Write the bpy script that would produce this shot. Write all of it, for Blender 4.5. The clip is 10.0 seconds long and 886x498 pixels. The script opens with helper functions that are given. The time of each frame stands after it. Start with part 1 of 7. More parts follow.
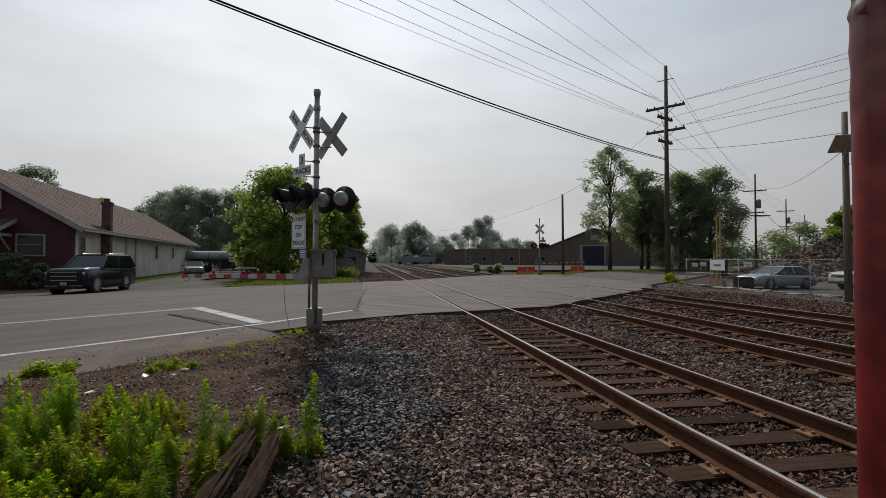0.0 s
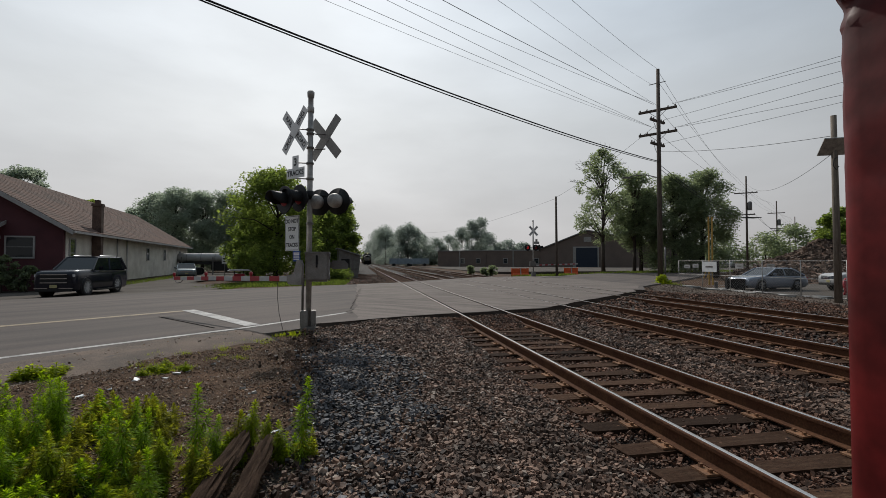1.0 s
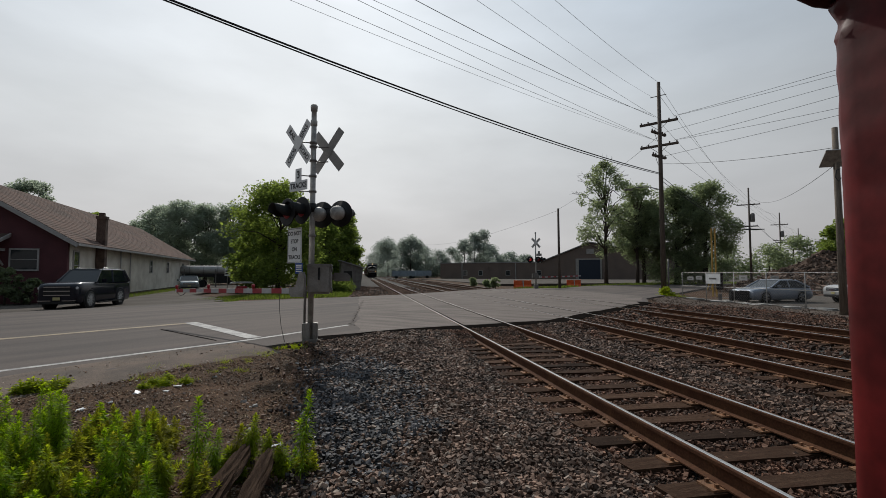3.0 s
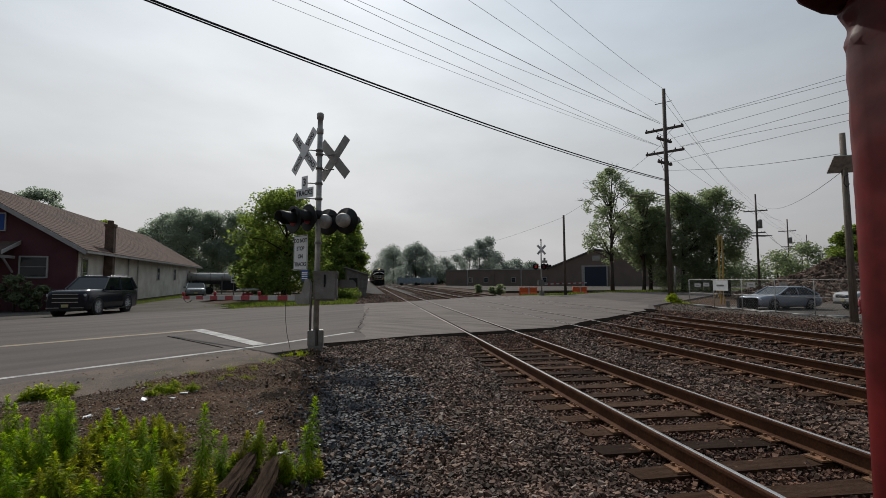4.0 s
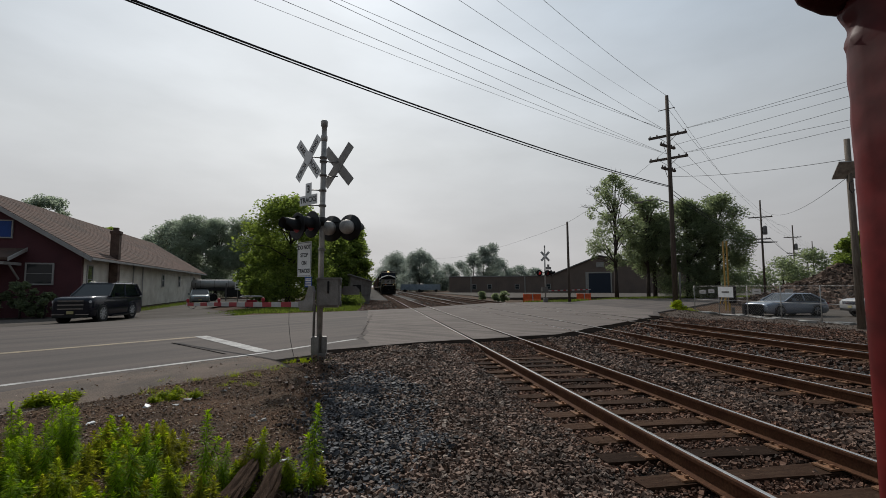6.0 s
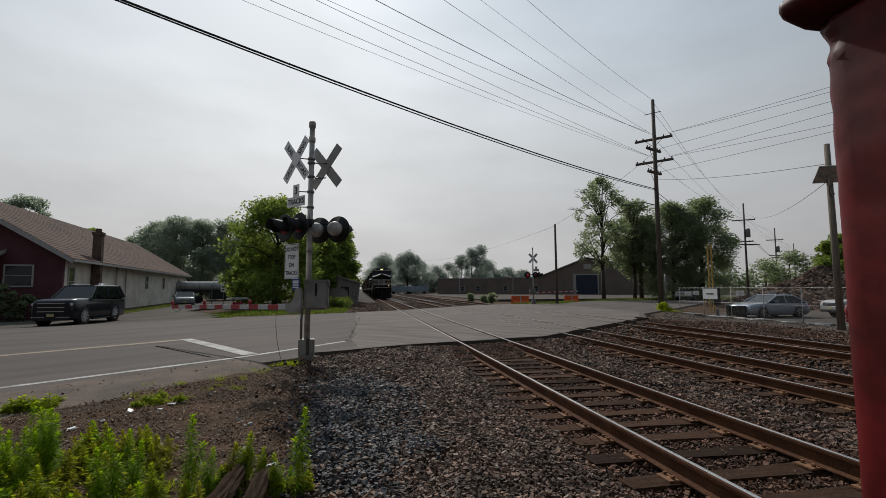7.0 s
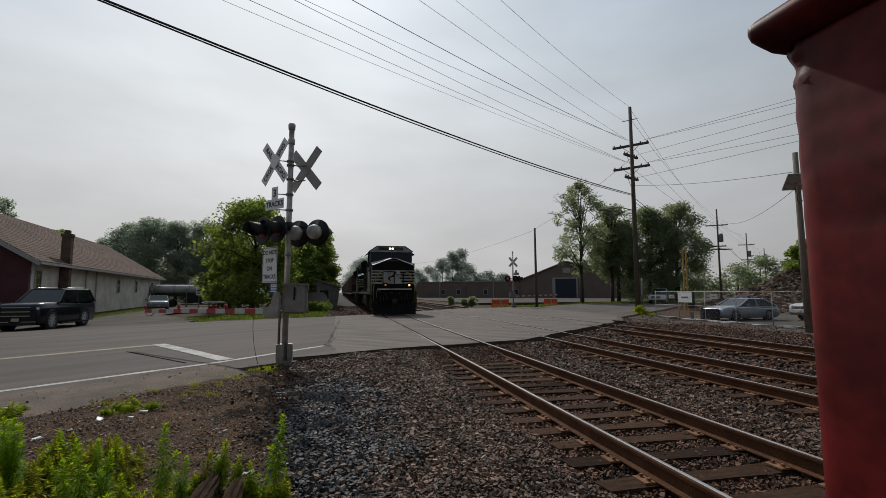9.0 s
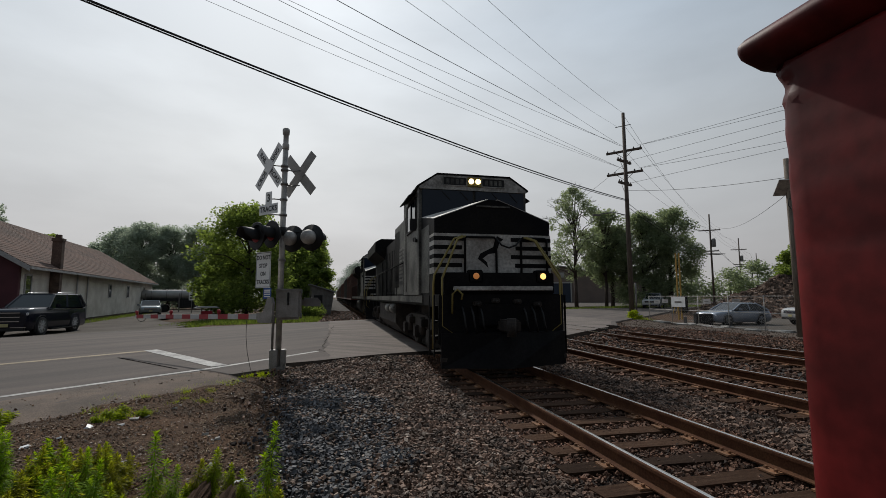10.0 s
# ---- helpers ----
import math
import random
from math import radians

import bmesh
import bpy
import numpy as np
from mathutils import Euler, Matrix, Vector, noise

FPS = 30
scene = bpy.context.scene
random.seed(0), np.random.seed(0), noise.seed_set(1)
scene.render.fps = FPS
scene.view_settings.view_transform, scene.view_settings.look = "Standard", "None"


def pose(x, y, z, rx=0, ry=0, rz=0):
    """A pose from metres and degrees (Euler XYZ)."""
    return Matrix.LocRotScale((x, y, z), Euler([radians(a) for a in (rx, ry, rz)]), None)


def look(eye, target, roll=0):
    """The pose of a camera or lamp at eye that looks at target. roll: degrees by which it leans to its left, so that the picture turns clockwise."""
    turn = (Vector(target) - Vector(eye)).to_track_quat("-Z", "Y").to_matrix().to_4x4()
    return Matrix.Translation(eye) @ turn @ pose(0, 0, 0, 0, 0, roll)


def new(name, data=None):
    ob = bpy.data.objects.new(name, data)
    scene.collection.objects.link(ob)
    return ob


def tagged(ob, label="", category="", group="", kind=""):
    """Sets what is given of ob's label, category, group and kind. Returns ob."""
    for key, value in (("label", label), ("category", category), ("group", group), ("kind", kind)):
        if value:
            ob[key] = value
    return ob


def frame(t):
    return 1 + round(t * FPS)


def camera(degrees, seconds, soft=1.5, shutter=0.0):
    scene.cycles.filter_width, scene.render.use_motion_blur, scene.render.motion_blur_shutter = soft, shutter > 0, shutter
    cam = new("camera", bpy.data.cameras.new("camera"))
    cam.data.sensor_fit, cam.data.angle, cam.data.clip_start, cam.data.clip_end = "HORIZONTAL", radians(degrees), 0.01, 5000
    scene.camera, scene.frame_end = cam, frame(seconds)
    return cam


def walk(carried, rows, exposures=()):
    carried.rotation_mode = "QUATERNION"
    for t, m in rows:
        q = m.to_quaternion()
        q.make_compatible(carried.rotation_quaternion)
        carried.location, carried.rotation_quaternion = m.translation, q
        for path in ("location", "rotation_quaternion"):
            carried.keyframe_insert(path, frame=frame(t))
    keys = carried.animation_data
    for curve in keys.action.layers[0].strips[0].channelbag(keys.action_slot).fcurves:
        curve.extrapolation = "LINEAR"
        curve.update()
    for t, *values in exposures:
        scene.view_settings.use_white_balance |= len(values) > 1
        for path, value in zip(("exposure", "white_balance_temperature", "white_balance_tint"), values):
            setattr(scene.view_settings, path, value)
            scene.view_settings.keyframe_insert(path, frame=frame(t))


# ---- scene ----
cam = camera(87.42, 10.0, soft=0.6)
PATH = [            # seconds, heading, tilt, lean, and the sway of the eye to the side and upwards
    (0.0, -9.54, 1.23, 0.02, 0.0005, -0.0205), (0.5, -9.75, 1.34, 0.07, -0.002, -0.018), (1.0, -10.29, 1.45, 0.07, -0.004, -0.0145), (1.5, -10.74, 1.82, 0.10, 0.0005, -0.0150),
    (2.0, -10.70, 2.19, 0.16, 0.004, -0.0160), (2.5, -10.37, 2.54, 0.15, 0.003, -0.0155), (4.0, -9.33, 3.81, 0.16, -0.002, -0.0155), (4.5, -8.97, 4.16, 0.17, -0.003, -0.016),
    (5.0, -8.65, 4.38, 0.19, -0.0034, -0.0167), (6.5, -9.41, 4.75, 0.17, 0.0027, -0.0213), (7.0, -10.32, 4.86, 0.21, -0.002, -0.0135), (7.5, -11.17, 4.93, 0.21, -0.0054, -0.006),
    (8.0, -11.79, 5.00, 0.23, -0.003, -0.0035), (8.5, -12.29, 5.10, 0.25, 0.0015, -0.002), (9.0, -12.72, 5.27, 0.20, 0.0016, -0.0012), (9.5, -13.20, 5.51, 0.22, 0.003, 0.005),
    (10.0, -13.39, 5.84, 0.24, 0.004, 0.0104)]
walk(cam, [(t, pose(dx, 0, 1.576 + dz, 90 + p, r, yw)) for t, yw, p, r, dx, dz in PATH],
     [(0.0, 0.0), (2.5, -0.04), (5.0, -0.10), (7.5, -0.13), (10.0, -0.13)])

# ---- light: hazy morning sun ahead, high over the tracks ----
SUN_AZ, SUN_EL = radians(8.0), radians(43.0)      # azimuth to the left of the tracks
world = bpy.data.worlds.new("hazy_sky")
scene.world = world
world.use_nodes = True
wn, wl = world.node_tree.nodes, world.node_tree.links
sky = wn.new("ShaderNodeTexSky")
sky.sky_type, sky.sun_disc = "NISHITA", False
sky.sun_elevation, sky.sun_rotation = SUN_EL, -SUN_AZ
sky.air_density, sky.dust_density, sky.ozone_density, sky.altitude = 1.0, 6.0, 1.5, 20
co = wn.new("ShaderNodeTexCoord")
sep = wn.new("ShaderNodeSeparateXYZ")
wl.new(co.outputs["Generated"], sep.inputs[0])
haze = wn.new("ShaderNodeValToRGB")            # hazy air: pale and faintly warm low down, greyer blue above
haze.color_ramp.elements[0].position, haze.color_ramp.elements[0].color = 0.0, (0.585, 0.57, 0.57, 1)
haze.color_ramp.elements[1].position, haze.color_ramp.elements[1].color = 1.0, (0.30, 0.40, 0.50, 1)
mid = haze.color_ramp.elements.new(0.28)
mid.color = (0.55, 0.585, 0.615, 1)
mid = haze.color_ramp.elements.new(0.52)
mid.color = (0.42, 0.50, 0.59, 1)
wl.new(sep.outputs["Z"], haze.inputs[0])
dot = wn.new("ShaderNodeVectorMath")
dot.operation = "DOT_PRODUCT"
wl.new(co.outputs["Generated"], dot.inputs[0])
pw = wn.new("ShaderNodeMath")
pw.operation, pw.use_clamp = "POWER", True
cl = wn.new("ShaderNodeMath")
cl.operation = "MAXIMUM"
cl.inputs[1].default_value = 0.0
wl.new(dot.outputs["Value"], cl.inputs[0])
wl.new(cl.outputs[0], pw.inputs[0])
pw.inputs[1].default_value = 7.0
cloud = wn.new("ShaderNodeTexNoise")           # thin veils of cloud
cloud.inputs["Scale"].default_value, cloud.inputs["Detail"].default_value = 3.2, 5
mp = wn.new("ShaderNodeMapping")
mp.inputs["Scale"].default_value = (1, 1, 3)
wl.new(co.outputs["Generated"], mp.inputs["Vector"])
wl.new(mp.outputs[0], cloud.inputs["Vector"])
veil = wn.new("ShaderNodeMapRange")
veil.inputs["From Min"].default_value, veil.inputs["From Max"].default_value = 0.35, 0.75
veil.inputs["To Min"].default_value, veil.inputs["To Max"].default_value = 0.95, 1.12
wl.new(cloud.outputs["Fac"], veil.inputs[0])
glow = wn.new("ShaderNodeMix")
glow.data_type, glow.blend_type = "RGBA", "ADD"
gsc = wn.new("ShaderNodeMath")
gsc.operation = "MULTIPLY"
gsc.inputs[1].default_value = 0.52
wl.new(pw.outputs[0], gsc.inputs[0])
wl.new(gsc.outputs[0], glow.inputs["Factor"])
wl.new(haze.outputs[0], glow.inputs["A"])
glow.inputs["B"].default_value = (1.0, 0.97, 0.92, 1)
vm = wn.new("ShaderNodeVectorMath")
vm.operation = "SCALE"
wl.new(glow.outputs["Result"], vm.inputs[0])
away = wn.new("ShaderNodeMapRange")            # haze scatters forward: the sky away from the sun is duller
away.inputs["From Min"].default_value, away.inputs["From Max"].default_value = -0.7, 0.86
away.inputs["To Min"].default_value, away.inputs["To Max"].default_value = 0.20, 1.0
wl.new(dot.outputs["Value"], away.inputs[0])
prod = wn.new("ShaderNodeMath")
prod.operation = "MULTIPLY"
wl.new(veil.outputs[0], prod.inputs[0])
wl.new(away.outputs[0], prod.inputs[1])
wl.new(prod.outputs[0], vm.inputs["Scale"])
both = wn.new("ShaderNodeMix")                 # the clear-air sky behind the haze
both.data_type = "RGBA"
both.inputs["Factor"].default_value = 0.96
dim = wn.new("ShaderNodeVectorMath")
dim.operation = "SCALE"
dim.inputs["Scale"].default_value = 0.06
wl.new(sky.outputs[0], dim.inputs[0])
wl.new(dim.outputs[0], both.inputs["A"])
wl.new(vm.outputs[0], both.inputs["B"])
wn["Background"].inputs["Strength"].default_value = 1.0
wl.new(both.outputs["Result"], wn["Background"].inputs["Color"])
sun = new("sun", bpy.data.lights.new("sun", "SUN"))
sun.data.energy, sun.data.angle, sun.data.color = 2.8, radians(1.5), (1.0, 0.95, 0.88)
to_sun = Vector((-math.sin(SUN_AZ) * math.cos(SUN_EL), math.cos(SUN_AZ) * math.cos(SUN_EL), math.sin(SUN_EL)))
dot.inputs[1].default_value = to_sun
sun.matrix_world = look(to_sun * 60, (0, 0, 0))


# ---- materials ----
def mat(name, base, rough=0.7, metal=0.0, var=0.25, scale=6.0, fine=60.0, bump=0.2, dist=0.01, tint=None, rand=0.0, spec=0.35, island=0.0, stretch=None, turn=None):
    """A surface: base colour broken up by coarse stains (tint) and fine grain, with relief."""
    m = bpy.data.materials.new(name)
    m.use_nodes = True
    n, l = m.node_tree.nodes, m.node_tree.links
    b = n["Principled BSDF"]
    b.inputs["Roughness"].default_value, b.inputs["Metallic"].default_value = rough, metal
    b.inputs["Specular IOR Level"].default_value = spec
    co = n.new("ShaderNodeTexCoord")
    src = co.outputs["Object"]
    if stretch:
        mp = n.new("ShaderNodeMapping")
        mp.inputs["Scale"].default_value = stretch
        if turn is not None:
            mp.vector_type = "TEXTURE"
            mp.inputs["Rotation"].default_value = (0, 0, radians(turn))
        l.new(src, mp.inputs["Vector"])
        src = mp.outputs[0]
    big, small = n.new("ShaderNodeTexNoise"), n.new("ShaderNodeTexNoise")
    for node, s, d in ((big, scale, 4), (small, fine, 3)):
        node.inputs["Scale"].default_value, node.inputs["Detail"].default_value = s, d
        l.new(src, node.inputs["Vector"])
    t = tint or [c * (1 - var) for c in base]
    r1 = n.new("ShaderNodeValToRGB")
    r1.color_ramp.elements[0].position, r1.color_ramp.elements[1].position = 0.38, 0.66
    r1.color_ramp.elements[0].color, r1.color_ramp.elements[1].color = (*base, 1), (*t, 1)
    l.new(big.outputs["Fac"], r1.inputs[0])
    mx = n.new("ShaderNodeMix")
    mx.data_type, mx.blend_type = "RGBA", "MULTIPLY"
    mx.inputs["Factor"].default_value = 1.0
    l.new(r1.outputs[0], mx.inputs["A"])
    r2 = n.new("ShaderNodeValToRGB")
    lo, hi = 1 - var, 1 + var * 0.6
    r2.color_ramp.elements[0].position, r2.color_ramp.elements[1].position = 0.3, 0.7
    r2.color_ramp.elements[0].color, r2.color_ramp.elements[1].color = (lo, lo, lo, 1), (hi, hi, hi, 1)
    l.new(small.outputs["Fac"], r2.inputs[0])
    l.new(r2.outputs[0], mx.inputs["B"])
    out = mx.outputs["Result"]
    if rand or island:
        hv = n.new("ShaderNodeHueSaturation")
        mr = n.new("ShaderNodeMapRange")
        k = rand or island
        mr.inputs["To Min"].default_value, mr.inputs["To Max"].default_value = 1 - k, 1 + k
        if rand:
            l.new(n.new("ShaderNodeObjectInfo").outputs["Random"], mr.inputs[0])
        else:
            l.new(n.new("ShaderNodeNewGeometry").outputs["Random Per Island"], mr.inputs[0])
        l.new(mr.outputs[0], hv.inputs["Value"])
        l.new(out, hv.inputs["Color"])
        out = hv.outputs[0]
    l.new(out, b.inputs["Base Color"])
    if bump:
        bp = n.new("ShaderNodeBump")
        bp.inputs["Strength"].default_value, bp.inputs["Distance"].default_value = bump, dist
        l.new(small.outputs["Fac"], bp.inputs["Height"])
        l.new(bp.outputs[0], b.inputs["Normal"])
    return m


def leaf_mat(name, base, glow, var=0.35):
    """Leaves: diffuse with light coming through, varied leaf by leaf."""
    m = bpy.data.materials.new(name)
    m.use_nodes = True
    n, l = m.node_tree.nodes, m.node_tree.links
    n.remove(n["Principled BSDF"])
    d, tr, gl, mx, mx2 = (n.new("ShaderNode" + k) for k in ("BsdfDiffuse", "BsdfTranslucent", "BsdfGlossy", "MixShader", "MixShader"))
    gl.inputs["Roughness"].default_value = 0.45
    gl.inputs["Color"].default_value = (0.5, 0.5, 0.5, 1)
    mr, geo = n.new("ShaderNodeMapRange"), n.new("ShaderNodeNewGeometry")
    mr.inputs["To Min"].default_value, mr.inputs["To Max"].default_value = 1 - var, 1 + var
    l.new(geo.outputs["Random Per Island"], mr.inputs[0])
    for sh, col in ((d, base), (tr, glow)):
        hv = n.new("ShaderNodeHueSaturation")
        hv.inputs["Color"].default_value = (*col, 1)
        l.new(mr.outputs[0], hv.inputs["Value"])
        l.new(hv.outputs[0], sh.inputs["Color"])
    mx.inputs[0].default_value, mx2.inputs[0].default_value = 0.52, 0.015
    l.new(d.outputs[0], mx.inputs[1]), l.new(tr.outputs[0], mx.inputs[2])
    l.new(mx.outputs[0], mx2.inputs[1]), l.new(gl.outputs[0], mx2.inputs[2])
    l.new(mx2.outputs[0], n["Material Output"].inputs[0])
    return m


def glow_mat(name, col, strength):
    m = bpy.data.materials.new(name)
    m.use_nodes = True
    b = m.node_tree.nodes["Principled BSDF"]
    b.inputs["Base Color"].default_value = (*col, 1)
    b.inputs["Emission Color"].default_value, b.inputs["Emission Strength"].default_value = (*col, 1), strength
    return m


def glass_mat(name, col=(0.02, 0.025, 0.03), rough=0.05, spec=0.8):
    m = bpy.data.materials.new(name)
    m.use_nodes = True
    b = m.node_tree.nodes["Principled BSDF"]
    b.inputs["Base Color"].default_value, b.inputs["Roughness"].default_value = (*col, 1), rough
    b.inputs["Specular IOR Level"].default_value = spec
    return m


M_BALLAST = mat("ballast_grit", (0.026, 0.019, 0.015), 0.95, var=0.45, scale=1.2, fine=45, bump=0.9, dist=0.03, tint=(0.05, 0.045, 0.04))
M_STONE = mat("ballast_stone", (0.168, 0.106, 0.077), 0.68, spec=0.16, var=0.3, scale=3, fine=30, bump=0.3, island=0.85, tint=(0.055, 0.037, 0.028))
M_STONE_PALE = mat("pale_dusty_stone", (0.27, 0.215, 0.175), 0.7, spec=0.15, var=0.3, scale=3, fine=30, bump=0.3, island=0.5, tint=(0.16, 0.12, 0.095))
M_STONE_COOL = mat("dark_blue_grey_stone", (0.088, 0.085, 0.088), 0.62, spec=0.2, var=0.3, scale=3, fine=30, bump=0.3, island=0.85, tint=(0.026, 0.028, 0.033))
M_STONE_RUST = mat("rust_stained_ballast_stone", (0.165, 0.086, 0.056), 0.68, spec=0.14, var=0.3, scale=3, fine=30, bump=0.3, island=0.75, tint=(0.052, 0.032, 0.023))
M_CLOD = mat("brown_dirt_clod", (0.175, 0.100, 0.060), 0.95, var=0.3, scale=3, fine=30, bump=0.3, island=0.6, tint=(0.12, 0.076, 0.05))
M_SHOULDER = mat("pale_gravel_shoulder", (0.155, 0.115, 0.090), 0.95, var=0.35, scale=1.5, fine=50, bump=0.9, dist=0.02, tint=(0.095, 0.076, 0.062))
M_DUST = mat("dusty_brown_gravel", (0.086, 0.067, 0.055), 0.95, spec=0.1, var=0.35, scale=0.8, fine=30, bump=0.6, dist=0.02, tint=(0.066, 0.050, 0.040), island=0.35)
M_CHIP = mat("pale_bark_and_stone_chip", (0.38, 0.31, 0.26), 0.9, spec=0.15, var=0.3, scale=3, fine=30, bump=0.2, island=0.5, tint=(0.17, 0.13, 0.105))
M_STRAW = mat("dry_straw", (0.36, 0.29, 0.19), 0.9, spec=0.1, var=0.3, bump=0, island=0.6, tint=(0.20, 0.15, 0.10))
M_ASPHALT = mat("worn_asphalt", (0.109, 0.089, 0.079), 0.88, spec=0.2, stretch=(5.0, 0.8, 1.0), turn=42.2, var=0.24, scale=0.9, fine=70, bump=0.35, dist=0.004, tint=(0.071, 0.061, 0.056))
M_ASPHALT3 = mat("pale_worn_crossing_asphalt", (0.165, 0.138, 0.122), 0.9, spec=0.2, stretch=(0.35, 2.2, 1.0), turn=48, var=0.3, scale=0.7, fine=60, bump=0.4, dist=0.005, tint=(0.098, 0.082, 0.073))
M_ASPHALT2 = mat("dusty_lot_asphalt", (0.108, 0.094, 0.083), 0.95, spec=0.1, var=0.3, scale=0.4, fine=60, bump=0.4, dist=0.006, tint=(0.078, 0.068, 0.058))
M_PATCH = mat("dark_asphalt_edge", (0.013, 0.011, 0.010), 0.95, spec=0.0, var=0.35, scale=2, fine=60, bump=0.7, dist=0.01)
M_WHITE_LINE = mat("worn_white_road_paint", (0.47, 0.455, 0.435), 0.8, var=0.3, scale=3, fine=50, bump=0.2, tint=(0.26, 0.25, 0.24))
M_YELLOW_LINE = mat("worn_yellow_road_paint", (0.30, 0.235, 0.15), 0.8, var=0.3, scale=3, fine=50, bump=0.2, tint=(0.18, 0.145, 0.10))
M_RAIL = mat("rusty_rail_web", (0.070, 0.028, 0.014), 0.85, 0.0, spec=0.15, var=0.35, scale=5, fine=50, bump=0.3, tint=(0.095, 0.042, 0.02))
M_RAILHEAD = mat("polished_rail_head", (0.60, 0.57, 0.54), 0.24, 1.0, var=0.15, scale=8, fine=80, bump=0.05)
M_TIE = mat("weathered_dark_tie", (0.044, 0.022, 0.013), 0.92, spec=0.1, var=0.45, scale=5, fine=40, bump=0.8, dist=0.01, tint=(0.064, 0.037, 0.023), rand=0.5, stretch=(0.5, 4, 4))
M_PLATE = mat("rusty_tie_plate", (0.24, 0.115, 0.055), 0.85, 0.1, var=0.35, scale=12, fine=70, bump=0.4, rand=0.25, tint=(0.15, 0.08, 0.045))
M_GALV = mat("weathered_aluminium", (0.46, 0.44, 0.41), 0.55, 0.3, var=0.2, scale=5, fine=50, bump=0.1, tint=(0.27, 0.26, 0.25))
M_GREYBOX = mat("grey_painted_cast_metal", (0.20, 0.19, 0.182), 0.5, 0.2, var=0.16, scale=3, fine=40, bump=0.08, tint=(0.13, 0.12, 0.11))
M_MECH = mat("weathered_grey_gate_casing", (0.30, 0.285, 0.268), 0.5, 0.25, var=0.2, scale=3, fine=40, bump=0.1, tint=(0.19, 0.175, 0.16))
M_BLACK = mat("matt_black_paint", (0.014, 0.014, 0.015), 0.6, var=0.3, scale=6, fine=50, bump=0.1)
M_SIGN_W = mat("reflective_white_sheet", (0.80, 0.80, 0.79), 0.5, var=0.1, scale=4, fine=60, bump=0.03)
M_SIGN_BACK = mat("dull_aluminium_sign_back", (0.33, 0.32, 0.31), 0.5, 0.25, var=0.2, scale=4, fine=50, bump=0.05)
M_INK = mat("black_sign_ink", (0.02, 0.02, 0.022), 0.6, var=0.1, bump=0)
M_BLUE = mat("blue_sign_sheet", (0.022, 0.075, 0.30), 0.5, var=0.1, bump=0)
M_REDLENS = glow_mat("red_signal_lens", (0.16, 0.012, 0.016), 0.07)
M_REDLIT = glow_mat("lit_red_signal_lens", (0.55, 0.03, 0.03), 0.22)
M_LENS = glass_mat("grey_signal_lens", (0.35, 0.35, 0.36), 0.25)
M_ARM_W = mat("white_gate_sheet", (0.46, 0.455, 0.45), 0.55, var=0.12, scale=5, bump=0.03)
M_ARM_R = mat("red_gate_sheet", (0.34, 0.025, 0.035), 0.5, var=0.12, scale=5, bump=0.03)
M_WOODPOLE = mat("weathered_pole_wood", (0.135, 0.108, 0.088), 0.9, var=0.35, scale=3, fine=25, bump=0.5, stretch=(6, 6, 0.5), tint=(0.065, 0.05, 0.042))
M_WIRE = mat("black_cable", (0.035, 0.035, 0.038), 0.7, var=0.1, bump=0)
M_TANPOLE = mat("pale_weathered_pole_wood", (0.21, 0.175, 0.14), 0.9, var=0.35, scale=3, fine=25, bump=0.5, stretch=(6, 6, 0.5), tint=(0.13, 0.105, 0.085))
M_BARK = mat("tree_bark", (0.07, 0.055, 0.045), 0.95, var=0.4, scale=3, fine=20, bump=0.7, stretch=(4, 4, 0.7))
M_RED = mat("red_painted_steel", (0.118, 0.011, 0.011), 0.5, spec=0.12, var=0.32, scale=7, fine=45, bump=0.15, dist=0.002, tint=(0.055, 0.008, 0.008))
L_TREE = leaf_mat("tree_leaf", (0.090, 0.125, 0.038), (0.30, 0.39, 0.07))
# leaves lifted towards grey, so that haze lies in the colour itself
L_HAZED = leaf_mat("hazed_tree_leaf", (0.140, 0.165, 0.110), (0.36, 0.43, 0.21), 0.25)
# L_FAR and L_BACK carry the distance haze as paler, greyer leaf colour
L_FAR = leaf_mat("hazed_far_leaf", (0.20, 0.23, 0.20), (0.42, 0.48, 0.41), 0.12)
L_BACK = leaf_mat("hazed_back_leaf", (0.20, 0.235, 0.19), (0.50, 0.58, 0.43), 0.15)
L_GRASS = leaf_mat("verge_grass_blade", (0.06, 0.09, 0.018), (0.15, 0.20, 0.03))
L_WEED = leaf_mat("weed_leaf", (0.11, 0.18, 0.010), (0.42, 0.60, 0.012), 0.6)
L_OLIVE = leaf_mat("olive_weed_leaf", (0.145, 0.148, 0.013), (0.44, 0.45, 0.022), 0.6)
L_WEED2 = leaf_mat("yellow_green_weed_leaf", (0.15, 0.195, 0.013), (0.50, 0.59, 0.018), 0.5)


# ---- mesh helpers ----
def part(name, bm, material, parent=None, label="", smooth=False):
    """Links a bmesh as one mesh object, under a thing or a part where a parent is given."""
    me = bpy.data.meshes.new(name)
    if smooth:
        for fc in bm.faces:
            fc.smooth = True
    bm.normal_update()
    bm.to_mesh(me)
    bm.free()
    for mt in (material if isinstance(material, (list, tuple)) else (material,)):
        me.materials.append(mt)
    ob = new(name, me)
    if parent:
        ob.parent = parent
    if label:
        ob["label"] = label
    return ob


def empty(name, m, label, category, group="", kind=""):
    ob = new(name)
    ob.empty_display_size = 0.1
    ob.matrix_basis = m
    return tagged(ob, label, category, group, kind)


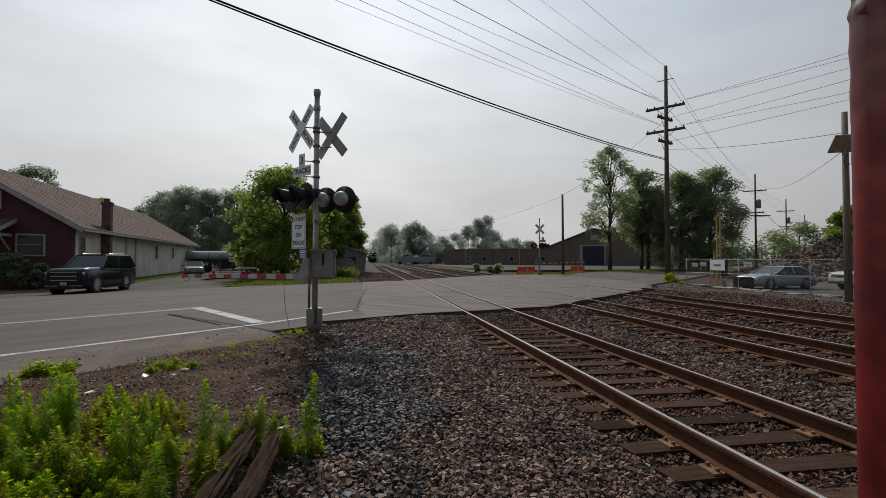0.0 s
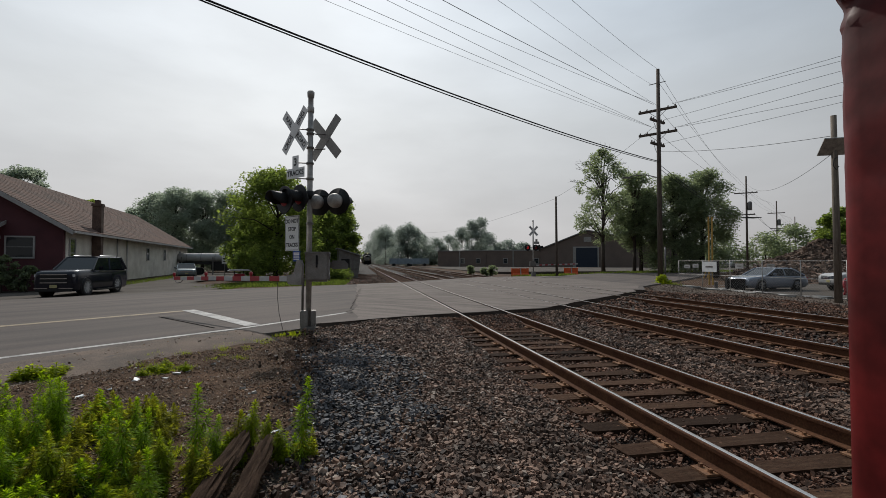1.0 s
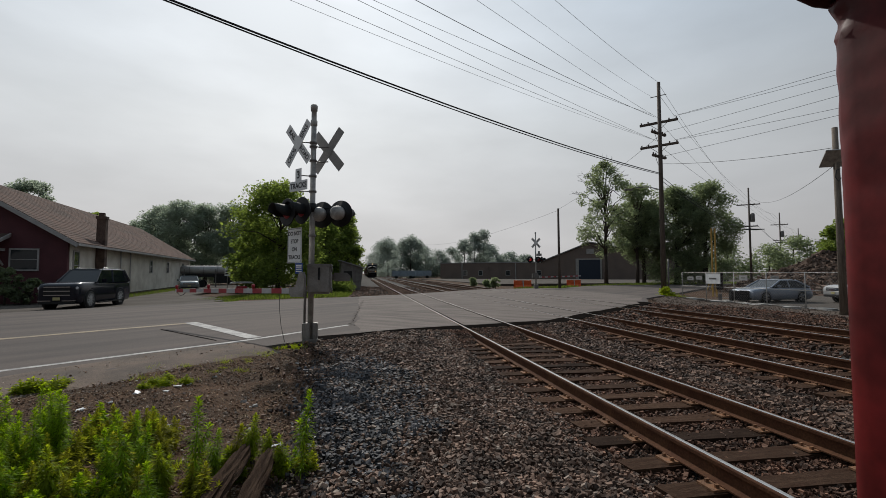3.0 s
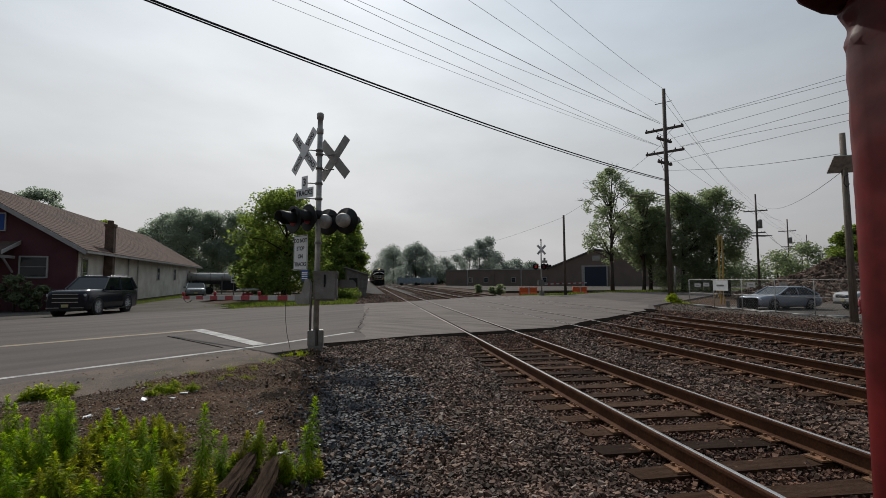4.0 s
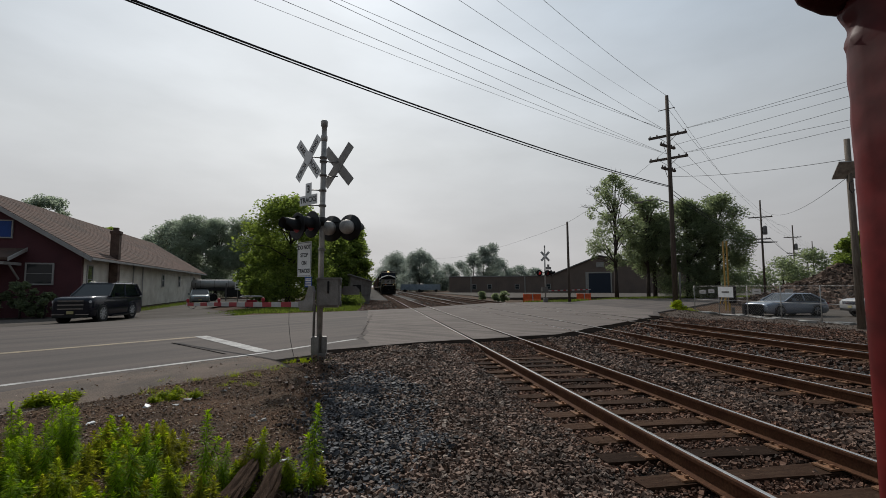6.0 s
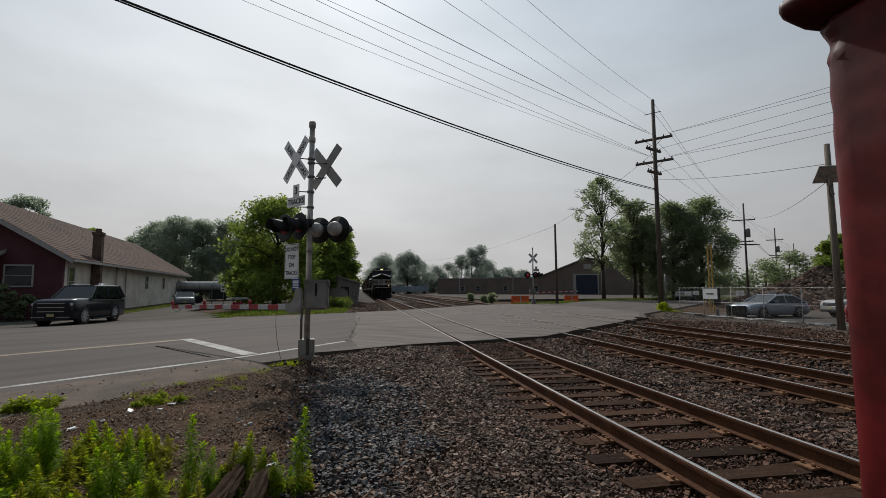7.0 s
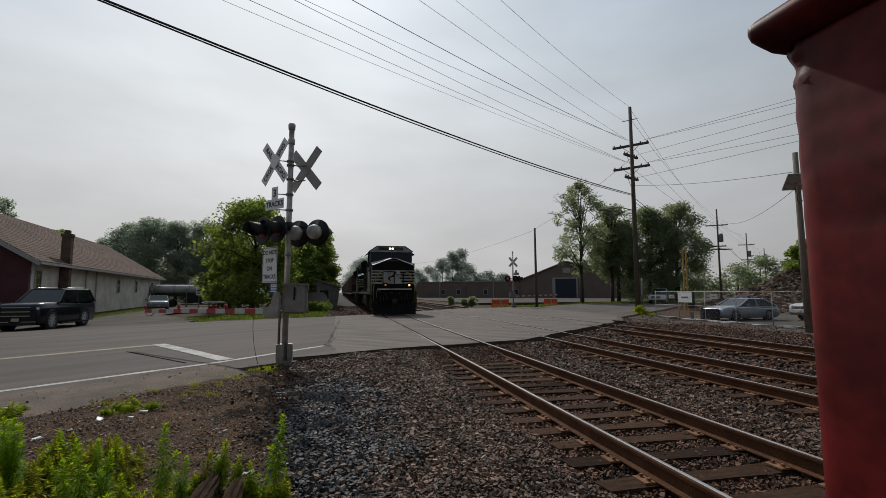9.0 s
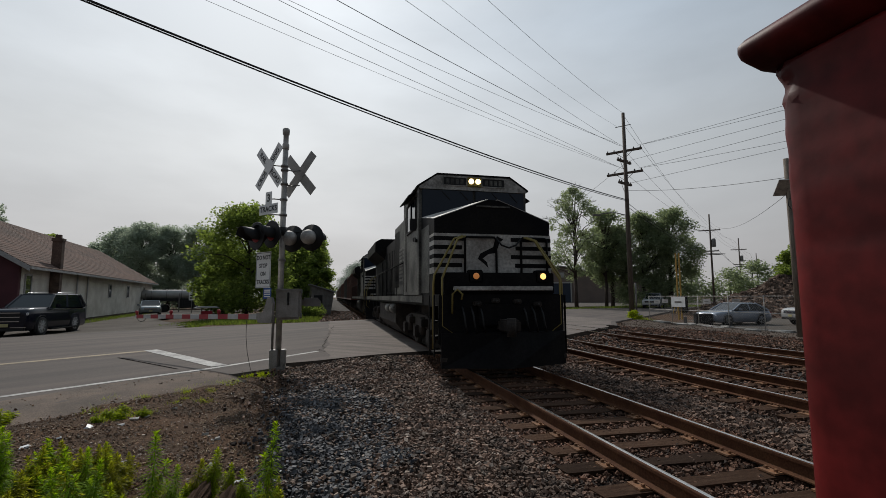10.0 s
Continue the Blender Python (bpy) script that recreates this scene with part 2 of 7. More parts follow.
def box(bm, x0, x1, y0, y1, z0, z1, bev=0.0, m=None, mi=0):
    vs = [bm.verts.new(Vector(c)) for c in ((x0, y0, z0), (x1, y0, z0), (x1, y1, z0), (x0, y1, z0), (x0, y0, z1), (x1, y0, z1), (x1, y1, z1), (x0, y1, z1))]
    fs = [bm.faces.new([vs[i] for i in q]) for q in ((3, 2, 1, 0), (4, 5, 6, 7), (0, 1, 5, 4), (1, 2, 6, 5), (2, 3, 7, 6), (3, 0, 4, 7))]
    for fc in fs:
        fc.material_index = mi
    if bev:
        es = list({e for fc in fs for e in fc.edges})
        r = bmesh.ops.bevel(bm, geom=es, offset=bev, segments=2, affect="EDGES")
        vs = list({v for fc in r["faces"] for v in fc.verts} | {v for v in vs if v.is_valid})
    if m is not None:
        for v in vs:
            v.co = m @ v.co
    return vs


def tube(bm, p0, p1, r0, r1=None, n=10, cap=True, mi=0):
    p0, p1 = Vector(p0), Vector(p1)
    r1 = r0 if r1 is None else r1
    q = (p1 - p0).to_track_quat("Z", "Y")
    rings = []
    for p, r in ((p0, r0), (p1, r1)):
        rings.append([bm.verts.new(p + q @ Vector((r * math.cos(a), r * math.sin(a), 0))) for a in (i * math.tau / n for i in range(n))])
    for i in range(n):
        fc = bm.faces.new((rings[0][i], rings[0][(i + 1) % n], rings[1][(i + 1) % n], rings[1][i]))
        fc.smooth, fc.material_index = n > 6, mi
    if cap:
        bm.faces.new(rings[0][::-1]).material_index = mi
        bm.faces.new(rings[1]).material_index = mi


def lathe(bm, prof, n=24, m=None, mi=0):
    """prof: (radius, z) from bottom to top, turned about z."""
    rings = []
    for r, z in prof:
        ring = [bm.verts.new(Vector((r * math.cos(a), r * math.sin(a), z))) for a in (i * math.tau / n for i in range(n))]
        if m is not None:
            for v in ring:
                v.co = m @ v.co
        rings.append(ring)
    for a, b in zip(rings, rings[1:]):
        for i in range(n):
            fc = bm.faces.new((a[i], a[(i + 1) % n], b[(i + 1) % n], b[i]))
            fc.smooth, fc.material_index = True, mi
    bm.faces.new(rings[0][::-1]).material_index = mi
    bm.faces.new(rings[-1]).material_index = mi


def prism(bm, poly, axis, a, b, mi=0, m=None, taper=None):
    """A polygon of 2D points pushed from a to b along an axis. For x the points are (y, z), for y (x, z), for z (x, y)."""
    def at(p, d):
        c = (d, p[0], p[1]) if axis == "x" else (p[0], d, p[1]) if axis == "y" else (p[0], p[1], d)
        c = Vector(c)
        return m @ c if m is not None else c
    lo, hi = [bm.verts.new(at(p, a)) for p in poly], [bm.verts.new(at(p, b)) for p in (taper or poly)]
    n = len(poly)
    fs = [bm.faces.new(lo[::-1]), bm.faces.new(hi)] + [bm.faces.new((lo[i], lo[(i + 1) % n], hi[(i + 1) % n], hi[i])) for i in range(n)]
    bmesh.ops.recalc_face_normals(bm, faces=fs)
    for fc in fs:
        fc.material_index = mi
    return lo + hi


def path_tube(bm, pts, r, n=6):
    """One bent round bar through the points."""
    pts = [Vector(p) for p in pts]
    rings, ref = [], None
    for i, p in enumerate(pts):
        d = (pts[min(i + 1, len(pts) - 1)] - pts[max(i - 1, 0)]).normalized()
        if ref is None:
            ref = d.orthogonal()
        ref = (ref - d * ref.dot(d)).normalized()
        side = d.cross(ref)
        rings.append([bm.verts.new(p + (ref * math.cos(a) + side * math.sin(a)) * r) for a in (k * math.tau / n for k in range(n))])
    for a, b in zip(rings, rings[1:]):
        for k in range(n):
            bm.faces.new((a[k], a[(k + 1) % n], b[(k + 1) % n], b[k])).smooth = True
    bm.faces.new(rings[0][::-1]), bm.faces.new(rings[-1])


def quick(name, verts, faces, material, parent=None, smooth=False):
    me = bpy.data.meshes.new(name)
    me.from_pydata(verts, [], faces)
    me.materials.append(material)
    if smooth:
        me.polygons.foreach_set("use_smooth", [True] * len(me.polygons))
    ob = new(name, me)
    if parent:
        ob.parent = parent
    return ob


def words(name, text, size, m, material, parent, label=""):
    """Lettering as a thin mesh."""
    cu = bpy.data.curves.new(name, "FONT")
    cu.body, cu.size, cu.align_x, cu.align_y, cu.extrude = text, size, "CENTER", "CENTER", 0.001
    cu.offset = size * 0.022
    tmp = bpy.data.objects.new(name, cu)
    me = bpy.data.meshes.new_from_object(tmp)
    bpy.data.objects.remove(tmp)
    me.materials.clear()
    me.materials.append(material)
    ob = new(name, me)
    ob.parent = parent
    ob.matrix_basis = m
    if label:
        ob["label"] = label
    return ob


# ---- plan ----
U, V = Vector((0.741, 0.671, 0)), Vector((-0.671, 0.741, 0))     # along the road, and across it to its far side
ROAD_YAW = math.degrees(math.atan2(U.y, U.x))
TRACKS = (2.92, 6.98, 11.28)                                     # x of each track's first rail
GAUGE = 1.508


def on_road(s, n, z=0.0):
    return U * s + V * n + Vector((0, 0, z))


def interp(x, xs, ys):
    return float(np.interp(x, xs, ys))


def near_edge(s):
    return interp(s, (-60, -0.5, 4, 6.5, 9.5, 14, 24.5, 30, 60, 400), (7.6, 8.4, 9.3, 9.2, 8.4, 6.2, 6.1, 7.6, 7.8, 7.8))


def far_edge(s):
    return interp(s, (-60, 0, 12, 20, 24, 37, 45, 60, 400), (25, 25.6, 25.6, 23.8, 23.0, 24.2, 20.2, 19.6, 19.6))


def ground_z(x, y):
    s, n = x * U.x + y * U.y, x * V.x + y * V.y
    if near_edge(s) - 0.25 < n < far_edge(s) + 0.25:
        return -0.07
    z = interp(x, (-30, -6, -2.0, 0.5, 1.6, 14.6, 15.6, 19, 23, 60, 90), (-0.03, -0.04, -0.10, -0.19, -0.242, -0.242, -0.25, -0.27, -0.33, -0.33, -0.02))
    if y > 60:
        z = interp(y, (60, 80), (z, min(z, -0.03) if x < 16 else -0.03))
    if x < -7.5 and n > far_edge(s):
        z = -0.24
    d = min(abs(n - near_edge(s)), abs(n - far_edge(s)))
    return z * min(1.0, 0.12 + d / 2.6)


# ---- ground, road and tracks ----
def grid_mesh(name, xs, ys, zf, material):
    verts = [(x, y, zf(x, y)) for y in ys for x in xs]
    w = len(xs)
    faces = [(j * w + i, j * w + i + 1, (j + 1) * w + i + 1, (j + 1) * w + i) for j in range(len(ys) - 1) for i in range(w - 1)]
    return quick(name, verts, faces, material, smooth=True)


def spread(*stops):
    """Rising coordinates from (value, step) stops."""
    out = []
    for (a, st), (b, _) in zip(stops, stops[1:]):
        k = max(1, round((b - a) / st))
        out += [a + (b - a) * i / k for i in range(k)]
    return out + [stops[-1][0]]


def rough(x, y):
    near = abs(x) < 16 and -6 < y < 20
    return (noise.noise((x * 0.7, y * 0.7, 1.0)) * 0.035 + noise.noise((x * 2.9, y * 2.9, 4.0)) * 0.018) if near else 0.0


def ground():
    xs = spread((-1500, 180), (-240, 40), (-40, 6), (-16, 0.4), (24, 3), (60, 15), (120, 60), (400, 220), (1500, 1))
    ys = spread((-1500, 250), (-160, 40), (-20, 4), (-8, 0.4), (34, 2), (80, 12), (200, 60), (500, 200), (1500, 1))
    def zf(x, y):
        z = ground_z(x, y)
        s, n = x * U.x + y * U.y, x * V.x + y * V.y
        k = 0.0 if near_edge(s) - 0.6 < n < far_edge(s) + 0.6 else 1.0
        return z + k * rough(x, y) * (0.3 if 1.5 < x < 14.6 else 1.0) - 0.03
    m = mat("ground_of_dirt_and_grass", (0.092, 0.051, 0.029), 0.95, spec=0.15, var=0.45, scale=1.1, fine=34, bump=1.0, dist=0.04, tint=(0.057, 0.036, 0.023))
    tagged(grid_mesh("ground", xs, ys, zf, m), "bare brown dirt ground with litter and sparse grass", "ground", kind="structure")


def ballast_bed():
    """The crushed-stone bed under the three tracks, either side of the road."""
    def zf(x, y):
        k = 1.0 if x < 1.5 else 0.3
        return ground_z(x, y) + rough(x, y) * k - (0.03 if x < -0.3 else 0.0) + 0.006
    def strip(ys, cut, name):
        xs = spread((-0.75, 0.3), (15.2, 1))
        verts, faces, w = [], [], len(xs)
        for y in ys:
            for x in xs:
                xx = x + noise.noise((y * 0.6, 3.0, 0)) * 0.45 * max(0.0, min(1.0, 0.2 - x))
                verts.append((xx, y, zf(xx, y)))
        for j in range(len(ys) - 1):
            for i in range(w - 1):
                q = (j * w + i, j * w + i + 1, (j + 1) * w + i + 1, (j + 1) * w + i)
                c = [verts[k] for k in q]
                if all(cut(v[0], v[1]) for v in c):
                    faces.append(q)
        tagged(quick(name, verts, faces, M_BALLAST, smooth=True), "dark crushed-stone railway ballast bed", "ballast", kind="structure")
    def nn(x, y):
        return x * V.x + y * V.y
    def ss(x, y):
        return x * U.x + y * U.y
    strip(spread((-40, 3), (-4, 0.3), (26, 1)), lambda x, y: nn(x, y) < near_edge(ss(x, y)) + 0.5, "ballast_near")
    strip(spread((26, 0.6), (60, 4), (420, 1)), lambda x, y: nn(x, y) > far_edge(ss(x, y)) - 0.5, "ballast_far")


def gravel_strip():
    """Dusty ground between the far track and the fence."""
    xs, ys = spread((14.9, 0.4), (22.7, 1)), spread((4, 0.4), (32, 1))
    w = len(xs)
    verts = [(x, y, ground_z(x, y) + noise.noise((x * 0.8, y * 0.8, 6.0)) * 0.03 + 0.012) for y in ys for x in xs]
    ok = [x * V.x + y * V.y < near_edge(x * U.x + y * U.y) - 0.05 for x, y, z in verts]
    faces = [(q, q + 1, q + w + 1, q + w) for j in range(len(ys) - 1) for q in range(j * w, j * w + w - 1) if ok[q + w] and ok[q + w + 1]]
    tagged(quick("gravel_strip", verts, faces, M_DUST, smooth=True), "dusty brown gravel ground beside the fence", "ground", kind="structure")


def stone_meshes(name, count, region, parent_label, smin, smax, seed, material=M_STONE, category="ballast"):
    """Loose crushed stones: many small uneven blocks joined into one mesh."""
    rng = np.random.default_rng(seed)
    base = np.array([(x, y, z) for z in (-1, 1) for y in (-1, 1) for x in (-1, 1)], float)
    quads = np.array([(4, 5, 7, 6), (0, 1, 5, 4), (1, 3, 7, 5), (3, 2, 6, 7), (2, 0, 4, 6)])
    pts = region(rng, count)
    k = len(pts)
    vs = base[None] * (0.55 + 0.6 * rng.random((k, 8, 3)))
    vs *= (smin + (smax - smin) * rng.random((k, 1, 1)) ** 2) * (0.5 + 0.9 * rng.random((k, 1, 3)))
    a, b = rng.random(k) * 6.28, (rng.random(k) - 0.5) * 1.6
    ca, sa, cb, sb = np.cos(a), np.sin(a), np.cos(b), np.sin(b)
    x, y, z = vs[..., 0].copy(), vs[..., 1].copy(), vs[..., 2].copy()
    y, z = y * cb[:, None] - z * sb[:, None], y * sb[:, None] + z * cb[:, None]
    x, y = x * ca[:, None] - y * sa[:, None], x * sa[:, None] + y * ca[:, None]
    vs = np.stack([x, y, z], -1) + pts[:, None]
    faces = (quads[None] + 8 * np.arange(k)[:, None, None]).reshape(-1, 4)
    ob = quick(name, vs.reshape(-1, 3).tolist(), faces.tolist(), material)
    return tagged(ob, parent_label, category, kind="stuff")


def ballast_stones():
    def oily(x, y):
        """How much of the stone is a darker, cooler spill beside the mast."""
        q = ((x + 0.05) / 1.0) ** 2 + ((y - 6.7) / 3.1) ** 2 + 0.9 * noise.noise((x * 1.4, y * 1.1, 3.0))
        return max(0.0, min(0.85, (1.15 - q) / 0.9))

    def make(x0, x1, y0, y1, cool=None, lift=0.0):
        def region(rng, count):
            p = np.stack([x0 + (x1 - x0) * rng.random(count), y0 + (y1 - y0) * rng.random(count)], 1)
            out = []
            for x, y in p:
                s, n = x * U.x + y * U.y, x * V.x + y * V.y
                if n > near_edge(s) - 0.1 or (cool is not None and (rng.random() < oily(x, y)) != cool):
                    continue
                lim = interp(y, (1, 4, 6, 8, 11, 14), (-0.35, -0.45, -0.5, -0.7, -0.92, -0.9)) + noise.noise((y * 0.9, 7.0, 0)) * 0.3
                if x < lim and rng.random() < 1 - 0.30 * math.exp((x - lim) * 5.0):
                    continue
                mound = 0.0
                if x < 2.2:
                    mound = 0.10 * math.exp(-((x - 0.7) / 0.9) ** 2) * (0.6 + noise.noise((x * 0.9, y * 0.9, 9.0)))
                out.append((x, y, ground_z(x, y) + rough(x, y) * (1.0 if x < 1.5 else 0.3) + 0.008 + lift + mound * 1.1 + 0.035 * rng.random()))
            return np.array(out)
        return region
    A, B = "loose dark grey crushed stones beside the track", "loose rust-stained crushed stones between the ties"
    stone_meshes("ballast_stones", 56000, make(-2.0, 2.4, 0.8, 7.0, False), A, 0.010, 0.0245, 1)
    stone_meshes("ballast_stones", 40000, make(-2.0, 2.4, 7.0, 13.5, False), A, 0.011, 0.030, 2)
    C = "loose dark blue-grey crushed stones spilled beside the mast"
    stone_meshes("ballast_stones", 56000, make(-2.0, 2.4, 0.8, 7.0, True), C, 0.010, 0.0245, 11, M_STONE_COOL)
    stone_meshes("ballast_stones", 40000, make(-2.0, 2.4, 7.0, 13.5, True), C, 0.011, 0.030, 12, M_STONE_COOL)
    stone_meshes("ballast_stones", 1800, make(-0.9, 2.4, 2.4, 13.3, lift=0.012), "pale dusty stones scattered over the ballast", 0.012, 0.026, 13, M_STONE_PALE)
    stone_meshes("ballast_stones", 40000, make(2.2, 5.2, 1.3, 14.0), B, 0.010, 0.023, 3, M_STONE_RUST)
    stone_meshes("ballast_stones", 13000, make(5.2, 6.3, 1.2, 16.0), A, 0.015, 0.034, 5)
    stone_meshes("ballast_stones", 12000, make(6.3, 9.2, 2.5, 17.0), B, 0.018, 0.036, 6, M_STONE_RUST)
    stone_meshes("ballast_stones", 14000, make(9.2, 19.0, 5.0, 22.0), A, 0.02, 0.045, 4, M_STONE_RUST)
    stone_meshes("gravel", 9000, make(15.0, 23.5, 11.0, 31.0), "dusty brown gravel between the tracks and the fence", 0.006, 0.020, 8, M_DUST, "gravel")

    def beyond(rng, count):
        out = []
        while len(out) < count:
            x, y = -0.7 + 14.5 * rng.random() ** 2, 26.0 + 34.0 * rng.random() ** 1.4
            if x * V.x + y * V.y > far_edge(x * U.x + y * U.y) + 0.1:
                out.append((x, y, ground_z(x, y) + 0.01 + 0.03 * rng.random()))
        return np.array(out)
    stone_meshes("ballast_stones", 9000, beyond, "brown crushed stones along the line past the crossing", 0.022, 0.05, 9, M_STONE_RUST)

    def dirt(rng, count):
        out = []
        for _ in range(count):
            y = 2.4 + 8.6 * rng.random()
            x = -0.3 - 0.72 * y * rng.random()
            s, n = x * U.x + y * U.y, x * V.x + y * V.y
            if n < near_edge(s) - 0.15 or (n < near_edge(s) + 0.85 and rng.random() < 0.04):
                out.append((x, y, max(ground_z(x, y) + rough(x, y) - 0.026, 0.004 if n > near_edge(s) else interp(n - near_edge(s), (-0.75, 0), (-0.5, 0.002)))))
        return np.array(out)
    stone_meshes("dirt_crumbs", 24000, dirt, "brown dirt crumbs, bark chips and grit on bare ground", 0.003, 0.014, 7, M_CLOD, "dirt")
    stone_meshes("dirt_chips", 9000, dirt, "pale bark chips and pebbles strewn on the dirt", 0.004, 0.014, 17, M_CHIP, "dirt")


def road():
    ss = spread((-60, 6), (-6, 0.5), (48, 4), (110, 30), (400, 1))
    bm = bmesh.new()
    rows = []
    for s in ss:
        ne, fe = near_edge(s) + noise.noise((s * 0.9, 0, 2)) * 0.07, far_edge(s) + noise.noise((s * 1.1, 5, 2)) * 0.12
        r = [on_road(s, ne - 0.10, -0.3), on_road(s, ne, -0.012)] + [on_road(s, ne + (fe - ne) * k, 0.0) for k in (0.02, 0.2, 0.4, 0.6, 0.8, 0.98)] + [on_road(s, fe, -0.012), on_road(s, fe + 0.1, -0.3)]
        rows.append([bm.verts.new(p) for p in r])
    for a, b in zip(rows, rows[1:]):
        for i in range(len(a) - 1):
            bm.faces.new((a[i], b[i], b[i + 1], a[i + 1]))
    ob = part("road", bm, M_ASPHALT, smooth=False)
    tagged(ob, "worn grey asphalt road over the railway crossing", "road", kind="structure")

    def stripe(name, a, b, w, material, label, z=0.005):
        bm = bmesh.new()
        a, b = Vector(a), Vector(b)
        side = (b - a).normalized().cross(Vector((0, 0, 1))) * w / 2
        k = max(2, int((b - a).length / 0.5))
        prev = None
        for i in range(k + 1):
            p = a.lerp(b, i / k)
            row = [bm.verts.new(p + side * (1 + 0.12 * noise.noise((i * 2.3, w, 1))) + Vector((0, 0, z))), bm.verts.new(p - side * (1 + 0.12 * noise.noise((i * 2.7, w, 5))) + Vector((0, 0, z)))]
            if prev:
                bm.faces.new((prev[0], row[0], row[1], prev[1]))
            prev = row
        tagged(part(name, bm, material), label, "road marking", kind="structure")
    stripe("edge_line", on_road(-40, 9.6), on_road(1.5, 10.24), 0.16, M_WHITE_LINE, "worn white road edge line")
    stripe("edge_line", on_road(1.5, 10.24), on_road(5.8, 10.3), 0.16, M_WHITE_LINE, "worn white road edge line")
    stripe("edge_line", on_road(5.8, 10.3), on_road(9.3, 10.85), 0.16, M_WHITE_LINE, "worn white road edge line ending at the crossing")
    stripe("centre_line", on_road(-40, 14.6), on_road(6.9, 15.3), 0.30, M_YELLOW_LINE, "worn yellow road centre line")
    stripe("stop_line", (-5.325, 15.96, 0), (-2.505, 11.88, 0), 0.36, M_WHITE_LINE, "worn wide white stop line", 0.009)
    stripe("dark_cross_line", (-5.5, 14.2, 0), (-3.3, 11.6, 0), 0.05, M_PATCH, "thin dark line across the lane", 0.006)
    # paler paving from the joint over the three tracks
    def side_y(fn, x, y):
        for _ in range(14):
            y = (fn(x * U.x + y * U.y) - x * V.x) / V.y
        return y
    bm, prev = bmesh.new(), None
    for i in range(58):
        x = -0.12 + i * 0.32
        ya, yb = side_y(near_edge, x, 14.0) + 0.55, side_y(far_edge, x, 34.0) - 0.1
        jag = 0.16 * noise.noise((x * 1.3, 8.0, 1.0))
        row = [bm.verts.new((x + (0.22 * noise.noise((0.5 * k, 1.0, 0.0)) if i in (0, 57) else 0.0), ya + jag + (yb - ya - jag) * k / 24, 0.0042)) for k in range(25)]
        if prev:
            for k in range(24):
                bm.faces.new((prev[k], row[k], row[k + 1], prev[k + 1]))
        prev = row
    tagged(part("crossing_paving", bm, M_ASPHALT3), "paler worn asphalt paving between the crossing rails", "road", kind="structure")
    # broken joint where the crossing panels begin
    bm = bmesh.new()
    a, b, prev = Vector((-0.3, 13.9, 0.009)), Vector((0.1, 26.5, 0.009)), None
    for i in range(61):
        p = a.lerp(b, i / 60) + Vector((noise.noise((i * 0.45, 1, 0)) * 0.25, 0, 0))
        w = 0.010 + 0.008 * noise.noise((i * 0.9, 4, 0))
        row = [bm.verts.new(p - Vector((w, 0, 0))), bm.verts.new(p + Vector((w, 0, 0)))]
        if prev:
            bm.faces.new((prev[0], prev[1], row[1], row[0]))
        prev = row
    tagged(part("pavement_crack", bm, M_PATCH), "dark ragged crack across the asphalt", "road", kind="structure")
    # gravel shoulder between the asphalt and the dirt
    bm, prev = bmesh.new(), None
    for i in range(120):
        s = -42 + i * 0.4
        ne = near_edge(s)
        row = []
        for off, lift in ((-0.75, -0.005), (-0.4, 0.014), (-0.1, 0.02), (0.35, 0.0), (0.85, 0.0)):
            p = on_road(s, ne + off + noise.noise((s * 1.7, off * 3, 2)) * 0.16)
            p.z = 0.0045 if off > 0 else interp(off, (-0.75, 0.0), (ground_z(p.x, p.y) + rough(p.x, p.y) - 0.035, 0.0))
            row.append(bm.verts.new(p))
        if prev:
            for j in range(4):
                bm.faces.new((prev[j], row[j], row[j + 1], prev[j + 1]))
        prev = row
    tagged(part("road_shoulder", bm, M_SHOULDER, smooth=True), "pale gravel shoulder beside the asphalt", "shoulder", kind="structure")
    # fresh dark asphalt fringe along the crossing's near side
    bm = bmesh.new()
    prev = None
    for i in range(80):
        s = 7.0 + i * 0.24
        n0, n1 = near_edge(s) - 0.14 + noise.noise((s * 1.1, 9, 1)) * 0.06, near_edge(s) + 0.50 + noise.noise((s * 0.8, 3, 1)) * 0.16
        row = [bm.verts.new(on_road(s, n0 - 0.12, -0.28)), bm.verts.new(on_road(s, n0, -0.02)), bm.verts.new(on_road(s, (n0 + n1) / 2, 0.009)), bm.verts.new(on_road(s, n1, 0.008))]
        if prev:
            for j in range(3):
                bm.faces.new((prev[j], row[j], row[j + 1], prev[j + 1]))
        prev = row
    tagged(part("asphalt_fringe", bm, M_PATCH), "ragged dark asphalt fringe at the crossing edge", "road", kind="structure")
    # parking lot past the road
    lot = [(-60, 13), (-20.5, 18.5), (-7.6, 27.0), (-9.5, 34), (-13.2, 40), (-12.5, 58), (-8, 70), (-30, 72), (-60, 70)]
    def inside(x, y):
        k = False
        for (x1, y1), (x2, y2) in zip(lot, lot[1:] + lot[:1]):
            if (y1 > y) != (y2 > y) and x < (x2 - x1) * (y - y1) / (y2 - y1) + x1:
                k = not k
        return k
    xs, ys = spread((-60, 0.8), (-7, 1)), spread((13, 0.8), (72, 1))
    w = len(xs)
    def lz(x, y):
        n = x * V.x + y * V.y
        return interp(n, (24.0, 25.4, 28.5), (-0.04, -0.02, -0.145))
    verts = [(x, y, lz(x, y)) for y in ys for x in xs]
    faces = [(q, q + 1, q + w + 1, q + w) for j in range(len(ys) - 1) for q in range(j * w, j * w + w - 1) if inside(verts[q][0] + 0.4, verts[q][1] + 0.4)]
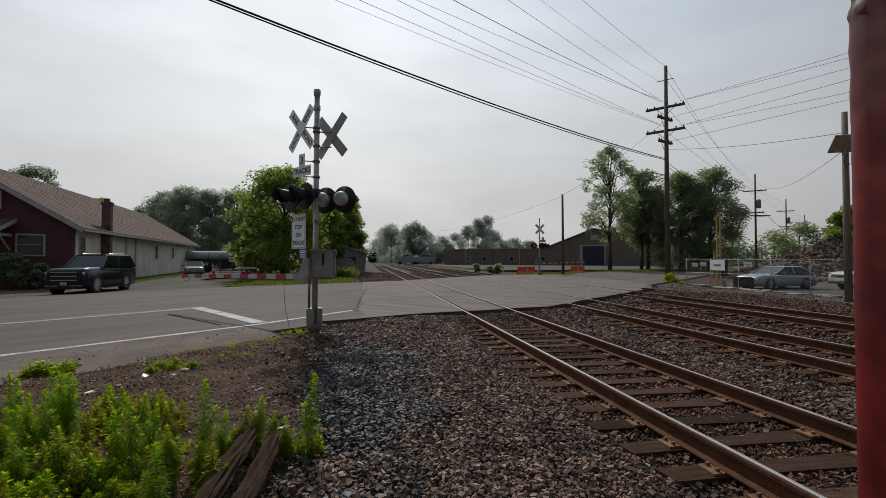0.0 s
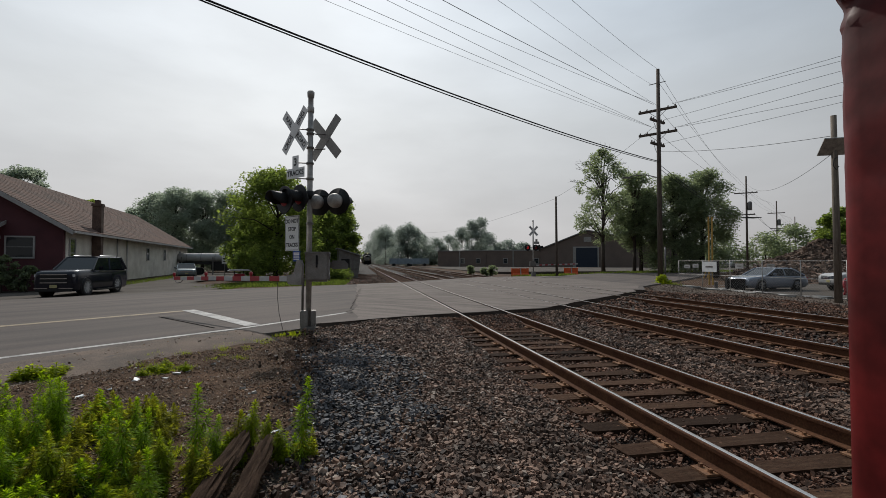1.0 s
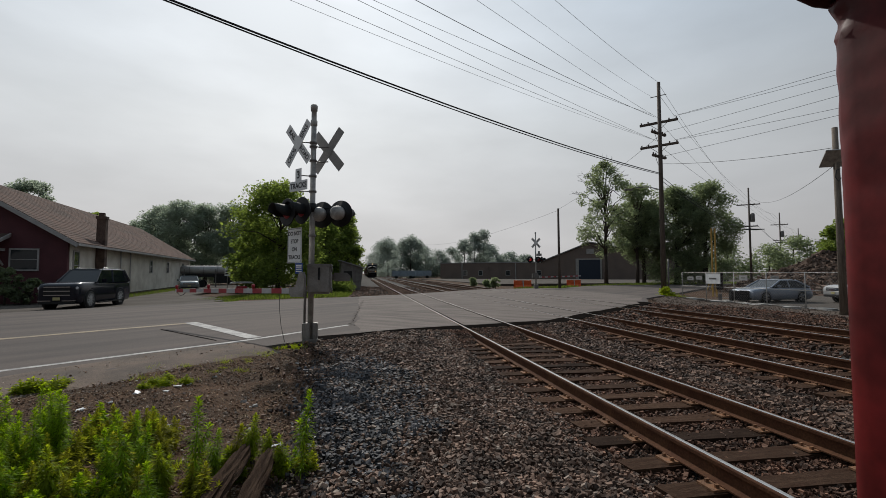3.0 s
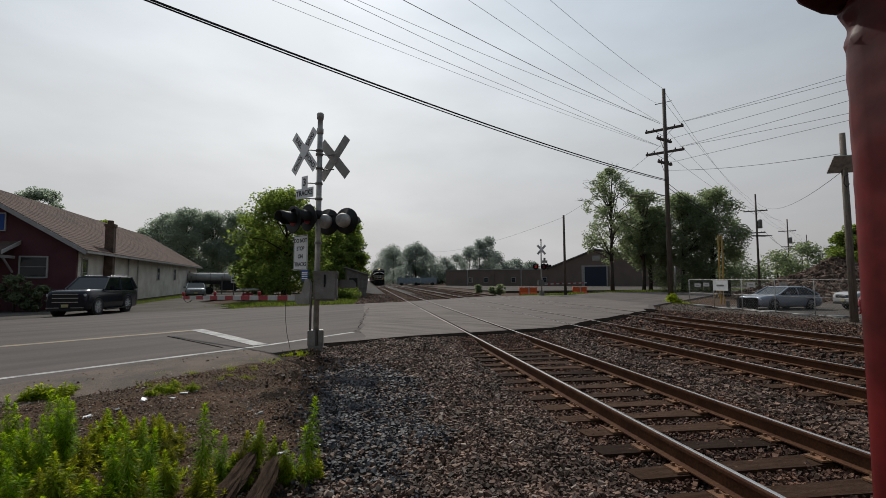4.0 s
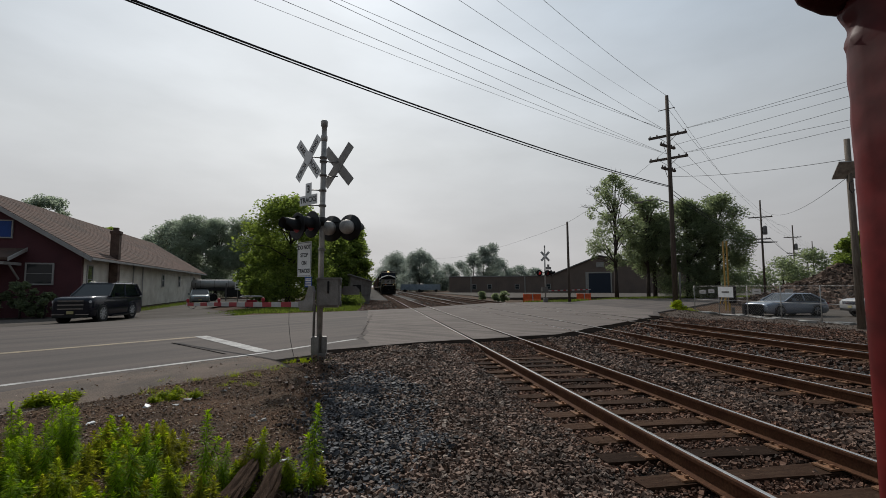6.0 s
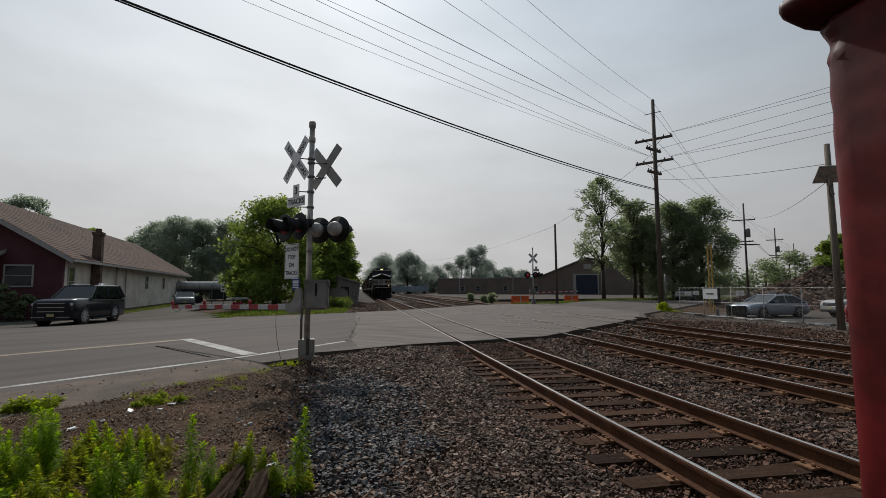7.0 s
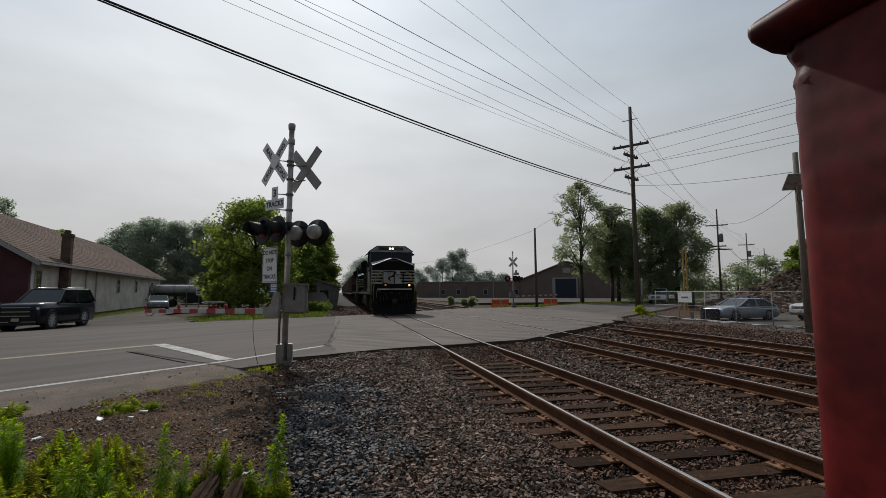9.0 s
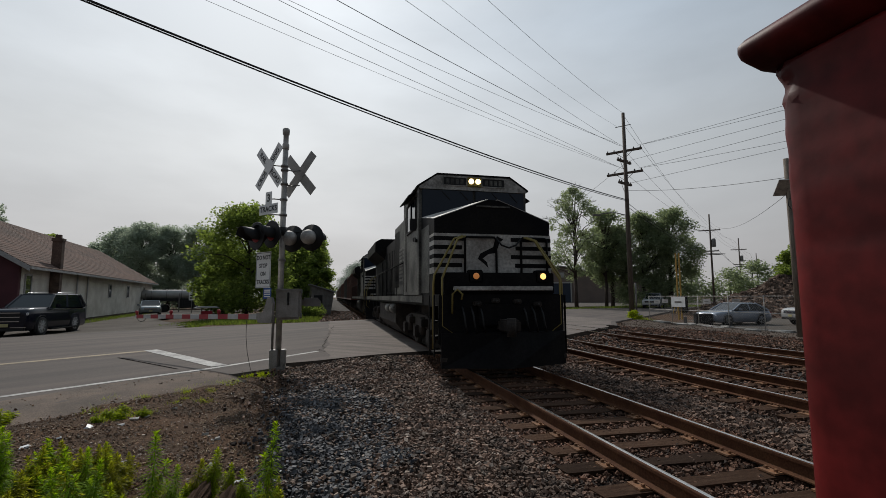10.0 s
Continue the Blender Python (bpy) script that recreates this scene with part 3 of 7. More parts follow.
    tagged(quick("parking_lot", verts, faces, M_ASPHALT2, smooth=True), "dusty brown-grey asphalt lot beside the building", "pavement", kind="structure")
    bm = bmesh.new()
    prism(bm, [(22.6, 12), (60, 12), (60, 46), (30, 36), (22.6, 31)], "z", -0.6, -0.352)
    tagged(part("yard", bm, M_ASPHALT2), "grey gravel yard behind the fence", "pavement", kind="structure")
    bm = bmesh.new()
    prism(bm, [(17.5, 62), (75, 62), (75, 106), (22, 122), (15.6, 122)], "z", -0.25, 0.02)
    tagged(part("warehouse_lot", bm, M_ASPHALT2), "pale gravel lot before the warehouse", "pavement", kind="structure")


RAIL_PROF = [(-0.07, -0.172), (0.07, -0.172), (0.07, -0.16), (0.012, -0.145), (0.010, -0.045), (0.036, -0.038), (0.036, -0.010), (0.030, -0.001)]
RAIL_PROF = RAIL_PROF + [(-x, z) for x, z in RAIL_PROF[::-1][:6]]
HEAD_PROF = [(-0.022, -0.006), (0.022, -0.006), (0.022, 0.001), (0.012, 0.003), (-0.012, 0.003), (-0.022, 0.001)]


def tracks():
    bm = bmesh.new()
    box(bm, -1.3, 1.3, -0.115, 0.115, -0.18, 0.0)
    rng = random.Random(3)
    bmesh.ops.subdivide_edges(bm, edges=[e for e in bm.edges if abs(e.verts[0].co.x - e.verts[1].co.x) > 1], cuts=5)
    for v in bm.verts:
        v.co += Vector((rng.uniform(-0.02, 0.02), rng.uniform(-0.008, 0.008), rng.uniform(-0.008, 0.004)))
    tie_me = bpy.data.meshes.new("tie")
    bm.to_mesh(tie_me)
    bm.free()
    tie_me.materials.append(M_TIE)
    bm = bmesh.new()
    box(bm, -0.18, 0.18, -0.095, 0.095, 0.0, 0.018)
    for sx in (-0.115, 0.115):
        for sy in (-0.055, 0.055):
            box(bm, sx - 0.016, sx + 0.016, sy - 0.012, sy + 0.012, 0.015, 0.045)
    plate_me = bpy.data.meshes.new("tie_plate")
    bm.to_mesh(plate_me)
    bm.free()
    plate_me.materials.append(M_PLATE)
    for k, x0 in enumerate(TRACKS):
        tr = empty("railway_track", pose(x0 + GAUGE / 2, 0, 0.012), "rusty steel rails with polished heads on weathered wooden ties", "railway track", "railway tracks", "structure")
        for sx in (-GAUGE / 2, GAUGE / 2):
            bm = bmesh.new()
            prism(bm, [(x + sx, z) for x, z in RAIL_PROF], "y", -60, 480)
            part("rail", bm, M_RAIL, tr)
            bm = bmesh.new()
            prism(bm, [(x + sx * 0.992, z) for x, z in HEAD_PROF], "y", -60, 480)
            part("rail_head", bm, M_RAILHEAD, tr, "polished bright rail head")
        far = bmesh.new()
        y = -3.0 + 0.17 * k
        while y < 120:
            x = x0 + GAUGE / 2
            s, n = x * U.x + y * U.y, x * V.x + y * V.y
            if n < near_edge(s) - 0.3 or n > far_edge(s) + 0.5:
                j, tw = rng.uniform(-0.06, 0.06), rng.uniform(-1.5, 1.5)
                if n < near_edge(s):
                    o = new("tie", tie_me)
                    o.parent, o.matrix_basis = tr, pose(j, y, -0.19, 0, 0, tw)
                    for sx in (-GAUGE / 2, GAUGE / 2):
                        o = new("tie_plate", plate_me)
                        o.parent, o.matrix_basis = tr, pose(sx, y, -0.186, 0, 0, tw)
                else:
                    box(far, -1.3 + j, 1.3 + j, y - 0.115, y + 0.115, -0.36, -0.19)
            y += 0.535 + rng.uniform(-0.03, 0.03)
        tagged(part("distant_ties", far, M_TIE, tr, "weathered wooden ties past the road"), kind="stuff")
    # flangeways in the crossing: dark rubber strips along the rails
    for k, x0 in enumerate(TRACKS):
        for sx in (0, GAUGE):
            x = x0 + sx
            bm = bmesh.new()
            ya = (near_edge(x * U.x + 14 * U.y) - x * V.x) / V.y
            for _ in range(6):
                ya = (near_edge(x * U.x + ya * U.y) - x * V.x) / V.y
            yb = 34.0
            for _ in range(12):
                yb = (far_edge(x * U.x + yb * U.y) - x * V.x) / V.y
            side = 0.075 if sx == 0 else -0.075
            box(bm, x + side - 0.03, x + side + 0.03, ya, yb, -0.05, 0.009)
            tagged(part("flangeway", bm, M_PATCH), "dark rubber flangeway strip along the rail", "flangeway", kind="structure")


# ---- the crossing signal ----
def crossbuck(parent, m):
    for ang, txt in ((47, "CROSSING"), (-47, "RAILROAD")):
        b = bmesh.new()
        off = -0.004 if ang > 0 else 0.004
        box(b, -0.61, 0.61, off - 0.0025, off + 0.0025, -0.115, 0.115)
        b.normal_update()
        for f in b.faces:
            f.material_index = 0 if f.normal.y < -0.5 else 1
        bl = part("blade", b, [M_SIGN_W, M_SIGN_BACK], parent, "white reflective blade with black lettering")
        bl.matrix_basis = m @ pose(0, 0, 0, 0, -ang, 0)
        bits = ((txt[:4], -0.34), (txt[4:], 0.34))
        for piece, dx in bits:
            words("lettering", piece, 0.155, pose(dx, off - 0.004, 0, 90, 0, 0), M_INK, bl)


def signal_head(parent, m, lens, name="signal_light"):
    """Round black backplate, hood and lens that look along local -y."""
    b = bmesh.new()
    rot = pose(0, 0, 0, 90, 0, 0)
    lathe(b, [(0.295, -0.004), (0.31, 0.0), (0.31, 0.012), (0.16, 0.03), (0.14, 0.16), (0.09, 0.2)], 28, rot.inverted())
    plate = part("light_backplate", b, M_BLACK, parent, "round black signal backplate")
    plate.matrix_basis = m
    b = bmesh.new()
    n = 20
    rows = []
    for d, r in ((0.0, 0.165), (-0.16, 0.17), (-0.36, 0.175)):
        row = []
        lim = 0.70 if d > -0.3 else 0.5
        for i in range(n + 1):
            a = math.pi / 2 + (i / n - 0.5) * 2 * math.pi * lim
            row.append((b.verts.new((r * math.cos(a), d, r * math.sin(a))), b.verts.new(((r - 0.008) * math.cos(a), d, (r - 0.008) * math.sin(a)))))
        rows.append(row)
    for p, q in zip(rows, rows[1:]):
        for i in range(n):
            b.faces.new((p[i][0], p[i + 1][0], q[i + 1][0], q[i][0]))
            b.faces.new((p[i][1], q[i][1], q[i + 1][1], p[i + 1][1]))
    for i in range(n):
        b.faces.new((rows[-1][i][0], rows[-1][i + 1][0], rows[-1][i + 1][1], rows[-1][i][1]))
    part("hood", b, M_BLACK, plate, "black tunnel hood", smooth=True)
    b = bmesh.new()
    lathe(b, [(0.15, 0.0), (0.145, 0.012), (0.11, 0.03), (0.05, 0.04), (0.01, 0.042)], 24, rot)
    part("lens", b, lens, plate)


def crossing_signal():
    X, Y, ZB = -1.14, 11.03, -0.03
    th = empty("crossing_signal", pose(X, Y, ZB), "grey metal crossing signal mast with crossbucks and lowered gate", "crossing signal", "crossing signals")
    bm = bmesh.new()
    tube(bm, (0, 0, 0.0), (0.03, 0, 5.15), 0.065, 0.062, 16)
    part("mast", bm, M_GALV, th, "dull aluminium mast")
    bm = bmesh.new()
    lathe(bm, [(0.066, 5.02), (0.078, 5.04), (0.078, 5.14), (0.060, 5.17), (0.060, 5.36), (0.076, 5.38), (0.082, 5.46), (0.082, 5.50), (0.06, 5.53)], 16, pose(0.03, 0, 0))
    part("finial", bm, M_GALV, th, "aluminium mast cap")
    bm = bmesh.new()
    box(bm, -0.16, 0.16, -0.16, 0.16, -0.06, 0.10, 0.01)
    box(bm, -0.17, 0.0, -0.14, 0.10, 0.10, 0.46, 0.012)
    box(bm, 0.06, 0.17, -0.10, 0.10, 0.10, 0.46, 0.012)
    for sx in (-0.12, 0.12):
        for sy in (-0.13, 0.13):
            tube(bm, (sx, sy, 0.1), (sx, sy, 0.2), 0.015, n=6)
    part("base_casting", bm, M_MECH, th, "bolted grey cast base box")
    bm = bmesh.new()
    path_tube(bm, [(-0.13, 0.02, 0.4), (-0.13, 0.02, 0.9), (-0.11, 0.02, 1.2)], 0.028, 8)
    part("conduit", bm, M_GREYBOX, th)
    # crossbucks on brackets: one to the near lane, one to the far lane
    a = pose(-0.32, -0.02, 4.58, 0, 0, -48)
    crossbuck(th, a)
    crossbuck(th, pose(0.36, 0.05, 4.46, 0, 0, 139))
    for z, e in ((4.62, (-0.32, 0.01)), (3.84, (-0.3, 0)), (3.48, (-0.3, 0))):
        bm = bmesh.new()
        path_tube(bm, [(0, 0, z), (e[0] * 0.6, -0.04, z), (e[0], e[1], z)], 0.014, 6)
        part("sign_bracket", bm, M_GREYBOX, th, "dark bolted sign bracket")
    for z in (4.55, 4.2):
        bm = bmesh.new()
        path_tube(bm, [(0.03, 0, z), (0.2, 0.04, z - 0.02), (0.36, 0.03, z)], 0.014, 6)
        part("sign_bracket", bm, M_GREYBOX, th, "dark bolted sign bracket")
    for z in (4.62, 4.53, 4.2, 3.84, 3.48, 2.45):
        bm = bmesh.new()
        tube(bm, (0.02, 0, z - 0.025), (0.02, 0, z + 0.025), 0.085, n=12)
        part("mast_clamp", bm, M_GREYBOX, th)
    # number of tracks sign
    m = pose(-0.3, -0.03, 3.60, 0, 0, -48)
    bm = bmesh.new()
    prism(bm, [(-0.34, -0.115), (0.34, -0.115), (0.34, 0.115), (0.115, 0.115), (0.115, 0.4), (-0.115, 0.4), (-0.115, 0.115), (-0.34, 0.115)], "y", -0.003, 0.003)
    sg = part("tracks_sign", bm, M_SIGN_W, th, "white inverted-T sign reading 3 TRACKS")
    sg.matrix_basis = m
    words("lettering", "TRACKS", 0.17, pose(0, -0.006, 0, 90, 0, 0), M_INK, sg)
    words("lettering", "3", 0.24, pose(0, -0.006, 0.25, 90, 0, 0), M_INK, sg)
    # do not stop sign
    m = pose(-0.36, -0.06, 2.22, 0, 0, -50)
    bm = bmesh.new()
    box(bm, -0.28, 0.28, -0.003, 0.003, -0.40, 0.40, 0.0)
    sg = part("warning_sign", bm, M_SIGN_W, th, "white rectangular sign reading DO NOT STOP ON TRACKS")
    sg.matrix_basis = m
    for i, w in enumerate(("DO NOT", "STOP", "ON", "TRACKS")):
        words("lettering", w, 0.128, pose(0, -0.006, 0.27 - 0.18 * i, 90, 0, 0), M_INK, sg)
    bm = bmesh.new()
    for x0, x1, z0, z1 in ((-0.265, 0.265, 0.375, 0.385), (-0.265, 0.265, -0.385, -0.375), (-0.265, -0.255, -0.385, 0.385), (0.255, 0.265, -0.385, 0.385)):
        box(bm, x0, x1, -0.005, -0.0035, z0, z1)
    part("sign_border", bm, M_INK, sg)
    m = pose(-0.26, -0.05, 1.70, 0, 0, -45)
    bm = bmesh.new()
    box(bm, -0.13, 0.13, -0.003, 0.003, -0.12, 0.12)
    sg = part("notice_plate", bm, M_BLUE, th, "small blue notice plate with illegible writing")
    sg.matrix_basis = m
    bm = bmesh.new()
    for z in (0.07, 0.03, -0.02, -0.07):
        box(bm, -0.10, 0.10, -0.006, -0.0035, z - 0.012, z + 0.012)
    part("writing_bar", bm, M_SIGN_W, sg)
    # lights: a pair to each side of the road
    bm = bmesh.new()
    path_tube(bm, [(0.03, 0, 3.1), (-0.28, -0.2, 3.09), (-0.62, -0.42, 3.05)], 0.03, 8)
    path_tube(bm, [(0.03, 0, 3.1), (0.3, 0.08, 3.11), (0.70, 0.02, 3.09)], 0.026, 8)
    tube(bm, (0.02, 0, 3.0), (0.02, 0, 3.2), 0.09, n=14)
    part("light_arm", bm, M_BLACK, th, "black light cross arm")
    signal_head(th, pose(-0.50, -0.30, 2.95, 0, 0, -50), M_REDLENS)
    signal_head(th, pose(-0.20, -0.20, 3.01, 0, 0, -50), M_REDLENS)
    signal_head(th, pose(0.23, 0.16, 2.96, 0, 0, 150), M_LENS)
    signal_head(th, pose(0.66, 0.02, 2.98, 0, 0, 150), M_LENS)
    for p in ((0.195, 0.10, 2.96), (0.625, -0.04, 2.98)):
        bm = bmesh.new()
        lathe(bm, [(0.16, 0.0), (0.17, 0.05), (0.168, 0.10), (0.152, 0.16), (0.105, 0.205), (0.04, 0.225), (0.01, 0.227)], 28, pose(*p, 90, 0, -30))
        part("light_housing", bm, M_GALV, th, "grey domed light housing")
    # gate mechanism
    bm = bmesh.new()
    box(bm, -0.06, 0.47, -0.22, 0.2, 1.12, 1.80, 0.05)
    box(bm, -0.075, 0.485, -0.235, 0.215, 1.74, 1.80, 0.02)
    mech = part("gate_mechanism", bm, M_MECH, th, "grey cast gate mechanism box")
    bm = bmesh.new()
    box(bm, 0.18, 0.225, -0.25, -0.215, 1.50, 1.72, 0.008)
    tube(bm, (0.20, -0.24, 1.52), (0.20, -0.24, 1.44), 0.018, n=8)
    part("latch", bm, M_BLACK, mech, "black hasp and padlock")
    for z in (1.2, 1.68):
        bm = bmesh.new()
        tube(bm, (0.478, -0.16, z - 0.06), (0.478, -0.16, z + 0.06), 0.018, n=8)
        part("hinge", bm, M_GREYBOX, mech)
    arm_dir = Vector((-0.69, 0.72, -0.018)).normalized()
    ang = math.degrees(math.atan2(arm_dir.y, arm_dir.x))
    am = pose(-0.20, -0.14, 1.19, 0, 1.1, ang)
    bm = bmesh.new()
    prism(bm, [(-0.12, -0.14), (0.34, -0.13), (0.40, -0.05), (0.40, 0.08), (0.16, 0.10), (0.03, 0.42), (-0.10, 0.42), (-0.16, 0.30)], "y", -0.03, 0.03)
    hub = part("gate_arm_hub", bm, M_MECH, th, "grey gate arm crank plate")
    hub.matrix_basis = am
    L0, L1, per = 0.3, 6.05, 0.405
    i, x = 0, L0
    while x < L1:
        b = bmesh.new()
        x1 = min(x + per, L1)
        h = 0.062 - 0.012 * x / L1
        box(b, x, x1, -0.012, 0.012, -h, h)
        o = part("arm_stripe", b, M_ARM_R if i % 2 else M_ARM_W, th)
        o.matrix_basis = am
        x, i = x1, i + 1
    for d in (1.9, 4.1, 5.98):
        b = bmesh.new()
        tube(b, (d, 0, 0.05), (d, 0, 0.10), 0.03, n=8)
        lathe(b, [(0.035, 0.0), (0.042, 0.02), (0.042, 0.07), (0.02, 0.09)], 12, pose(d, 0, 0.08))
        o = part("arm_light", b, M_ARM_R, th, "small red gate arm light")
        o.matrix_basis = am
    b = bmesh.new()
    path_tube(b, [(5.98, 0, 0.0), (5.9, 0, -0.09), (5.75, 0, -0.14), (5.55, 0, -0.12), (5.4, 0, -0.03)], 0.01, 6)
    o = part("arm_cable", b, M_BLACK, th)
    o.matrix_basis = am
    bm = bmesh.new()
    wd = [(-0.72, 0.25, 1.1), (-0.71, 0.2, 0.75), (-0.66, 0.12, 0.4), (-0.56, 0.02, 0.03)]
    path_tube(bm, wd, 0.006, 5)
    part("hanging_wire", bm, M_BLACK, th, "thin black hanging wire")
    # counterweight
    cw = pose(-0.10, 0.40, 1.40, 0, 0, 183)
    bm = bmesh.new()
    box(bm, -0.85, -0.1, 0.16, 0.20, 0.02, 0.16, 0.01)
    prism(bm, [(-0.98, 0.0), (-0.60, 0.0), (-0.60, 0.2), (-0.90, 0.2), (-0.98, 0.12)], "y", 0.13, 0.23)
    o = part("counterweight", bm, M_GREYBOX, th, "dark grey counterweight arm")
    o.matrix_basis = cw


# ---- trees and weeds ----
def leaf_cloud(centres, count, size, seed, flat=0.5):
    """Leaf quads scattered in the outer shell of many clumps."""
    rng = np.random.default_rng(seed)
    w = np.array([c[3] ** 2 for c in centres])
    idx = rng.choice(len(centres), count, p=w / w.sum())
    c = np.array(centres)[idx]
    d = rng.normal(size=(count, 3))
    d /= np.linalg.norm(d, axis=1)[:, None]
    r = c[:, 3] * np.minimum(1.15, 0.35 + 0.75 * np.abs(rng.normal(0.55, 0.45, count)))
    p = c[:, :3] + d * r[:, None] * np.array([1, 1, 0.8])
    a = rng.normal(size=(count, 3))
    a[:, 2] *= flat
    a /= np.linalg.norm(a, axis=1)[:, None]
    b = np.cross(a, rng.normal(size=(count, 3)))
    b /= np.linalg.norm(b, axis=1)[:, None]
    s = size * (0.6 + 0.8 * rng.random(count))[:, None]
    a, b = a * s, b * s * 0.55
    vs = np.stack([p - a, p + b, p + a, p - b], 1).reshape(-1, 3)
    fs = np.arange(count * 4).reshape(-1, 4)
    return vs, fs


def tree(x, y, h, r, seed, leaf=L_TREE, leaves=5000, size=0.22, trunk=0.28, low=0.25, clumps=26, z=-0.05, label="", lean=0.0, airy=1.0, twigs=0):
    rng = random.Random(seed)
    th = empty("tree", pose(x, y, z), label or "leafy green deciduous tree", "tree")
    bm = bmesh.new()
    top = Vector((lean * h * 0.3, 0, h * 0.8))
    pts = [Vector((0, 0, -0.2)), Vector((rng.uniform(-.1, .1), 0, h * 0.25)), Vector((rng.uniform(-.3, .3), rng.uniform(-.3, .3), h * 0.5)), top]
    for i in range(3):
        tube(bm, pts[i], pts[i + 1], trunk * (1 - i * 0.28), trunk * (0.72 - i * 0.28) + 0.02, 9)
    cs = []
    for i in range(clumps):
        g = (i + rng.random()) / clumps
        f = low + (1 - low) * g
        prof = math.sin(min(1.0, 0.14 + 0.84 * g) * math.pi) ** 0.6
        a, q = rng.random() * math.tau, rng.random() ** 0.4
        rad = r * prof * q * (0.82 + 0.3 * noise.noise((math.cos(a) * 1.3, math.sin(a) * 1.3, seed + f * 2.5)))
        cr = r * (0.13 + 0.17 * rng.random()) * airy
        c = Vector((rad * math.cos(a) + lean * h * f * 0.3, rad * math.sin(a), min(h - cr * 0.6, h * f)))
        cs.append((*c, cr))
        s = pts[1].lerp(pts[2], rng.random()) if f < 0.6 else pts[2].lerp(pts[3], rng.random() * 0.8)
        if s.z < c.z and i % 2 == 0:
            mid = s.lerp(c, 0.5) + Vector((0, 0, 0.08 * h * rng.random()))
            tube(bm, s, mid, trunk * 0.3, trunk * 0.18, 5, False)
            tube(bm, mid, c, trunk * 0.18, 0.02, 5, False)
    for i in range(twigs):                       # bare twigs standing out of the crown
        c = cs[rng.randrange(clumps // 3, clumps) // 2 * 2]
        s = Vector(c[:3])
        out = Vector((s.x - pts[2].x + rng.uniform(-1, 1), s.y + rng.uniform(-1, 1), rng.uniform(0.3, 1.6))).normalized()
        e = s + out * rng.uniform(0.9, 1.7)
        tube(bm, s, e, 0.028, 0.012, 4, False)
        for _ in range(3):
            q = s.lerp(e, rng.uniform(0.4, 0.9))
            tube(bm, q, q + (out + Vector((rng.uniform(-.8, .8), rng.uniform(-.8, .8), rng.uniform(-.4, .8)))) * rng.uniform(0.25, 0.5), 0.014, 0.007, 3, False)
    part("trunk", bm, M_BARK, th, "dark branching trunk")
    vs, fs = leaf_cloud(cs, leaves, size, seed)
    quick("crown", vs.tolist(), fs.tolist(), leaf, th)
    return th


def woods(name, pts, leaf, size, seed, label, dens=60):
    """A far belt of trees as clumped crowns: (x, y, top, radius)."""
    rng = random.Random(seed)
    cs = []
    bm = bmesh.new()
    for x, y, h, r in pts:
        for _ in range(30):
            f = rng.uniform(0.05, 0.96)
            q = r * math.sin(min(1, f * 0.85 + 0.2) * math.pi) ** 0.6
            a = rng.random() * math.tau
            cr = r * rng.uniform(0.26, 0.46)
            cs.append((x + q * 0.7 * math.cos(a), y + q * 0.7 * math.sin(a), min(h * f, h - cr * 0.6), cr))
        tube(bm, (x, y, -0.3), (x, y, h * 0.7), 0.25, 0.08, 6)
    vs, fs = leaf_cloud(cs, len(pts) * dens * 22, size, seed)
    th = tagged(quick(name, vs.tolist(), fs.tolist(), leaf), label, "trees", kind="stuff")
    part("trunks", bm, M_BARK, th)


def weed_mesh(name, h, n, seed, leaf, bushy=1.0, spread_=0.0, tall=True):
    """A weed: an upright stalk thickly dressed with narrow, level leaves and a tight tip, with side shoots."""
    rng = random.Random(seed)
    verts, faces = [], []
    def blade(p, d, up, ln, w):
        side = d.cross(up).normalized() * w
        mid = p + d * ln * 0.5 + up * ln * 0.05
        tip = p + d * ln - up * ln * 0.14
        k = len(verts)
        verts.extend([tuple(p), tuple(mid + side), tuple(tip), tuple(mid - side)])
        faces.append((k, k + 1, k + 2, k + 3))
    stems = [(Vector((0, 0, -0.05)), Vector((rng.uniform(-.10, .10) * h, rng.uniform(-.10, .10) * h, h)))]
    for _ in range(int(spread_)):
        a = rng.random() * math.tau
        f = rng.uniform(0.05, 0.45)
        b = stems[0][0].lerp(stems[0][1], f)
        lean = 0.28 if tall else 0.8
        stems.append((b, b + Vector((math.cos(a) * lean, math.sin(a) * lean, 0.9)) * h * rng.uniform(0.3, 0.6)))
    for si, (a, b) in enumerate(stems):
        ra = 0.006 if si == 0 else 0.003
        k = len(verts)
        for p, r in ((a, ra), (b, 0.002)):
            for i in range(4):
                verts.append((p.x + r * math.cos(i * 1.57), p.y + r * math.sin(i * 1.57), p.z))
        for i in range(4):
            faces.append((k + i, k + (i + 1) % 4, k + 4 + (i + 1) % 4, k + 4 + i))
        m = n if si == 0 else n // 3
        for i in range(m):
            f = 0.06 + 0.94 * (i / m) ** 0.8
            az = i * 2.4 + rng.random()
            el = -0.15 + 1.25 * f ** 6 + rng.uniform(-0.45, 0.45)
            d = Vector((math.cos(az) * math.cos(el), math.sin(az) * math.cos(el), math.sin(el)))
            ln = (0.05 + 0.07 * min(1.0, (1 - f) * 2.6, 0.35 + f * 1.6)) * bushy * rng.uniform(0.6, 1.2)
            blade(a.lerp(b, f), d, Vector((0, 0, 1)), max(0.022, ln), (0.0042 + 0.0032 * rng.random()) * (1.0 if tall else 1.3))
    me = bpy.data.meshes.new(name)
    me.from_pydata(verts, [], faces)
    me.materials.append(leaf)
    return me


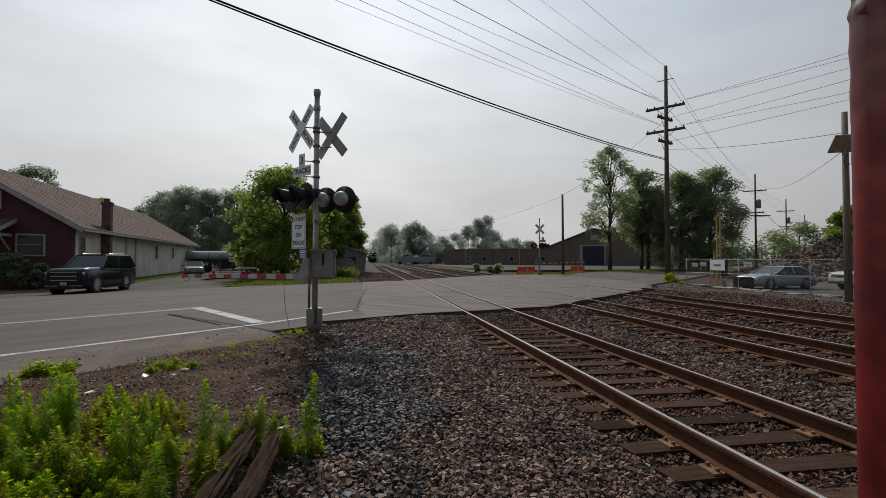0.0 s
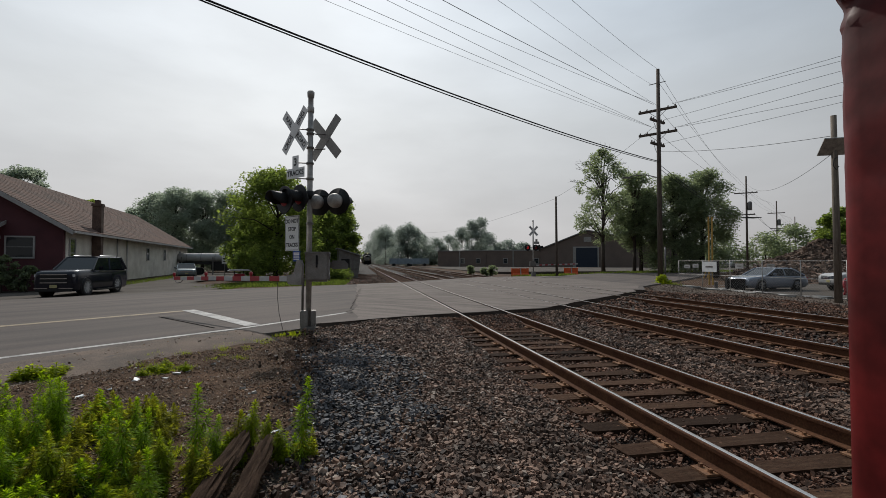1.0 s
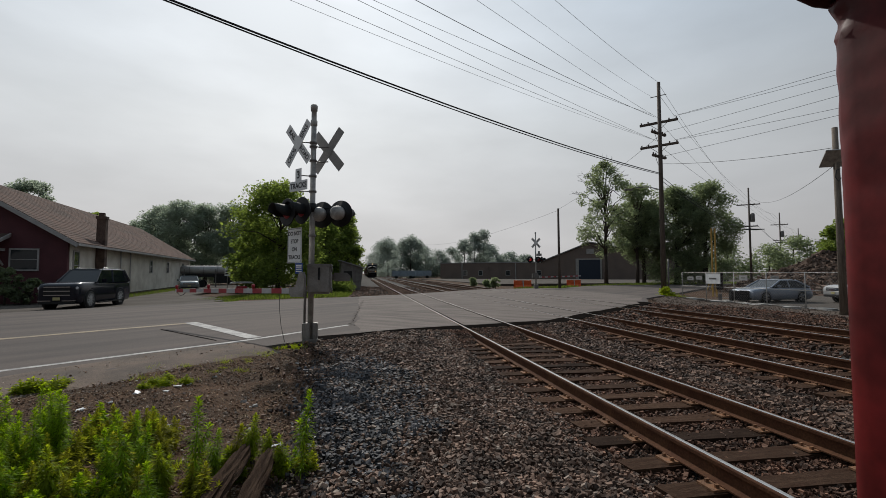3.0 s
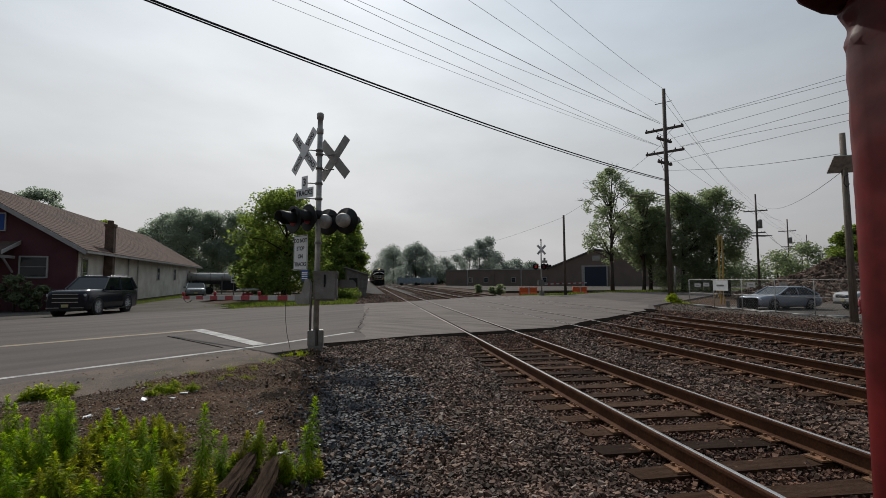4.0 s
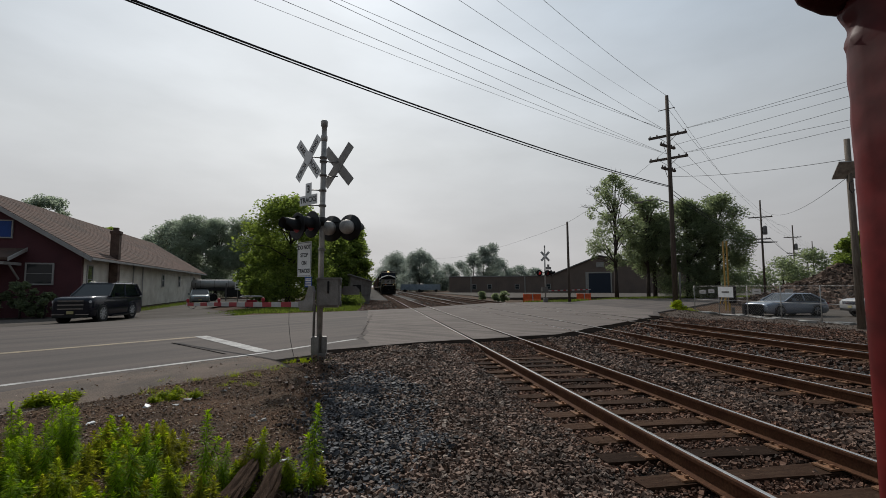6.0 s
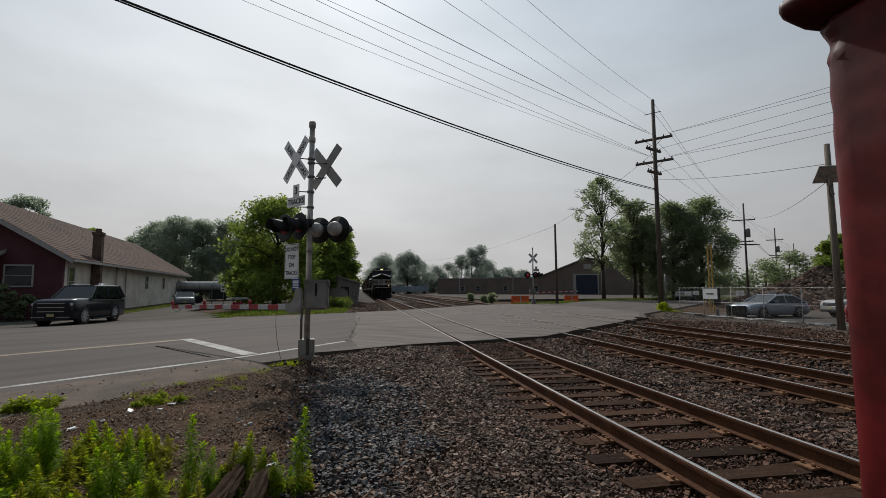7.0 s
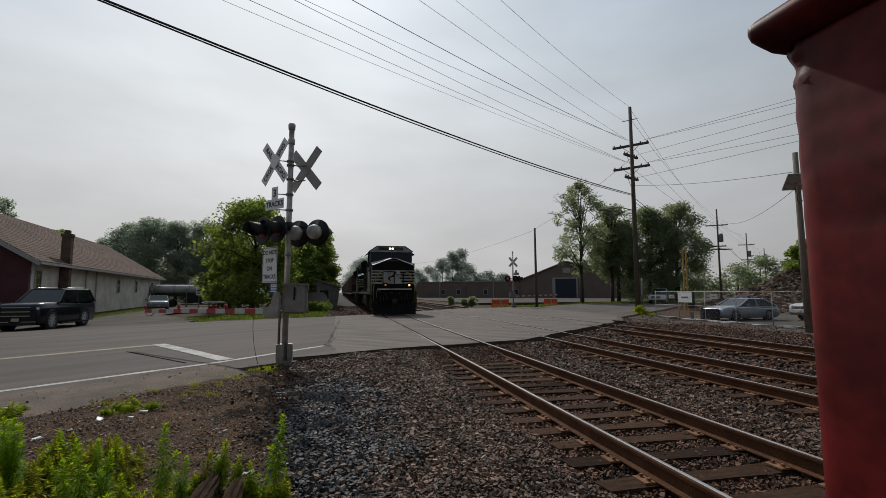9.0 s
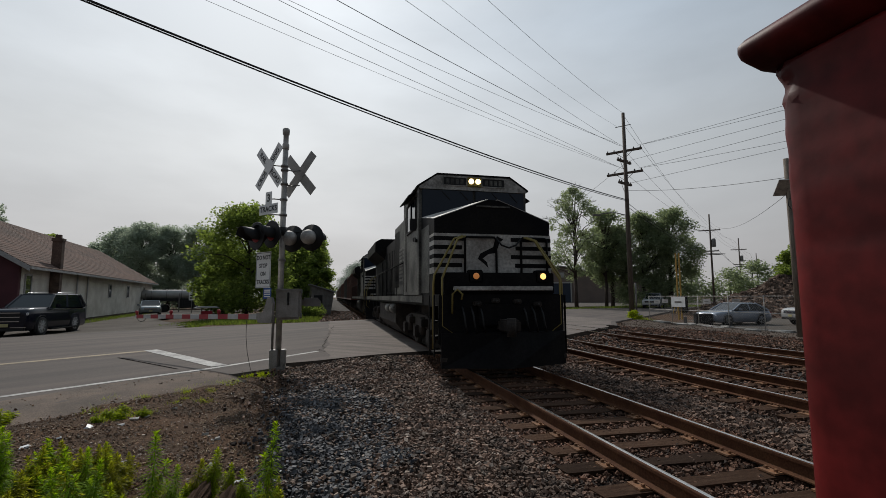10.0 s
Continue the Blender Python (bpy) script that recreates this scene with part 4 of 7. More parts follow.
def weeds():
    rng = random.Random(11)
    tall = [weed_mesh("weed", h, 330, 20 + i, lf, 0.86, sp) for i, (h, sp, lf) in enumerate(((0.74, 1, L_WEED), (0.60, 3, L_WEED), (0.50, 4, L_WEED2), (0.44, 5, L_OLIVE)))]
    low = [weed_mesh("weed", h, 170, 40 + i, lf, 0.72, 9, False) for i, (h, lf) in enumerate(((0.30, L_WEED), (0.24, L_WEED2), (0.34, L_OLIVE)))]
    def put(me, x, y, s, label, wide=1.0):
        o = new("weed", me)
        o.matrix_basis = pose(x, y, ground_z(x, y) + rough(x, y) - 0.03, rng.uniform(-6, 6), rng.uniform(-6, 6), rng.uniform(0, 360)) @ Matrix.Diagonal((s * wide, s * wide, s, 1.0))
        tagged(o, label, "weed", "roadside weeds")
    T, B = "tall bright green weed with narrow leaves", "low bushy yellow-green weed in the dirt"
    # single stalks: place, size, kind
    for x, y, s, k in ((-0.49, 4.04, 1.02, 0), (-0.64, 4.2, 0.72, 2), (-0.42, 4.38, 0.55, 3), (-1.27, 3.98, 1.0, 0), (-1.20, 4.2, 0.72, 1), (-1.12, 4.4, 0.85, 3), (-1.0, 4.5, 0.9, 2), (-0.86, 4.6, 0.6, 2), (-1.33, 4.25, 0.7, 3), (-1.44, 3.8, 0.9, 2), (-1.64, 3.75, 0.95, 0), (-1.50, 3.6, 0.8, 3)):
        put(tall[k], x, y, s, T)
    # clumps: middle, tall stalks, low plants, reach
    for cx, cy, nt, nl, sp in ((-2.63, 4.15, 7, 4, 0.13), (-2.70, 4.45, 5, 5, 0.18), (-3.05, 4.7, 6, 7, 0.22), (-2.55, 4.7, 3, 7, 0.2), (-2.05, 4.45, 3, 5, 0.14), (-2.75, 5.05, 1, 10, 0.25), (-2.25, 5.2, 1, 9, 0.2), (-2.0, 4.95, 0, 5, 0.12), (-1.75, 3.9, 3, 4, 0.1), (-2.10, 3.75, 1, 11, 0.2), (-2.38, 3.75, 1, 10, 0.18), (-1.60, 3.45, 1, 12, 0.16), (-1.95, 3.35, 0, 16, 0.25), (-2.5, 3.4, 0, 16, 0.25), (-1.15, 4.35, 0, 6, 0.13), (-0.55, 4.2, 0, 5, 0.1), (-1.05, 3.75, 0, 3, 0.1)):
        for _ in range(nt):
            put(tall[rng.randrange(4)], rng.gauss(cx, sp), rng.gauss(cy, sp), rng.uniform(0.65, 1.02), T)
        for _ in range(nl):
            put(low[rng.randrange(3)], rng.gauss(cx, sp * 1.2), rng.gauss(cy, sp * 1.2), rng.uniform(0.55, 1.1), B)
    bush = [weed_mesh("weed", 0.15, 40, 60 + i, L_WEED2, 0.5, 16, False) for i in range(2)]
    for k in range(9):
        put(bush[k % 2], rng.gauss(-4.36, 0.17), rng.gauss(7.4, 0.12), rng.uniform(0.8, 1.3), "low yellow-flowered weed clump at the road edge", 1.9)
    for k in range(6):
        put(bush[k % 2], rng.gauss(-2.95, 0.2), rng.gauss(7.7, 0.15), rng.uniform(0.6, 0.9), B, 1.8)
    # short grass in the dirt
    vs, fs = [], []
    spots = [(-1.55, 10.72, 34, 0.20), (-2.1, 10.0, 8, 0.2), (-2.5, 9.7, 3, 0.2), (-2.95, 7.7, 8, 0.22), (-2.4, 8.4, 4, 0.3), (-1.7, 4.6, 8, 0.35), (-3.4, 9.0, 4, 0.3), (-2.2, 9.3, 4, 0.3), (-0.55, 3.3, 6, 0.25), (20.9, 29.1, 7, 0.35)]
    for cx, cy, k, sp in spots:
        for _ in range(k):
            x, y = rng.gauss(cx, sp), rng.gauss(cy, sp * 0.6)
            big = rng.uniform(0.45, 0.9) * (3.5 if cx > 15 else 1)
            for _ in range(75):
                a, l = rng.random() * math.tau, rng.uniform(0.03, 0.11) * big
                p = Vector((x + rng.gauss(0, 0.09) * big, y + rng.gauss(0, 0.09) * big, 0))
                p.z = ground_z(p.x, p.y) + rough(p.x, p.y) - 0.03
                d = Vector((math.cos(a), math.sin(a), rng.uniform(0.5, 1.2))) * l
                sd = Vector((-math.sin(a), math.cos(a), 0)) * 0.004 * big
                q = len(vs)
                vs += [tuple(p - sd), tuple(p + sd), tuple(p + d)]
                fs.append((q, q + 1, q + 2))
    tagged(quick("grass", vs, fs, L_WEED2), "sparse tufts of short green grass in the dirt", "grass", kind="stuff")
    # dead stalks lying about
    vs, fs = [], []
    while len(fs) < 2600:
        y = rng.uniform(2.6, 10.0)
        x = -0.4 - 0.85 * y * rng.random()
        if x * V.x + y * V.y > near_edge(x * U.x + y * U.y) - 0.3 or noise.noise((x * 1.1, y * 1.1, 2.0)) < rng.uniform(-0.5, 0.3):
            continue
        a, l = rng.random() * math.tau, rng.uniform(0.02, 0.10)
        d = Vector((math.cos(a) * l, math.sin(a) * l, rng.uniform(-0.01, 0.02)))
        sd = Vector((-math.sin(a), math.cos(a), 0)) * rng.uniform(0.0012, 0.0035)
        p = Vector((x, y, ground_z(x, y) + rough(x, y) - 0.012))
        q = len(vs)
        vs += [tuple(p - sd), tuple(p + sd), tuple(p + d + sd * 0.6), tuple(p + d - sd * 0.6)]
        fs.append((q, q + 1, q + 2, q + 3))
    tagged(quick("straw", vs, fs, M_STRAW), "dry straw and dead stalks strewn on the dirt", "straw", kind="stuff")


def verge_grass(name, poly, count, seed, h=0.16):
    """Short grass blades over a patch of verge."""
    rng = np.random.default_rng(seed)
    xs, ys = [p[0] for p in poly], [p[1] for p in poly]
    out = []
    while len(out) < count:
        x, y = rng.uniform(min(xs), max(xs)), rng.uniform(min(ys), max(ys))
        ins = False
        for (x1, y1), (x2, y2) in zip(poly, poly[1:] + poly[:1]):
            if (y1 > y) != (y2 > y) and x < (x2 - x1) * (y - y1) / (y2 - y1) + x1:
                ins = not ins
        if ins:
            out.append((x, y, ground_z(x, y) - 0.02))
    p = np.array(out)
    a = rng.random(count) * 6.28
    l = h * (0.5 + rng.random(count))
    sd = np.stack([-np.sin(a), np.cos(a), a * 0], 1) * 0.03
    tip = p + np.stack([np.cos(a) * 0.4 * l, np.sin(a) * 0.4 * l, l], 1)
    vs = np.stack([p - sd, p + sd, tip], 1).reshape(-1, 3)
    tagged(quick(name, vs.tolist(), np.arange(count * 3).reshape(-1, 3).tolist(), L_GRASS), "strip of short green grass", "grass", kind="stuff")


def trees():
    # belt beside the line, past the crossing
    G, D = "dense green roadside tree in full leaf", "tall dark deciduous tree in full leaf"
    tree(-7.9, 47.0, 10.2, 5.0, 1, L_TREE, 26000, 0.14, 0.25, 0.06, 110, label=G)
    tree(-4.4, 55.5, 8.6, 3.5, 2, L_TREE, 11000, 0.17, 0.22, 0.05, 60, label=G)
    tree(-10.9, 51.5, 7.0, 3.2, 3, L_TREE, 10000, 0.17, 0.22, 0.06, 55, label=G)
    tree(-2.6, 60.0, 9.2, 3.4, 4, L_TREE, 11000, 0.19, 0.25, 0.05, 60, label=G)
    tree(-3.4, 72.0, 10.6, 3.6, 5, L_HAZED, 10000, 0.22, 0.25, 0.05, 55, label=G)
    tree(-4.2, 86.0, 12.5, 4.2, 6, L_HAZED, 9000, 0.25, 0.25, 0.05, 50, label=G)
    # back row: the haze before it is part of the L_BACK colour
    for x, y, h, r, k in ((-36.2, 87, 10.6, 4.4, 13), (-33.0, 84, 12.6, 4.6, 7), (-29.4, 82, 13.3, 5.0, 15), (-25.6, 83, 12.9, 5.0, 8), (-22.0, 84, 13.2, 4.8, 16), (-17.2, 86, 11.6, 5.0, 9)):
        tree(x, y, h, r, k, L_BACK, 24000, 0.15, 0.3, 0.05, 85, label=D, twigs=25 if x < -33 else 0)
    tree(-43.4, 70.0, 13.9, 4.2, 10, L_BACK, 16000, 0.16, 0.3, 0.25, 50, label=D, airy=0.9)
    tree(-37.0, 72.0, 9.9, 3.2, 14, L_TREE, 5000, 0.25, 0.3, 0.25, 36, label=D, airy=0.9)
    tree(-15.5, 74.0, 4.2, 2.2, 12, L_TREE, 3500, 0.2, 0.12, 0.06, 24, label="small round green tree")
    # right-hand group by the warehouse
    tree(31.3, 55.6, 16.0, 4.3, 21, L_HAZED, 9500, 0.13, 0.28, 0.26, 95, label="tall airy tree with a thin open crown and bare twigs", airy=0.72, twigs=60)
    tree(36.6, 57.0, 13.4, 4.0, 22, L_HAZED, 13000, 0.13, 0.26, 0.36, 75, label="tall airy tree with a thin open crown", airy=0.85)
    tree(43.9, 53.3, 13.2, 4.5, 23, L_HAZED, 36000, 0.12, 0.35, 0.04, 120, label=D)
    tree(41.0, 55.0, 12.8, 4.4, 24, L_HAZED, 30000, 0.12, 0.3, 0.04, 110, label=D)
    tree(38.6, 58.5, 11.4, 4.2, 25, L_HAZED, 20000, 0.13, 0.3, 0.30, 80, label=D)
    tree(80.5, 66.0, 10.4, 4.4, 26, L_TREE, 16000, 0.2, 0.3, 0.06, 50, label=D)
    rng = random.Random(5)
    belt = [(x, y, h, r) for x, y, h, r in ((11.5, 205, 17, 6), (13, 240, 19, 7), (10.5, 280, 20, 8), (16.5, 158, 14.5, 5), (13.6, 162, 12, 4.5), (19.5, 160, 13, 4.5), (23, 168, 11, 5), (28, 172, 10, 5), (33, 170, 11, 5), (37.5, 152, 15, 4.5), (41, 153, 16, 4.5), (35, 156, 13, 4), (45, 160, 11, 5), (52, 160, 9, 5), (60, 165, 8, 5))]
    woods("far_trees", belt, L_FAR, 0.24, 6, "belt of green trees behind the warehouse, paled for haze", 380)
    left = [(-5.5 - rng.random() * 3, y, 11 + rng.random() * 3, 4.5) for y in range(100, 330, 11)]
    woods("lineside_trees", left, L_BACK, 0.28, 7, "line of green trees beside the railway, paled for haze", 150)
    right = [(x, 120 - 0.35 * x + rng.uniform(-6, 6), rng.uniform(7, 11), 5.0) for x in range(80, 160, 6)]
    woods("road_trees", right, L_HAZED, 0.26, 8, "low belt of green trees along the road", 140)
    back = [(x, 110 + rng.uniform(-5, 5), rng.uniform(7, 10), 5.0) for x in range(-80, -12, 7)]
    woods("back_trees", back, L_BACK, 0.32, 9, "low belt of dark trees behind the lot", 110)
    tree(20.95, 29.3, 0.75, 0.55, 33, L_WEED2, 2600, 0.045, 0.02, 0.05, 14, airy=1.8, z=-0.22, label="small yellow-green bush at the foot of a pole")
    tree(-1.9, 42.5, 1.25, 1.3, 31, L_TREE, 9000, 0.06, 0.04, 0.05, 30, airy=1.4, label="low bright green bush beside the shed")
    verge_grass("verge_grass", [(-10.8, 32.5), (-6.3, 29.6), (-1.0, 33.4), (-0.6, 42.0), (-3.0, 44.0), (-10.0, 40.0)], 9000, 3, 0.14)
    verge_grass("verge_grass", [(-17.2, 30.6), (-15.4, 30.4), (-19.5, 60.0), (-22, 66.0)], 6000, 4, 0.2)
    verge_grass("verge_grass", [(14.8, 44.5), (20.0, 44.0), (24.0, 48.5), (19.5, 50.5)], 4000, 5, 0.25)
    verge_grass("verge_grass", [(24.5, 51.0), (44.0, 53.5), (60.0, 60.0), (44.0, 62.0)], 7000, 6, 0.25)


# ---- poles and wires ----
def wire(bm, a, b, sag, r, n=18):
    a, b = Vector(a), Vector(b)
    pts = [a.lerp(b, i / n) - Vector((0, 0, 4 * sag * (i / n) * (1 - i / n))) for i in range(n + 1)]
    path_tube(bm, pts, r, 5)


def through_wire(bm, a, q, r, k=1.55, slope=0.7):
    """A hanging wire from a that passes q and ends past it, at about a's own height."""
    a, q = Vector(a), Vector(q)
    b = a + (q - a) * k
    b.z = a.z + (q.z - a.z) * k * slope
    f = 1 / k
    chord = a.z + (b.z - a.z) * f
    wire(bm, a, b, (chord - q.z) / (4 * f * (1 - f)), r, 24)


def utility_pole(x, y, h, arms, r=0.17, z=-0.1, yaw=0.0, lamp=False, extra=(), label=""):
    th = empty("utility_pole", pose(x, y, z, 0, 0, yaw), label or "tall dark weathered wooden utility pole with cross arms", "utility pole", "utility poles")
    bm = bmesh.new()
    tube(bm, (0, 0, -0.3), (0, 0, h), r, r * 0.62, 14)
    part("pole", bm, M_WOODPOLE, th)
    for az, half, twist in arms:
        bm = bmesh.new()
        box(bm, -half, half, -0.08, 0.08, az - 0.08, az + 0.08, 0.01)
        for s in (-1, 1):
            tube(bm, (s * half * 0.5, 0.06, az), (0, 0.10, az - 0.55), 0.018, n=6)
        am = part("cross_arm", bm, M_WOODPOLE, th)
        am.matrix_basis = pose(0, 0.12, 0, 0, 0, twist)
        for f in (-0.92, -0.55, 0.55, 0.92):
            b = bmesh.new()
            lathe(b, [(0.02, 0), (0.06, 0.03), (0.035, 0.07), (0.06, 0.10), (0.03, 0.16)], 10, pose(half * f, 0, az + 0.06))
            part("insulator", b, M_GREYBOX, am)
    return th


def poles_and_wires():
    P = Vector((21.25, 29.9, 0))
    th = utility_pole(P.x, P.y, 15.5, ((12.55, 1.3, -50), (11.75, 0.9, 25), (10.85, 1.3, -50), (10.05, 0.85, 25)), 0.19, yaw=0)
    bm = bmesh.new()
    tube(bm, (-0.7, 0, 14.3), (0.75, 0.2, 14.75), 0.03, n=6)
    part("top_pin", bm, M_GREYBOX, th)
    bm = bmesh.new()
    path_tube(bm, [(0, 0, 7.6), (-1.2, -0.2, 7.75), (-2.3, -0.4, 7.6), (-2.7, -0.5, 7.5)], 0.035, 6)
    part("lamp_bracket", bm, M_GREYBOX, th, "grey street lamp bracket")
    bm = bmesh.new()
    box(bm, -3.2, -2.6, -0.62, -0.4, 7.38, 7.5, 0.03)
    part("lamp_head", bm, M_GREYBOX, th, "flat grey street lamp head")
    bm = bmesh.new()
    tube(bm, (0.32, -0.1, -0.2), (0.32, -0.1, 2.6), 0.055, n=8)
    part("conduit_riser", bm, M_GREYBOX, th)
    ends = []
    for x, y, h, lab in ((61.2, 64.3, 15.2, 1), (92.4, 88.9, 15.0, 1), (131.1, 119.9, 15.0, 0), (171.8, 153.6, 15.0, 0), (215, 190, 15.0, 0)):
        q = utility_pole(x, y, h, ((h - 2.7, 1.6, -42), (h - 6.2, 1.2, -42)) if lab else ((h - 2.5, 1.6, -42), (h - 5.2, 1.6, -42)), 0.18, yaw=0)
        if lab:
            bm = bmesh.new()
            lathe(bm, [(0.3, h - 5.5), (0.32, h - 5.4), (0.32, h - 4.3), (0.2, h - 4.1)], 14, pose(0.40, -0.22, 0))
            part("transformer", bm, M_GREYBOX, q, "grey can transformer")
            bm = bmesh.new()
            box(bm, -0.9, 1.9, -0.9, 0.6, h - 6.75, h - 6.66, 0, pose(0, 0, 0))
            part("panel", bm, M_BLACK, q, "dark flat panel")
        ends.append(Vector((x, y, h)))
    # wires from the corner pole over the road
    def bundle(lines, label):
        for fn, args in lines:
            bm = bmesh.new()
            fn(bm, *args)
            tagged(part("overhead_wire", bm, M_WIRE), label, "wire", "overhead wires")
    p = (P.x, P.y)
    bundle([(through_wire, ((p[0], p[1], 8.70), (-3.89, 12.34, 8.15), 0.03, 1.55, -0.2)), (through_wire, ((p[0], p[1], 8.62), (-3.80, 12.20, 7.99), 0.022, 1.55, -0.18))], "thick black telephone cable over the road")
    A = lambda dx, dy, z: (p[0] + dx, p[1] + dy, z)
    bundle([(through_wire, (A(-1.0, -0.6, 10.95), (-1.02, 14.91, 9.8), 0.006)), (through_wire, (A(-0.9, -0.7, 10.9), (-0.28, 15.14, 10.0), 0.008)),
            (through_wire, (A(-0.6, -0.5, 10.9), (0.97, 15.29, 10.2), 0.008)), (through_wire, (A(-1.0, -0.7, 12.7), (1.88, 17.65, 11.6), 0.008)),
            (through_wire, (A(-0.6, -0.3, 12.7), (3.28, 17.41, 11.6), 0.013)), (through_wire, (A(0.9, 0.6, 12.7), (5.54, 17.57, 11.9), 0.008)),
            (through_wire, (A(-0.6, 0, 14.3), (7.69, 19.54, 13.2), 0.006)), (through_wire, (A(0, 0, 15.4), (10.71, 21.55, 14.6), 0.009))], "thin black power line over the road")
    R = [(A(0.6, -0.7, 12.7), (24.82, 20.15, 12.3)), (A(0.85, -1.0, 12.7), (25.45, 20.66, 12.3)), (A(0.7, 0.3, 11.85), (26.07, 21.17, 12.0)),
         (A(0.6, -0.7, 10.95), (24.07, 19.56, 10.6)), (A(0.85, -1.0, 10.95), (25.31, 20.58, 10.4)), (A(0.7, 0.3, 10.1), (25.88, 21.05, 10.2))]
    bundle([(through_wire, (a, q, 0.011, 2.6, 0.5)) for a, q in R], "thin black power line along the tracks")
    for i, (dz0, dz1) in enumerate(((-0.1, -0.1), (-0.9, -0.4), (-2.9, -2.7), (-4.7, -2.7), (-6.9, -6.2), (-7.2, -6.9))):
        last = P + Vector((0, 0, 15.4 + dz0))
        bm = bmesh.new()
        for e in ends:
            off = Vector((0.5 * (i - 2.5), -0.5 * (i - 2.5), dz1))
            wire(bm, last, e + off, 0.7 if i < 4 else 1.2, 0.011 if i < 4 else 0.02, 12)
            last = e + off
        tagged(part("overhead_wire", bm, M_WIRE), "black line strung along the row of poles", "wire", "overhead wires")
    # solar lamp pole
    s = empty("solar_light_pole", pose(20.4, 16.7, -0.28), "weathered wooden pole carrying a solar panel light", "light pole")
    bm = bmesh.new()
    tube(bm, (0, 0, -0.3), (-0.05, 0, 8.15), 0.15, 0.11, 14)
    part("pole", bm, M_TANPOLE, s)
    bm = bmesh.new()
    box(bm, -0.62, 0.62, -0.45, 0.45, -0.03, 0.03, 0.01)
    o = part("solar_panel", bm, M_GALV, s, "tilted solar panel with grey back")
    o.matrix_basis = pose(-0.12, -0.2, 6.75, -42, 0, -25)
    bm = bmesh.new()
    box(bm, -0.3, 0.45, -0.16, 0.1, 6.7, 6.8, 0.02)
    part("bracket", bm, M_GREYBOX, s)
    bm = bmesh.new()
    path_tube(bm, [(-0.05, -0.15, 6.3), (-0.3, -0.2, 6.2), (-0.36, -0.2, 5.9), (-0.2, -0.18, 5.75), (-0.02, -0.16, 5.9)], 0.02, 6)
    part("cable_loop", bm, M_WIRE, s)
    bundle([(wire, ((20.4, 16.7, 6.3), ends[0] - Vector((0, 0, 1.2)), 1.5, 0.012)), (wire, ((20.4, 16.7, 7.0), (p[0], p[1], 9.4), 0.2, 0.012))], "thin black cable to the solar light pole")
    # bare thin pole and its guy
    t = empty("bare_pole", pose(19.8, 44.3, -0.1), "thin bare dark wooden pole", "pole")
    bm = bmesh.new()
    tube(bm, (0, 0, -0.3), (-0.05, 0, 8.2), 0.14, 0.10, 12)
    part("pole", bm, M_WOODPOLE, t)
    bundle([(wire, ((19.75, 44.3, 8.0), (p[0], p[1], 11.5), 0.3, 0.011)), (wire, ((19.75, 44.3, 7.9), (15.5, 120.0, 9.0), 1.2, 0.011))], "thin black cable to the bare pole")


# ---- the red post beside the camera ----
def red_post():
    """A square red steel post with rounded corners and an overhanging cap, at arm's length."""
    x0, x1, y0, y1, r = 0.414, 0.80, -0.12, 0.350, 0.030
    g = ground_z(0.5, 0.2) - 0.04
    th = empty("steel_post", pose(0, 0, g), "thick red painted steel post with an overhanging cap", "post")
    H = 1.819 - g

    def ring(bm, o, rr, z, wob=0.0, oy=None):
        out = []
        oy = o if oy is None else oy
        for cx, cy, a0 in ((x1 + o - rr, y1 + oy - rr, 0), (x0 - o + rr, y1 + oy - rr, 90), (x0 - o + rr, y0 - oy + rr, 180), (x1 + o - rr, y0 - oy + rr, 270)):
            for k in range(7):
                a = radians(a0 + k * 15)
                w = wob * noise.noise((cx * 9 + k * 0.7, cy * 9, z * 48)) if wob else 0
                out.append(bm.verts.new((cx + (rr + w) * math.cos(a), cy + (rr + w) * math.sin(a), z)))
        return out

    def shell(bm, rings):
        for a, b in zip(rings, rings[1:]):
            for i in range(len(a)):
                f = bm.faces.new((a[i], a[(i + 1) % len(a)], b[(i + 1) % len(b)], b[i]))
                f.smooth = True
        bm.faces.new(rings[0][::-1])
        bm.faces.new(rings[-1])
    bm = bmesh.new()
    zs = [-0.3, 0.6, 1.2] + [H - 0.2 + 0.005 * k for k in range(38)]
    shell(bm, [ring(bm, 0, r, z, 0.008 if z > H - 0.055 else 0.0012) for z in zs])
    part("tube", bm, M_RED, th, "red painted square steel tube dented under the cap")
    bm = bmesh.new()
    shell(bm, [ring(bm, o, 0.010, H + z, 0.0, o * 0.5) for o, z in ((0.0, -0.014), (0.008, -0.012), (0.018, -0.004), (0.0225, 0.0), (0.0248, 0.006), (0.0245, 0.012), (0.020, 0.017), (0.0, 0.022))])
    part("cap", bm, M_RED, th, "red steel cap with a rolled edge")


# ---- vehicles ----
M_TYRE = mat("black_tyre_rubber", (0.02, 0.02, 0.02), 0.85, var=0.2, bump=0.1)
M_RIM = mat("alloy_rim", (0.62, 0.62, 0.63), 0.35, 0.3, var=0.15, bump=0)
M_CARGLASS = glass_mat("tinted_car_glass", (0.008, 0.012, 0.015), 0.05, 0.45)
M_CHROME = mat("chrome_trim", (0.55, 0.55, 0.56), 0.2, 1.0, var=0.1, bump=0)
M_HEADLAMP = glass_mat("headlamp_glass", (0.6, 0.6, 0.62), 0.1)
M_PLATEBAR = mat("pale_yellow_plate", (0.45, 0.40, 0.2), 0.5, var=0.1, bump=0)


